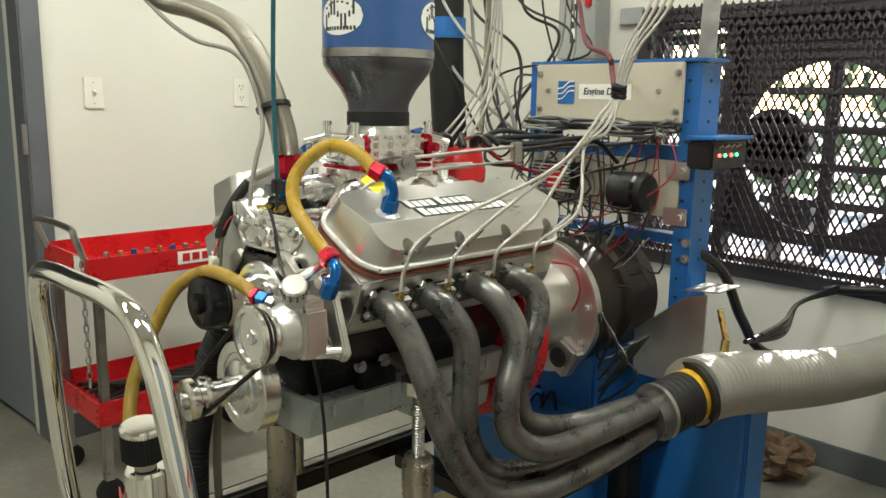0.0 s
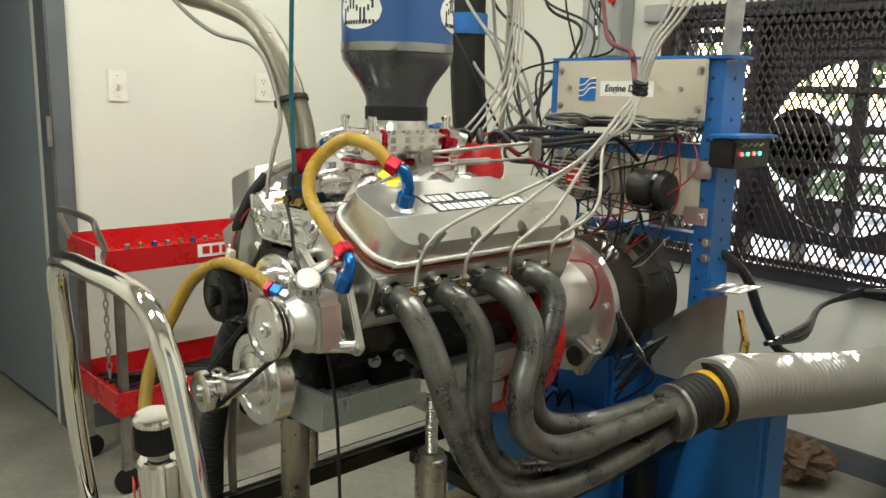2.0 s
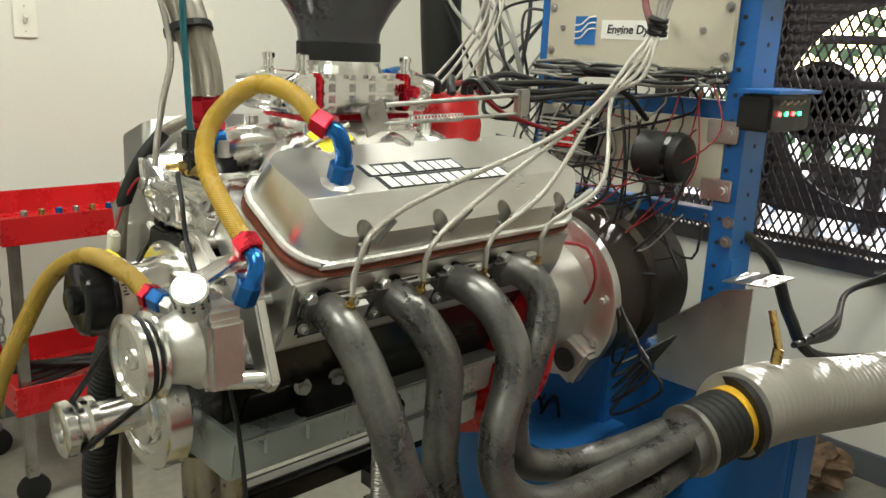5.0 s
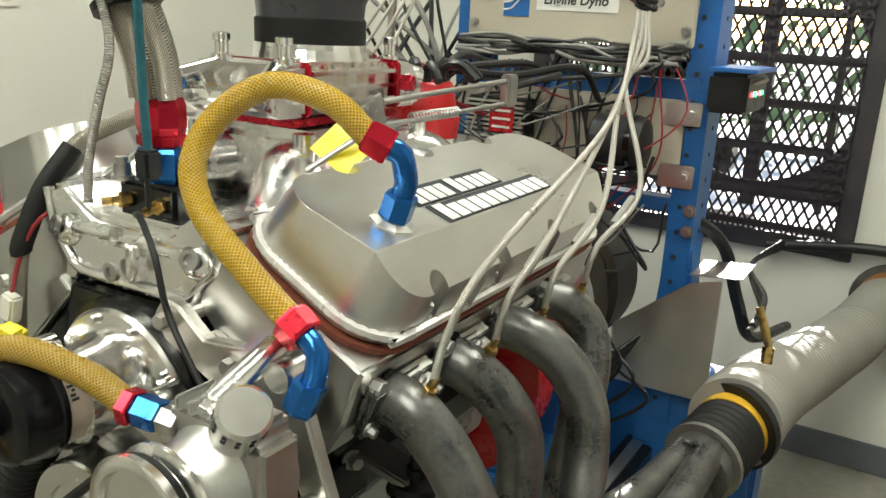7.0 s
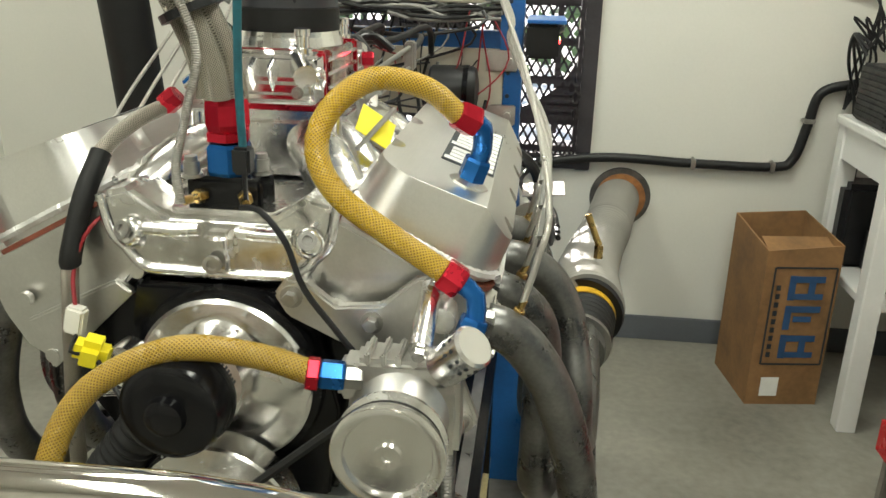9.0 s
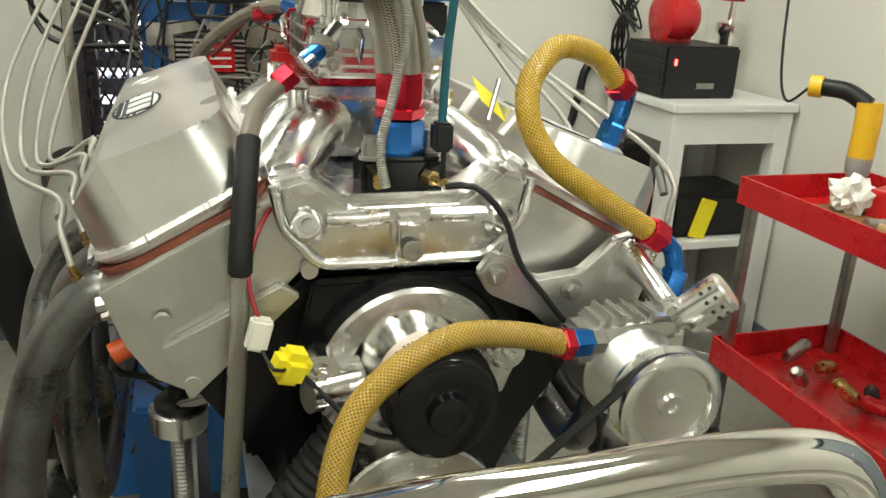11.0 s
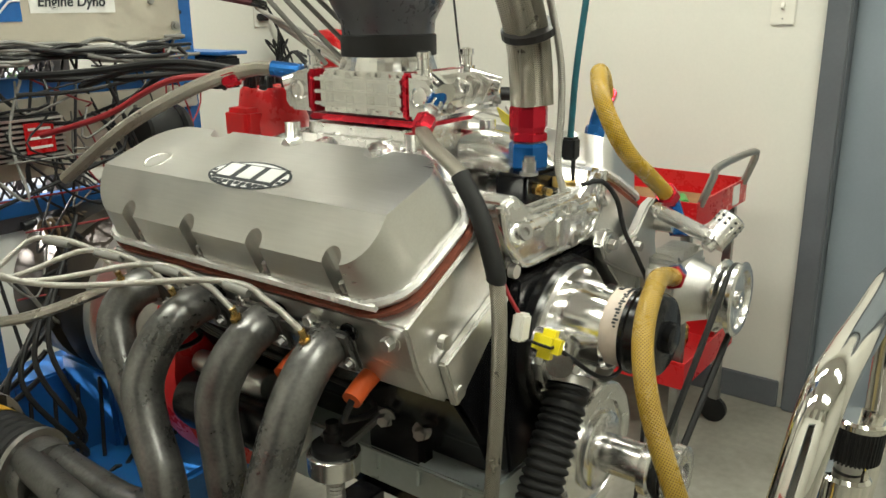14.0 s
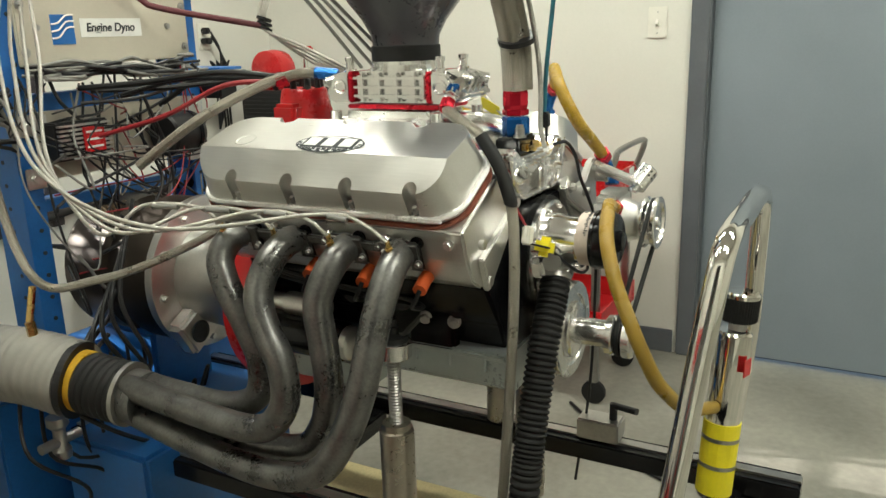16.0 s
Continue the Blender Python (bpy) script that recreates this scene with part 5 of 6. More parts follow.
bm = rod(B(), (0.24, -0.09, 0.48), (0.24, -0.09, 0.52), 0.009, 12)
rod(bm, (0.24, -0.09, 0.515), (0.22, -0.15, 0.52), 0.008, 12)
part("clamp_lever", bm, BLACKP, st, "black clamp lever")
# push handle
ph = thing("push_handle", "bent polished tube handle at the front of the stand", "handle", (0, -0.38, 0.4))
HANDLE = glide([(-0.32, -0.30, 0.400), (-0.287, -0.335, 0.620), (-0.25, -0.36, 0.845), (-0.23, -0.375, 0.965), (-0.194, -0.382, 1.033), (-0.115, -0.384, 1.048), (0.0, -0.384, 1.050), (0.13, -0.382, 1.050), (0.225, -0.38, 1.033), (0.276, -0.375, 0.97), (0.308, -0.37, 0.885), (0.355, -0.36, 0.700), (0.385, -0.33, 0.400)], 0.012)
n3 = len(HANDLE)
for nm, a, b in (("side_bar", 0, 0.375), ("cross_bar", 0.37, 0.62), ("side_bar", 0.615, 1.0)):
    part(nm, sweep(B(), HANDLE[int(a * (n3 - 1)):int(b * (n3 - 1)) + 1], 0.0195, 24), CHROME, ph, smooth=True)
ck = thing("catch_tank", "polished catch tank with a black breather filter", "tank", (0.16, -0.345, 0.5))
bm = lathe(B(), (0.15, -0.335, 0.40), (0.08, -0.05, 1), [(0, 0.034), (0.004, 0.036), (0.36, 0.036), (0.365, 0.032)], 32)
part("body", bm, CHROME, ck, "polished aluminium body", True)
part("yellow_wrap", lathe(B(), (0.151, -0.3355, 0.41), (0.08, -0.05, 1), [(0, 0.0375), (0.16, 0.0378)], 26), YTAPE, ck, "yellow tape wrap")
bm = B()
for h in (0.06, 0.12):
    lathe(bm, V(0.151, -0.3355, 0.41) + V(0.08, -0.05, 1) * h, (0.08, -0.05, 1), [(0, 0.039), (0.008, 0.039)], 26)
part("band", bm, STEEL, ck, "steel bands")
part("tank_label", box(B(), (0.146, -0.386, 0.70), (0.03, 0.002, 0.035), rot(0, 3, -15)), RED, ck, "red label")
part("neck", lathe(B(), (0.184, -0.357, 0.765), (0.08, -0.05, 1), [(0, 0.018), (0.02, 0.018)], 24), STEEL, ck)
part("filter_element", lathe(B(), (0.186, -0.359, 0.783), (0.08, -0.05, 1), [(0, 0.031)] + [(0.001 + 0.0, 0.033), (0.05, 0.034)], 48), MATTE, ck, "black pleated filter", False)
bm = B()
for k in range(40):
    an = k * math.tau / 40
    rod(bm, V(0.186 + 0.034 * math.cos(an), -0.359 + 0.034 * math.sin(an), 0.785), V(0.19 + 0.0345 * math.cos(an), -0.3615 + 0.0345 * math.sin(an), 0.832), 0.0016, 5)
part("pleat", bm, MATTE, ck, "black pleats")
part("filter_cap", lathe(B(), (0.190, -0.3615, 0.832), (0.08, -0.05, 1), [(0, 0.0355), (0.008, 0.036), (0.012, 0.033), (0.013, 0.02)], 36), CHROME, ck, "chrome filter cap", True)

# ---- bell housing, absorber, dyno frame ----
dy = thing("dyno_absorber", "engine dyno water brake with a bare bell adapter", "dynamometer", (0, 0.95, 0.5))
part("scatter_shield", lathe(B(), (0, 0.56, CZ + 0.01), (0, 1, 0), [(0, 0.2), (0.006, 0.235), (0.075, 0.235), (0.09, 0.215), (0.095, 0.16)], 44), RED, dy, "red painted shield", True)
bm = lathe(B(), (0, 0.665, CZ + 0.01), (0, 1, 0), [(0, 0.14), (0.2, 0.128), (0.222, 0.13), (0.225, 0.187), (0.228, 0.193), (0.25, 0.193), (0.253, 0.188)], 56)
for k in range(10):
    an = k * math.tau / 10 + 0.15
    bolt(bm, (0.168 * math.cos(an), 0.89, CZ + 0.01 + 0.168 * math.sin(an)), (0, -1, 0), 0.008, 0.012)
box(bm, (0.10, 0.87, 0.68), (0.1, 0.05, 0.1), rot(0, 30, 0), 0.01)
box(bm, (-0.10, 0.87, 0.68), (0.1, 0.05, 0.1), rot(0, -30, 0), 0.01)
part("bell_adapter", bm, ALU, dy, "bare aluminium bell adapter", True)
bm = B()
for s in (1, -1):
    lathe(bm, (s * 0.105, 0.843, 0.675), (0, -1, 0), [(0, 0.028), (0.003, 0.028), (0.003, 0.02), (0.0015, 0.019)], 24)
part("adapter_port", bm, INK, dy, "dark round port")
bm = lathe(B(), (0, 0.915, CZ + 0.01), (0, 1, 0), [(0, 0.18), (0.02, 0.185), (0.10, 0.185), (0.11, 0.165), (0.16, 0.165), (0.17, 0.18), (0.3, 0.18), (0.32, 0.1)], 48)
part("brake_drum", bm, DYNO, dy, "dark brown drum", True)
part("support", box(B(), (0, 1.12, 0.32), (0.2, 0.2, 0.64), bevel=0.01), BLUE, dy, "blue pedestal")

fr = thing("dyno_tower", "blue perforated steel dyno frame with a beige sign panel", "frame", (0, 1.15, 0))
for s, x in ((1, 0.255), (-1, -0.285)):
    xo, xi, xw = x + s * 0.0275, x - s * 0.0275, x + s * 0.0215
    bm = prism(B(), [(xi, 1.122), (xo, 1.122), (xo, 1.228), (xi, 1.228), (xi, 1.222), (xw, 1.222), (xw, 1.128), (xi, 1.128)], 0.495, 1.475, 0.001, "z")
    part("upright", bm, BLUE, fr, "blue perforated channel")
    bm = B()
    for k in range(17):
        z = 0.55 + k * 0.055
        rod(bm, (x - s * 0.005, 1.1235, z), (x - s * 0.005, 1.119, z), 0.0052, 10)
        rod(bm, (x + s * 0.024, 1.175, z), (x + s * 0.0288, 1.175, z), 0.0052, 10)
    part("upright_hole", bm, INK, fr, "dark punched holes")
for z, h in ((1.47, 0.012), (1.22, 0.06), (0.985, 0.03)):
    part("cross_rail", box(B(), (-0.008, 1.17, z), (0.50, 0.1 if h < 0.02 else 0.05, h), bevel=0.002), BLUE, fr)
part("top_plate", box(B(), (0.0, 1.17, 1.4845), (0.61, 0.12, 0.009), bevel=0.002), BLUE, fr)
bm = B()
prism(bm, [(0.20, 0.0), (0.47, 0.0), (0.47, 0.56), (0.32, 0.575), (0.285, 0.9), (0.23, 0.9), (0.21, 0.6)], 1.13, 1.2, 0.003)
part("base_plate", bm, BLUE, fr, "blue base plate")
part("base_box", box(B(), (0.12, 1.22, 0.3), (0.72, 0.12, 0.6), bevel=0.006), BLUE, fr)
part("base_box", box(B(), (-0.36, 1.18, 0.28), (0.22, 0.12, 0.56), bevel=0.006), BLUE, fr)
part("floor_box", box(B(), (-0.12, 0.9, 0.25), (0.5, 0.28, 0.42), bevel=0.01), BLUE, fr, "blue floor cabinet")
part("sign_panel", box(B(), (-0.018, 1.11, 1.397), (0.515, 0.012, 0.165), bevel=0.003), BEIGE, fr, "beige sign panel")
bm = B()
for x in (-0.26, 0.223):
    for z in (1.345, 1.45):
        lathe(bm, (x, 1.104, z), (0, -1, 0), [(0, 0.011), (0.003, 0.011), (0.003, 0.007), (0.008, 0.006)], 16)
for x in (-0.225, 0.165):
    lathe(bm, (x, 1.104, 1.4), (0, -1, 0), [(0, 0.008), (0.006, 0.007)], 16)
part("sign_screw", bm, STEEL, fr, "steel screws")
part("sign_mark", box(B(), (-0.156, 1.1035, 1.395), (0.062, 0.002, 0.068)), BLUE, fr, "blue square emblem")
bm = B()
for k in range(3):
    tube(bm, [(-0.187, 1.1022, 1.375 + k * 0.016), (-0.167, 1.1022, 1.378 + k * 0.016), (-0.147, 1.1022, 1.398 + k * 0.014), (-0.125, 1.1022, 1.40 + k * 0.014)], 0.0022, 6)
part("sign_wave", bm, PAPER, fr, "white waves of the emblem")
part("sign_label", box(B(), (-0.015, 1.1035, 1.398), (0.185, 0.0016, 0.044)), PAPER, fr, "white printed label")
cu = bpy.data.curves.new("sign_text", "FONT")
cu.body, cu.size, cu.align_x, cu.align_y, cu.extrude, cu.shear = "Engine Dyno", 0.0285, "CENTER", "CENTER", 0.0004, 0.12
cu.offset = 0.0006
tx = new("sign_text", cu)
dg = bpy.context.evaluated_depsgraph_get()
me = bpy.data.meshes.new_from_object(tx.evaluated_get(dg))
bpy.data.objects.remove(tx)
me.materials.append(INK)
tx = new("sign_text", me)
tx.parent = fr
tx.matrix_parent_inverse = Matrix.Translation((0, -1.15, 0))
tx.matrix_basis = pose(-0.018, 1.1022, 1.398, 90, 0, 0)
tx["label"] = "black words on the label"
for x, z in ((0.235, 1.184), (0.235, 1.055), (-0.265, 1.182), (-0.265, 1.06)):
    bm = box(B(), (x, 1.114, z), (0.075, 0.006, 0.05), bevel=0.004)
    bolt(bm, (x - 0.03 * (1 if x > 0 else -1) * -0.6, 1.111, z), (0, -1, 0), 0.009, 0.008)
    part("bracket", bm, ALU, fr, "bare bracket plate")
bm = B()
for z in (0.94, 0.985):
    bolt(bm, (0.272, 1.12, z), (0, -1, 0), 0.009, 0.01)
part("frame_bolt", bm, STEEL, fr, "steel bolts")
part("shelf", box(B(), (-0.01, 1.13, 1.13), (0.5, 0.02, 0.16), bevel=0.002), BEIGE, fr, "beige back plate")
part("strut", box(B(), (0.285, 1.16, 1.9), (0.05, 0.006, 0.83), rot(0, 2, 0)), STEEL, fr, "grey strut to the ceiling")
sb = thing("sheet_guard", "bent bare aluminium sheet guard on the frame", "guard", (0.36, 1.1, 0.8))
bm = prism(B(), [(0.3, 0.862), (0.405, 0.872), (0.405, 0.875), (0.3, 0.865)], 1.07, 1.2)
part("top_sheet", bm, STEEL, sb)
bm = prism(B(), [(0.15, 0.585), (0.365, 0.585), (0.365, 0.858), (0.3, 0.84), (0.145, 0.715)], 1.085, 1.09)
part("side_sheet", bm, ALU, sb)
# control box
cb = thing("control_box", "black control box with red and green lights under a blue tray", "control box", (0.33, 1.15, 1.2))
part("case", box(B(), (0.328, 1.15, 1.235), (0.075, 0.19, 0.075), bevel=0.006), BLACKP, cb)
part("tray", box(B(), (0.335, 1.15, 1.28), (0.09, 0.21, 0.008), bevel=0.002), BLUE, cb, "blue tray")
for k in range(4):
    y = 1.09 + k * 0.032
    part("led", rod(B(), (0.365, y, 1.235), (0.369, y, 1.235), 0.0045, 12), LEDR if k in (0, 2) else LEDG, cb, "red light" if k in (0, 2) else "green light")
    part("toggle", rod(B(), (0.365, y, 1.255), (0.376, y, 1.262), 0.0028, 8), STEEL, cb)
# ignition box and motor
ig = thing("ignition_box", "black finned ignition box with a red plate", "ignition box", (-0.17, 1.09, 1.12))
part("case", box(B(), (-0.17, 1.09, 1.14), (0.15, 0.05, 0.09), bevel=0.004), BLACKP, ig)
for k in range(8):
    part("fin", box(B(), (-0.17, 1.0595, 1.103 + k * 0.0105), (0.146, 0.012, 0.0045), bevel=0.001), ALU, ig, "bare fin edge")
part("plate", box(B(), (-0.15, 1.054, 1.14), (0.06, 0.003, 0.06)), RED, ig, "red plate")
bm = B()
for k in range(3):
    box(bm, (-0.15, 1.052, 1.122 + k * 0.018), (0.045, 0.002, 0.005))
part("plate_mark", bm, PAPER, ig, "white bars on the plate")
mo = thing("actuator_motor", "black round actuator motor on the frame", "motor", (0.13, 1.07, 1.12))
part("case", lathe(B(), (0.07, 1.06, 1.12), (1, 0, 0), [(0, 0.05), (0.006, 0.056), (0.10, 0.056), (0.11, 0.05), (0.115, 0.02)], 36), BLACKP, mo, smooth=True)
part("band", lathe(B(), (0.15, 1.06, 1.12), (1, 0, 0), [(0, 0.058), (0.012, 0.058)], 36), BLACK, mo, "gloss band", True)
cw = thing("coil_spring_lead", "coiled brown lead under the frame rail", "cable", (-0.05, 1.08, 0.95))
pts = [V(-0.16 + i * 0.0012, 1.08 + 0.018 * math.cos(i * 0.5), 0.945 + 0.022 * math.sin(i * 0.5)) for i in range(180)]
part("coil", sweep(B(), pts, 0.004, 6), mat("brown_lead", (0.2, 0.14, 0.08), 0.5), cw, smooth=True)

for ob in (fr, sb, cb, ig, mo, cw):
    ob.location += V(0.018, 0.04, 0)

# loose wires round the frame
wr = random.Random(11)
def wire(name, pts, r, m, label, category="cable", group=""):
    w = thing(name, label, category, pts[0], group)
    part("strand", tube(B(), pts, r, 8, 0.02), m, w, smooth=True)
    return w
for k in range(46):
    x0, x1 = wr.uniform(-0.3, 0.25), wr.uniform(-0.3, 0.25)
    z0 = wr.choice((1.27, 1.3, 1.25, 1.18, 1.1))
    z1 = wr.uniform(0.82, 1.28)
    y = wr.uniform(1.05, 1.15)
    mid = V((x0 + x1) / 2 + wr.uniform(-0.12, 0.12), y - wr.uniform(0.0, 0.08), min(z0, z1) - wr.uniform(-0.05, 0.12))
    mt = wr.choice((BLACKP, BLACKP, BLACKP, BLACKP, BLACKP, BLACKP, BLACKP, BLACKP, REDWIRE, GREYCABLE))
    wire("loose_wire", [V(x0, y + 0.03, z0), V(x0 + wr.uniform(-0.06, 0.06), y, (z0 + mid.z) / 2), mid, V(x1, y, z1)], 0.002 if mt is REDWIRE else wr.uniform(0.0018, 0.0045), mt, {BLACKP: "loose black wire on the dyno frame", REDWIRE: "loose red wire on the dyno frame", GREYCABLE: "loose grey wire on the dyno frame"}[mt], group="loose wires")
for k in range(14):
    z = 1.285 + wr.uniform(0, 0.025)
    pts = [V(-0.25 + j * 0.1, 1.12 + wr.uniform(-0.05, 0.07), z + wr.uniform(-0.015, 0.02)) for j in range(6)]
    wire("shelf_wire", pts, wr.uniform(0.003, 0.005), wr.choice((GREYCABLE, GREYCABLE, BLACKP)), "looped wire lying on the frame shelf", group="shelf wires")
for k in range(3):
    wire("harness_cable", [V(0.02, 0.58 + 0.02 * k, 1.27), V(-0.04 + 0.05 * k, 0.75, 1.29 - 0.015 * k), V(-0.1 + 0.1 * k, 0.95, 1.27), V(-0.15 + 0.12 * k, 1.1, 1.26 - 0.03 * k)], 0.007, BLACKP, "thick black harness cable behind the carburettor", group="harness cables")
wire("red_lead", [V(-0.03, 0.58, 1.27), V(-0.09, 0.7, 1.265), V(-0.13, 0.85, 1.2), V(-0.15, 1.05, 1.15)], 0.0055, REDWIRE, "thick red lead behind the carburettor")
wire("red_wire_ring", [V(0.05, 0.87, 0.93), V(0.12, 0.87, 0.93), V(0.15, 0.87, 0.87), V(0.12, 0.87, 0.8), V(0.06, 0.88, 0.79)], 0.004, REDWIRE, "dark red wire looped over the bell adapter")
for k in range(5):
    wire("brake_hose", [V(0.12 + 0.03 * k, 0.93, 0.9 - 0.05 * k), V(0.2 + 0.03 * k, 0.9, 0.78 - 0.03 * k), V(0.17, 0.95, 0.66 - 0.03 * k), V(0.24, 1.08, 0.72)], 0.004, BLACKP, "black hose drooping by the absorber", group="brake hoses")
for k in range(7):
    wire("brake_hose", [V(-0.14 - 0.02 * k, 0.98, 1.0 - 0.05 * k), V(-0.26 - 0.03 * k, 0.92, 0.8 - 0.03 * k), V(-0.24, 0.88, 0.62 - 0.03 * k), V(-0.3, 1.1, 0.5 + 0.03 * k)], 0.0055, BLACKP, "hose drooping by the absorber", group="brake hoses")
wire("braided_drain_line", [V(-0.16, 0.6, 1.02), V(-0.24, 0.68, 0.95), V(-0.36, 0.85, 0.88), V(-0.42, 1.0, 0.9), V(-0.43, 1.08, 1.3), V(-0.43, 1.1, 1.7)], 0.0095, SBRAID, "steel-braided line along the frame")
wire("side_cable", [V(0.25, 1.2, 0.98), V(0.34, 1.28, 0.9), V(0.38, 1.35, 0.75), V(0.4, 1.5, 0.62), V(0.42, 2.0, 0.5)], 0.0145, BLACKP, "thick black cable behind the frame")
wire("throttle_cable", [V(0.115, 0.64, 1.25), V(0.1, 0.85, 1.26), V(0.02, 1.0, 1.25), V(-0.1, 1.12, 1.25)], 0.006, BLACKP, "black throttle cable to the linkage")
wire("braided_return_line", [V(-0.05, 0.45, 1.285), V(-0.07, 0.5, 1.29), V(-0.12, 0.58, 1.265), V(-0.18, 0.7, 1.2), V(-0.22, 0.85, 1.1)], 0.011, SBRAID, "steel-braided return line behind the carburettor")
ft = thing("line_fitting", "red and blue fitting at the carburettor's rear bowl", "fitting", (-0.06, 0.46, 1.285))
part("blue_end", rod(B(), (-0.045, 0.43, 1.285), (-0.062, 0.475, 1.29), 0.0125, 12), BLUEAN, ft, "blue end")
part("red_end", hexnut(B(), (-0.085, 0.53, 1.28), (-0.5, 0.8, -0.25), 0.0155, 0.026), REDAN, ft, "red end")

# ---- cables of the back wall ----
for k in range(13):
    x = -0.95 + wr.uniform(-0.12, 0.4)
    y = 1.3 + wr.uniform(-0.25, 0.5)
    pts = [V(x, y, 2.2), V(x + wr.uniform(-0.05, 0.15), y, 1.75), V(x + wr.uniform(0, 0.35), y - 0.05, 1.55 + wr.uniform(-0.1, 0.08)), V(-0.42 + wr.uniform(-0.1, 0.1), 1.18, 1.38 + wr.uniform(-0.2, 0.06)), V(-0.3, 1.14, 1.3 - wr.uniform(0, 0.2))]
    wire("hanging_cable", pts, wr.uniform(0.0035, 0.0065), wr.choice((BLACKP, GREYCABLE, GREYCABLE)), "cable sagging from above to the dyno frame", group="hanging cables")
bs = thing("cable_sleeve", "thick black cable sleeve hanging by the wall", "cable sleeve", (-0.71, 1.19, 0.3))
part("sleeve", tube(B(), [(-0.73, 1.21, 2.4), (-0.72, 1.19, 1.6), (-0.7, 1.2, 1.2), (-0.65, 1.2, 0.7), (-0.55, 1.22, 0.35)], 0.062, 20, 0.03), MATTE, bs, smooth=True)
part("sleeve_band", lathe(B(), (-0.72, 1.19, 1.58), (0, 0, 1), [(0, 0.07), (0.07, 0.07)], 20), BLUE, bs, "blue band")
for k in range(4):
    wire("probe_cord", [V(-0.34 + 0.02 * k, 0.55, 1.9 + 0.05 * k), V(-0.3 + 0.02 * k, 0.5, 1.62), V(-0.16 + 0.03 * k, 0.40, 1.42), V(-0.06 + 0.03 * k, 0.36 - 0.01 * k, 1.30)], 0.0036, GREYCABLE, "grey cord coming down to the carburettor", group="probe cords")
wire("red_black_rope", [V(-0.75, 1.9, 2.0), V(-0.45, 1.6, 1.72), V(-0.15, 1.25, 1.55), V(0.04, 1.1, 1.5), V(0.07, 1.08, 1.45), TIE], 0.008, mat("dark_red_rope", (0.10, 0.02, 0.025), 0.7), "dark red twisted rope tied to the leads")

# ---- wall plates ----
def wall_plate(name, label, at, kind_of, nrm):
    p = thing(name, label, "switch" if "switch" in name else "outlet", at)
    sx = nrm
    part("plate", box(B(), (at[0] + sx * 0.004, at[1], at[2]), (0.007, 0.075, 0.12), bevel=0.0025), WHITEP, p, "ivory plate")
    bm = B()
    if kind_of == "switch":
        box(bm, (at[0] + sx * 0.012, at[1], at[2]), (0.018, 0.01, 0.022), rot(0, 25, 0), 0.002)
        part("toggle", bm, WHITEP, p)
        bm = rod(B(), (at[0], at[1], at[2] + 0.04), (at[0] + sx * 0.0085, at[1], at[2] + 0.04), 0.003, 8)
        rod(bm, (at[0], at[1], at[2] - 0.04), (at[0] + sx * 0.0085, at[1], at[2] - 0.04), 0.003, 8)
        part("screw", bm, STEEL, p)
    else:
        for z in (0.024, -0.024):
            box(bm, (at[0] + sx * 0.008, at[1], at[2] + z), (0.004, 0.034, 0.034), bevel=0.001)
        part("socket", bm, WHITEP, p)
        bm = B()
        for z in (0.024, -0.024):
            for o in (-0.007, 0.007):
                box(bm, (at[0] + sx * 0.0102, at[1] + o, at[2] + z + 0.004), (0.0012, 0.003, 0.01))
            rod(bm, (at[0] + sx * 0.008, at[1], at[2] + z - 0.009), (at[0] + sx * 0.0107, at[1], at[2] + z - 0.009), 0.003, 8)
        part("slot", bm, INK, p)
wall_plate("light_switch", "ivory toggle light switch on the white wall", (XL, 0.357, 1.37), "switch", 1)
wall_plate("wall_outlet", "ivory duplex outlet on the white wall", (XL, 0.995, 1.38), "outlet", 1)
wall_plate("light_switch", "ivory toggle light switch beside the grey door", (XR, 0.245, 1.372), "switch", -1)
wo2 = thing("wall_outlet", "white outlet with two black cords plugged in", "outlet", (1.41, YE, 1.37))
part("plate", box(B(), (1.41, YE - 0.004, 1.37), (0.075, 0.007, 0.12), bevel=0.0025), WHITEP, wo2)
part("plug", box(B(), (1.405, YE - 0.025, 1.395), (0.03, 0.04, 0.028), bevel=0.006), BLACKP, wo2, "black plug")
part("plug", box(B(), (1.405, YE - 0.025, 1.35), (0.045, 0.04, 0.028), bevel=0.006), BLACKP, wo2, "black plug")
for k in range(4):
    wire("coiled_cord", [V(1.42, YE - 0.04, 1.39 - 0.02 * (k % 2)), V(1.46, YE - 0.05, 1.3), V(1.44 + 0.03 * k, YE - 0.05, 1.15), V(1.5 - 0.04 * k, YE - 0.06, 1.26), V(1.42 + 0.02 * k, YE - 0.05, 1.12), V(1.4, YE - 0.06, 0.95)], 0.0045, BLACKP, "looped black power cord hanging on the wall", group="coiled cords")
db = thing("disconnect_box", "grey electric disconnect box with a dark label", "electrical box", (-0.845, YE, 1.55))
part("case", box(B(), (-0.845, YE - 0.05, 1.73), (0.21, 0.1, 0.36), bevel=0.006), GREYBOX, db)
part("label_strip", box(B(), (-0.86, YE - 0.1015, 1.74), (0.035, 0.002, 0.24)), INK, db, "dark label strip")
bm = B()
for k in range(3):
    box(bm, (-0.86, YE - 0.103, 1.66 + k * 0.075), (0.018, 0.002, 0.045))
part("label_mark", bm, PAPER, db, "pale bars on the label")
part("lever", box(B(), (-0.78, YE - 0.11, 1.80), (0.03, 0.02, 0.06), bevel=0.004), RED, db, "red lever")
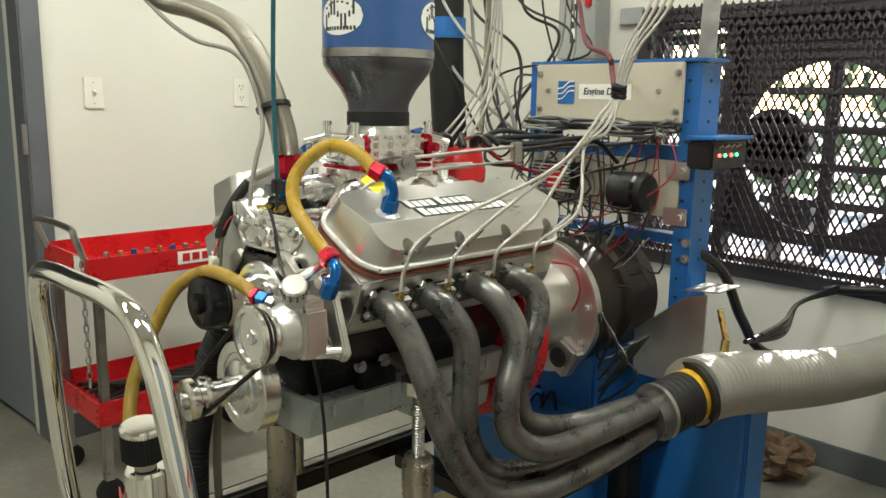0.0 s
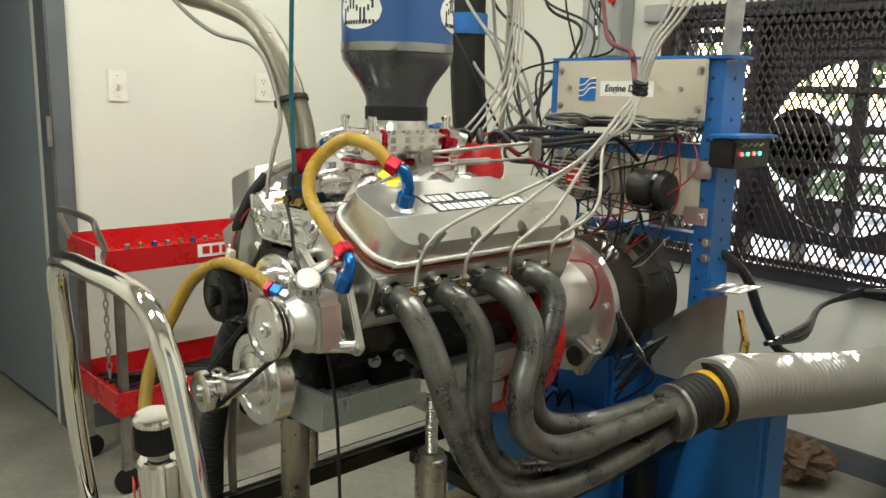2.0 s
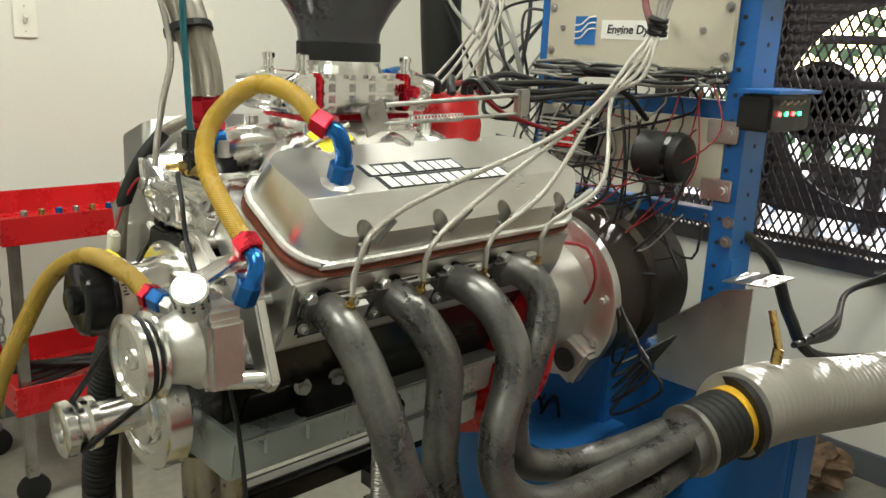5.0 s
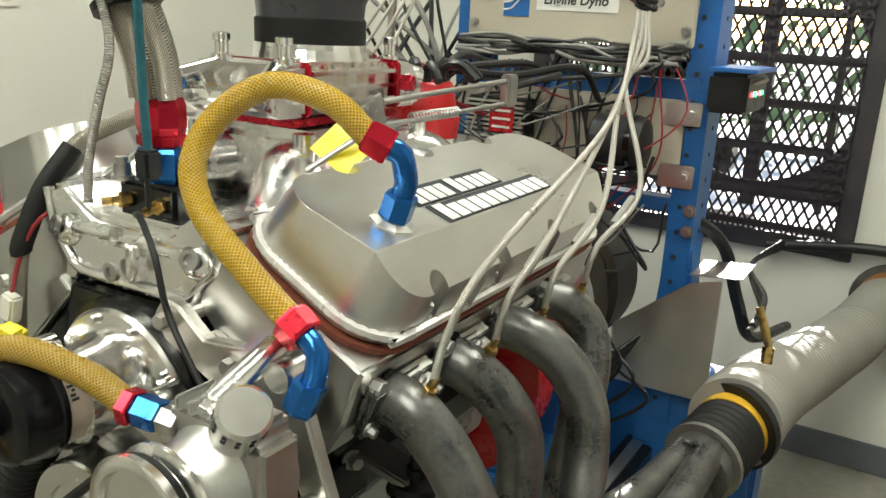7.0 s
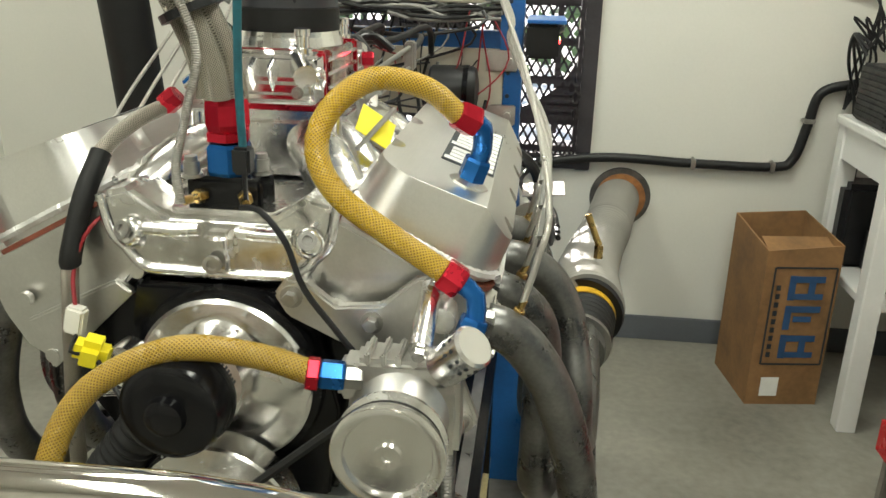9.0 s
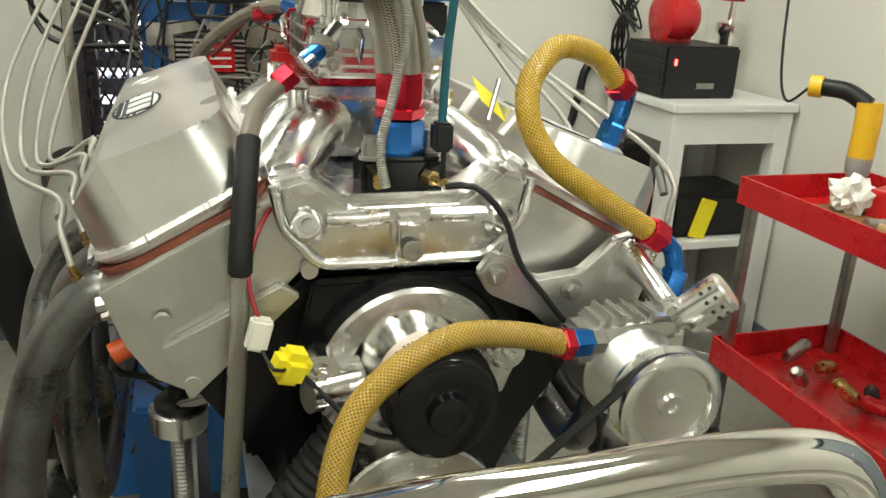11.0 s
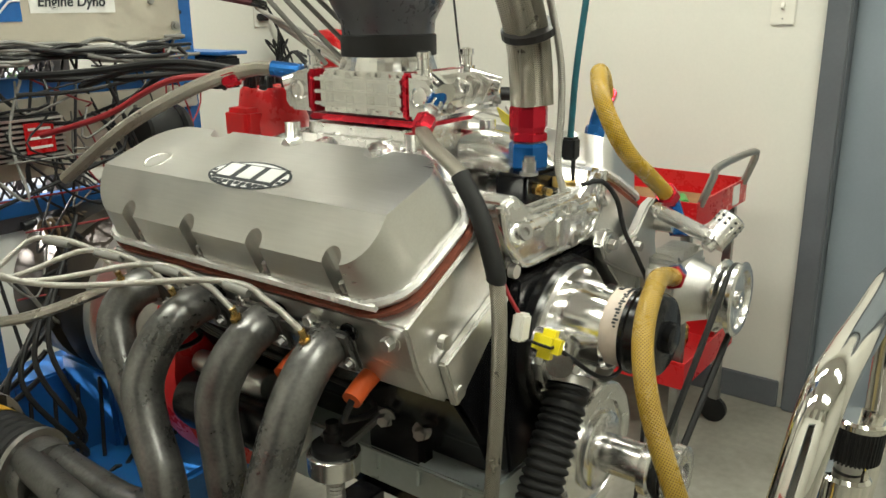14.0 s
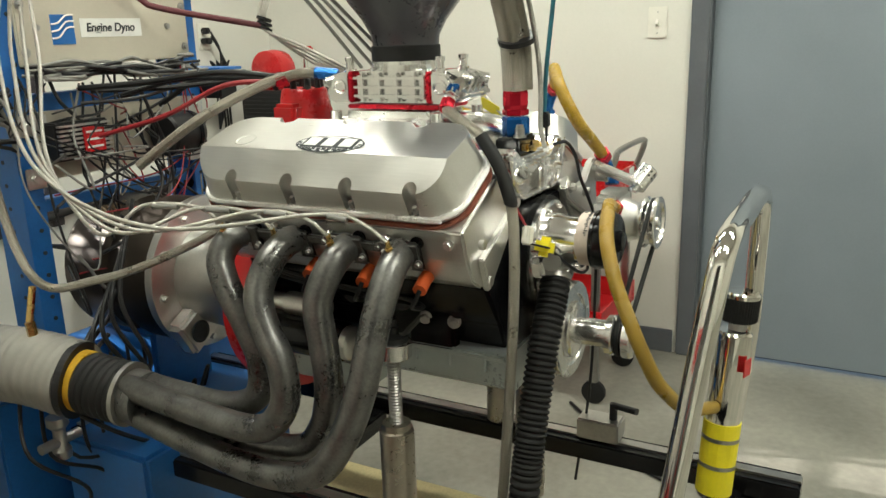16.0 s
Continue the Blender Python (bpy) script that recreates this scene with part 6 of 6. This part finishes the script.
solid("junction_box", box(B(), (-0.615, YE - 0.015, 1.727), (0.11, 0.03, 0.07), bevel=0.004), GREYBOX, "small grey junction plate on the wall", "electrical box")
# conduit along the end wall
cd = thing("wall_conduit", "black corrugated cable conduit clipped along the wall", "conduit", (0.9, YE, 0.72))
g = glide([(0.3, YE - 0.04, 0.70), (0.6, YE - 0.03, 0.735), (0.9, YE - 0.025, 0.727), (1.2, YE - 0.025, 0.727), (1.27, YE - 0.025, 0.76), (1.30, YE - 0.025, 0.88), (1.33, YE - 0.025, 1.0), (1.45, YE - 0.03, 1.04)], 0.006)
part("conduit", sweep(B(), g, [0.0165 + 0.0012 * (i % 2) for i in range(len(g))], 12), BLACKP, cd, smooth=True)
bm = B()
for x, z in ((0.92, 0.727), (1.2, 0.728)):
    box(bm, (x, YE - 0.026, z), (0.016, 0.046, 0.042), bevel=0.004)
box(bm, (1.3, YE - 0.026, 0.9), (0.042, 0.046, 0.016), bevel=0.004)
part("clip", bm, STEEL, cd, "steel clips")
for k in range(3):
    wire("outlet_cord", [V(0.42, 1.3 + 0.05 * k, 0.7), V(0.4, 1.6, 0.66 + 0.02 * k), V(0.3, 1.95, 0.68), V(0.35, YE - 0.05, 0.7 + 0.01 * k)], 0.008, wr.choice((BLACKP, REDWIRE)) if k else BLACKP, "cord running from the frame to the wall", group="outlet cords")

# ---- table with its load ----
tb = thing("white_table", "white painted wooden table with a lower shelf", "table", (1.6, 1.86, 0))
TX0, TX1, TY0, TY1 = 1.35, 1.86, 1.58, 2.06
part("tabletop", box(B(), ((TX0 + TX1) / 2, (TY0 + TY1) / 2, 0.935), (TX1 - TX0, TY1 - TY0, 0.03), bevel=0.004), TABLE, tb)
part("apron", box(B(), ((TX0 + TX1) / 2, TY0 + 0.026, 0.865), (TX1 - TX0 - 0.025, 0.02, 0.11)), TABLE, tb)
part("apron", box(B(), (TX0 + 0.026, (TY0 + TY1) / 2, 0.865), (0.02, TY1 - TY0 - 0.025, 0.11)), TABLE, tb)
part("shelf", box(B(), ((TX0 + TX1) / 2, (TY0 + TY1) / 2, 0.43), (TX1 - TX0 - 0.06, TY1 - TY0 - 0.06, 0.03), bevel=0.003), TABLE, tb)
for x in (TX0 + 0.04, TX1 - 0.04):
    for y in (TY0 + 0.04, TY1 - 0.04):
        part("leg", box(B(), (x, y, 0.46), (0.06, 0.06, 0.92), bevel=0.003), TABLE, tb)
ps = thing("power_inverter", "black power supply box on the white table", "power supply", (1.460, 1.820, 0.885))
bm = box(B(), (1.470, 1.840, 0.975), (0.30, 0.28, 0.18), bevel=0.008)
part("case", bm, BLACKP, ps)
for k in range(9):
    part("vent_bar", box(B(), (1.318, 1.840, 0.9 + k * 0.017), (0.006, 0.24, 0.006)), BLACKP, ps)
part("mark", box(B(), (1.490, 1.699, 0.93), (0.07, 0.002, 0.02)), GREYCABLE, ps, "grey maker's bar")
part("lamp", box(B(), (1.360, 1.699, 1.01), (0.01, 0.003, 0.02)), LEDR, ps, "red light")
rf = thing("blower", "red round blower standing on the power supply", "blower", (1.440, 1.870, 1.065))
bm = lathe(B(), (1.380, 1.880, 1.15), (1, 0, 0), [(0, 0.06), (0.01, 0.085), (0.06, 0.09), (0.11, 0.085), (0.13, 0.07), (0.13, 0.05), (0.1, 0.045)], 36)
box(bm, (1.440, 1.880, 1.09), (0.12, 0.1, 0.05), bevel=0.008)
part("housing", bm, RED, rf, smooth=True)
for k in range(3):
    wire("blower_lead", [V(1.340, 1.870, 1.2 - 0.02 * k), V(1.310, 1.920, 1.22), V(1.36 + 0.02 * k, 2.07, 1.12), V(1.43 + 0.018 * k, 2.14, 0.96), V(1.42 + 0.03 * k, 2.15, 0.8), V(1.42 + 0.025 * k, 2.15, 0.45)], 0.0055, BLACKP, "black lead hanging down behind the table", group="blower leads")
for x, z, tilt in ((1.437, 0.79, 12), (1.486, 0.80, -20), (1.437, 0.655, 30), (1.462, 0.54, 8)):
    rc = thing("red_connector", "red plastic plug on a hanging black lead", "connector", (x, 2.135, z), "red connectors")
    part("plug", box(B(), (x, 2.135, z), (0.02, 0.018, 0.045), rot(0, tilt, 0), 0.004), RED, rc)
    part("tip", box(B(), (x, 2.135, z + 0.03), (0.012, 0.012, 0.02), rot(0, tilt, 0), 0.003), RED, rc)
wt = thing("valve_handle", "red handled valve on a chrome pipe behind the blower", "valve", (1.66, 1.9, 0.885))
part("pipe", lathe(B(), (1.7, 1.9, 0.885), (0, 0, 1), [(0, 0.035), (0.2, 0.035), (0.22, 0.05), (0.25, 0.05), (0.26, 0.015), (0.33, 0.012)], 24), CHROME, wt, smooth=True)
part("handle", box(B(), (1.7, 1.9, 1.23), (0.09, 0.05, 0.035), bevel=0.008), RED, wt, "red handle")
bm.free()
sl = thing("black_tool_case", "black case with yellow trim on the lower shelf", "case", (1.6, 1.75, 0.415))
part("case", box(B(), (1.6, 1.78, 0.50), (0.36, 0.26, 0.17), bevel=0.02), BLACKP, sl)
part("trim", box(B(), (1.55, 1.645, 0.49), (0.07, 0.01, 0.15), rot(0, 15, 0), 0.003), YTAPE, sl, "yellow trim")
bn = solid("black_bin", box(B(), (1.42, 2.0, 0.56), (0.14, 0.14, 0.29), bevel=0.02), BLACKP, "black plastic bin on the lower shelf", "bin")
for ob in (ps, rf, wt):
    ob.location += V(0.05, 0.0, 0.065)
for ob in (sl, bn):
    ob.location += V(0.03, 0.0, 0.03)
kg = thing("steel_keg", "dented ribbed steel can on the floor", "can", (1.585, 1.51, 0))
part("body", lathe(B(), (1.585, 1.51, 0), (0, 0, 1), [(0, 0.1), (0.01, 0.112), (0.08, 0.112), (0.09, 0.106), (0.1, 0.112), (0.17, 0.112), (0.18, 0.106), (0.19, 0.112), (0.25, 0.112), (0.262, 0.104), (0.262, 0.098), (0.25, 0.095)], 40), STEEL, kg, smooth=True)
# cardboard box
bx = thing("cardboard_box", "tall worn cardboard box with blue print, its top torn open", "box", (1.205, 1.897, 0))
R = rot(0, 0, 8)
cx, cy, bw, bd, bh = 1.205, 1.897, 0.245, 0.3, 0.605
bm = B()
c = V(cx, cy, 0)
tops = (bh - 0.05, bh - 0.03, bh, bh - 0.012)
rows = []
for o, zz in ((0, (0.0,) * 4), (0, tops), (0.006, tops), (0.006, (0.006,) * 4)):
    rows.append([bm.verts.new(c + R @ V(sx * (bw / 2 - o), sy * (bd / 2 - o), z)) for (sx, sy), z in zip(((-1, -1), (1, -1), (1, 1), (-1, 1)), zz)])
for a, b in zip(rows, rows[1:]):
    for q in range(4):
        bm.faces.new((a[q], a[(q + 1) % 4], b[(q + 1) % 4], b[q]))
bm.faces.new(rows[0][::-1])
bm.faces.new(rows[3])
part("carton", bm, CARD, bx)
bm = B()
box(bm, c + R @ V(0.0, -bd / 2 + 0.05, bh - 0.05), (bw * 0.9, 0.1, 0.005), R @ rot(20, 0, 0))
part("flap", bm, CARD, bx, "torn top flap")
bm, bk, bl2 = B(), B(), B()
fp = lambda u, z, o=0.0045: c + R @ V(u, -bd / 2 - o, z)
for k in range(3):
    z = 0.43 - k * 0.105
    u0 = 0.022
    box(bm, fp(u0 - 0.05, z), (0.012 * 0 + 0.022, 0.002, 0.085), R)
    box(bm, fp(u0 + 0.0, z + 0.03), (0.11, 0.002, 0.022), R)
    box(bm, fp(u0 + 0.0, z - 0.03 if k != 1 else z - 0.005), (0.11 if k != 1 else 0.06, 0.002, 0.02), R)
    if k != 1:
        box(bm, fp(u0 + 0.015, z, 0.0047), (0.022, 0.002, 0.06), R)
for z in (0.155, 0.5):
    box(bk, fp(0.01, z), (0.2, 0.0015, 0.006), R)
for u in (-0.092, 0.11):
    box(bk, fp(u, 0.3275), (0.006, 0.0015, 0.345), R)
for k in range(9):
    box(bk, fp(-0.072, 0.19 + k * 0.03), (0.014, 0.0015, 0.018), R)
box(bl2, fp(-0.05, 0.07), (0.06, 0.0015, 0.07), R)
part("print_mark", bm, BLUEINK, bx, "blocky blue printed shapes")
part("print_border", bk, INK, bx, "dark printed border and bars")
part("paper_label", bl2, PAPER, bx, "pale paper label")


# ---- service carts ----
def cart(x0, x1, y0, y1, label, handle_front):
    c = thing("service_cart", label, "tool cart", ((x0 + x1) / 2, (y0 + y1) / 2, 0), "service carts")
    mx = (x0 + x1) / 2
    for z, h in ((0.78, 0.072), (0.29, 0.08)):
        bm = B()
        rows = []
        for o, zz in ((0.003, z - 0.003), (0.003, z + h), (-0.003, z + h), (-0.003, z + 0.003)):
            rows.append([bm.verts.new((px, py, zz)) for px, py in ((x0 - o, y0 - o), (x1 + o, y0 - o), (x1 + o, y1 + o), (x0 - o, y1 + o))])
        for a, b in zip(rows, rows[1:]):
            for q in range(4):
                bm.faces.new((a[q], a[(q + 1) % 4], b[(q + 1) % 4], b[q]))
        bm.faces.new(rows[0][::-1])
        bm.faces.new(rows[3])
        part("tray", bm, RED, c, "red enamelled tray")
    for sx in (x0 + 0.025, x1 - 0.025):
        for sy in (y0 + 0.03, y1 - 0.03):
            bm = box(B(), (sx, sy, 0.46), (0.028, 0.028, 0.72), bevel=0.003)
            part("post", bm, STEEL, c, "dark steel post")
            cs = part("caster", box(B(), (sx, sy, 0.105), (0.03, 0.035, 0.04), bevel=0.004), STEEL, c, "steel caster fork")
            part("wheel", lathe(B(), (sx - 0.013, sy, 0.045), (1, 0, 0), [(0, 0.035), (0.004, 0.045), (0.022, 0.045), (0.026, 0.035)], 24), MATTE, cs, "black wheel", True)
    yh = y0 - 0.03 if handle_front else y1 + 0.03
    yb = y0 if handle_front else y1
    bm = tube(B(), [(x0 + 0.03, yb, 0.84), (x0 + 0.03, yh, 0.925), (x0 + 0.05, yh, 0.945), (mx, yh, 0.95), (x1 - 0.05, yh, 0.945), (x1 - 0.03, yh, 0.925), (x1 - 0.03, yb, 0.84)], 0.011, 14)
    part("handle", bm, STEEL, c, "bent steel handle", True)
    return c


c1 = cart(-1.57, -1.16, 0.06, 0.78, "red two-tray service cart with small parts along its edge", True)
bm = B()
box(bm, (-1.156, 0.42, 0.82), (0.002, 0.13, 0.045), rot(0, 0, 0))
part("decal", bm, PAPER, c1, "white slanted decal")
bm = B()
for k in range(3):
    box(bm, (-1.1545, 0.385 + k * 0.036, 0.821), (0.002, 0.026, 0.026))
part("decal_mark", bm, RED, c1, "red marks of the decal")
part("paper_tag", box(B(), (-1.25, 0.056, 0.82), (0.06, 0.002, 0.06)), PAPER, c1, "small white tag")
bm = B()
for k in range(9):
    y = 0.12 + k * 0.045
    o = thing("socket_bit", "small socket standing on the cart's rim", "socket", (-1.17, y, 0.855), "socket bits")
    part("bit", lathe(B(), (-1.17, y, 0.852), (0, 0, 1), [(0, 0.009), (0.014, 0.009), (0.016, 0.006)], 12), (STEEL, BRASS, BLUEAN)[k % 3], o)
bm.free()
chn = thing("cart_chain", "dark chain hanging on the cart's post", "chain", (-1.12, 0.06, 0.85))
for k in range(16):
    z = 0.84 - k * 0.026
    cc = V(-1.15, 0.035, z)
    ring = [cc + V(0.007 * math.cos(a * math.tau / 10) * (k % 2), 0.007 * math.cos(a * math.tau / 10) * (1 - k % 2), 0.016 * math.sin(a * math.tau / 10)) for a in range(11)]
    part("link", sweep(B(), ring, 0.0028, 5, False), STEEL, chn)
for k in range(6):
    wire("tray_cable", [V(-1.5 + 0.05 * k, 0.12, 0.33), V(-1.3, 0.2 + 0.05 * k, 0.37), V(-1.2, 0.45, 0.36 + 0.01 * k), V(-1.35, 0.7, 0.33)], 0.009, BLACKP, "black cable lying in the cart's lower tray", group="tray cables")
solid("black_bag", box(B(), (-1.32, 0.62, 0.38), (0.25, 0.2, 0.15), bevel=0.05, seg=3), MATTE, "black cloth bag in the lower tray", "bag")
c2 = cart(1.23, 1.66, 0.25, 1.03, "red two-tray service cart loaded with tools", True)
part("paper_tag", box(B(), (1.56, 0.246, 0.815), (0.06, 0.002, 0.06)), PAPER, c2, "small white tag")
part("logo_bar", box(B(), (1.226, 0.46, 0.815), (0.002, 0.1, 0.022)), INK, c2, "black bar")
part("liner", box(B(), (1.43, 0.62, 0.79), (0.34, 0.62, 0.008), rot(0, 0, 3)), CARD, c2, "cardboard liner")
hm = thing("hammer", "wooden-handled hammer lying on the cart", "hammer", (1.380, 0.500, 0.88))
part("handle", tube(B(), [(1.350, 0.400, 0.89), (1.390, 0.550, 0.89), (1.410, 0.720, 0.89)], 0.012, 12), WOOD, hm, smooth=True)
part("head", rod(B(), (1.380, 0.730, 0.892), (1.460, 0.720, 0.892), 0.016, 14), STEEL, hm)
sd = thing("screwdriver", "screwdriver with a green handle on the cart", "screwdriver", (1.430, 0.400, 0.88))
part("handle", tube(B(), [(1.410, 0.360, 0.892), (1.490, 0.400, 0.892)], 0.014, 10), mat("green_plastic", (0.05, 0.3, 0.06), 0.4), sd, smooth=True)
part("shaft", rod(B(), (1.490, 0.400, 0.89), (1.580, 0.450, 0.886), 0.004, 8), STEEL, sd)
dr2 = thing("power_drill", "yellow and black corded drill standing nose down on the cart", "drill", (1.550, 0.960, 0.88))
bm = B()
tube(bm, [(1.550, 0.960, 1.0), (1.550, 0.960, 1.09), (1.550, 0.965, 1.15)], 0.034, 16)
part("body", bm, DRILLY, dr2, "yellow body", True)
part("handle", tube(B(), [(1.550, 0.970, 1.14), (1.520, 1.020, 1.17), (1.480, 1.070, 1.175)], 0.024, 14), BLACKP, dr2, "black grip", True)
part("handle_end", tube(B(), [(1.480, 1.070, 1.175), (1.460, 1.095, 1.175)], 0.03, 14), DRILLY, dr2, "yellow handle end", True)
part("gearbox", lathe(B(), (1.550, 0.960, 0.88), (0, 0, 1), [(0, 0.012), (0.03, 0.022), (0.07, 0.024), (0.08, 0.032), (0.125, 0.034)], 24), GREYBOX, dr2, smooth=True)
part("cord", tube(B(), [(1.460, 1.095, 1.17), (1.430, 1.150, 1.13), (1.430, 1.200, 1.3), (1.490, 1.300, 1.8), (1.530, 1.350, 2.3)], 0.004, 8), BLACKP, dr2, smooth=True)
rg = thing("cloth_rag", "crumpled pale rag by the drill", "rag", (1.460, 0.900, 0.88))
bm = bmesh.ops.create_icosphere(b_ := B(), subdivisions=3, radius=0.05) and b_
for v in bm.verts:
    v.co = V(1.470, 0.880, 0.92) + v.co * (1 + 0.6 * noise.noise(v.co * 60))
part("rag", bm, PAPER, rg)
rc = solid("red_carton", box(B(), (1.550, 0.820, 0.91), (0.1, 0.09, 0.075), rot(0, 0, 20), 0.003), RED, "small red carton on the cart", "carton")
for ob in (hm, sd, dr2, rg, rc):
    ob.location += V(-0.025, -0.02, -0.084)
for k in range(10):
    o = thing("loose_part", "loose tool or fitting lying in the lower tray", "tool", (1.38, 0.4 + 0.06 * k, 0.31), "loose parts")
    part("body", lathe(B(), (1.33 + wr.uniform(0, 0.3), 0.34 + 0.065 * k, 0.325), (wr.uniform(-1, 1), wr.uniform(-1, 1), 0.2), [(0, 0.012), (0.03, 0.02), (0.08, 0.018), (0.09, 0.01)], 14), wr.choice((STEEL, BLACKP, RED, BRASS)), o)
wire("extension_lead", [V(1.2, 0.35, 0.01), V(1.05, 0.2, 0.008), V(0.9, 0.12, 0.008), V(0.8, -0.1, 0.008), V(0.6, -0.2, 0.008), V(0.3, -0.25, 0.01)], 0.006, BLACKP, "black cord lying on the concrete floor")

# dirty mop head and floor clutter by the end wall
mp2 = thing("floor_rag", "crumpled brown dirty rag on the floor by the wall", "rag", (0.25, 2.0, 0))
bm = B()
bmesh.ops.create_icosphere(bm, subdivisions=4, radius=0.1)
for v in bm.verts:
    k = 1 + 0.5 * noise.noise(v.co * 22) + 0.25 * noise.noise(v.co * 60)
    v.co = V(0.24, 2.0, 0.075) + V(v.co.x * k * 1.2, v.co.y * k, max(-0.075, v.co.z * k * 0.8))
part("cloth", bm, mat("brown_rag", (0.16, 0.10, 0.06), 0.9, 0, 0.5, 30), mp2)
gr = thing("gray_floor_cable", "thick black cable lying behind the frame", "cable", (0.1, 1.9, 0.02))
part("strand", tube(B(), [(0.45, 1.3, 0.02), (0.3, 1.6, 0.02), (0.1, 1.9, 0.02), (-0.4, 2.0, 0.02)], 0.012, 10), BLACKP, gr, smooth=True)
for k in range(9):
    x = -0.45 + 0.05 * k
    wire("lower_cable", [V(x, 1.06, 0.62), V(x - 0.05, 0.98, 0.5 - 0.02 * k), V(x + 0.06, 0.95, 0.36 + 0.02 * k), V(x + 0.02, 1.05, 0.2)], 0.0045, BLACKP, "black cable looping over the blue base", group="lower cables")
vl = thing("water_valve", "small steel valve on the blue base", "valve", (-0.42, 0.98, 0.5))
bm = lathe(B(), (-0.42, 0.985, 0.46), (0, 0, 1), [(0, 0.02), (0.02, 0.022), (0.03, 0.014), (0.07, 0.014), (0.08, 0.024), (0.1, 0.024)], 14)
rod(bm, (-0.47, 0.985, 0.5), (-0.37, 0.985, 0.5), 0.012, 12)
part("body", bm, STEEL, vl, smooth=True)
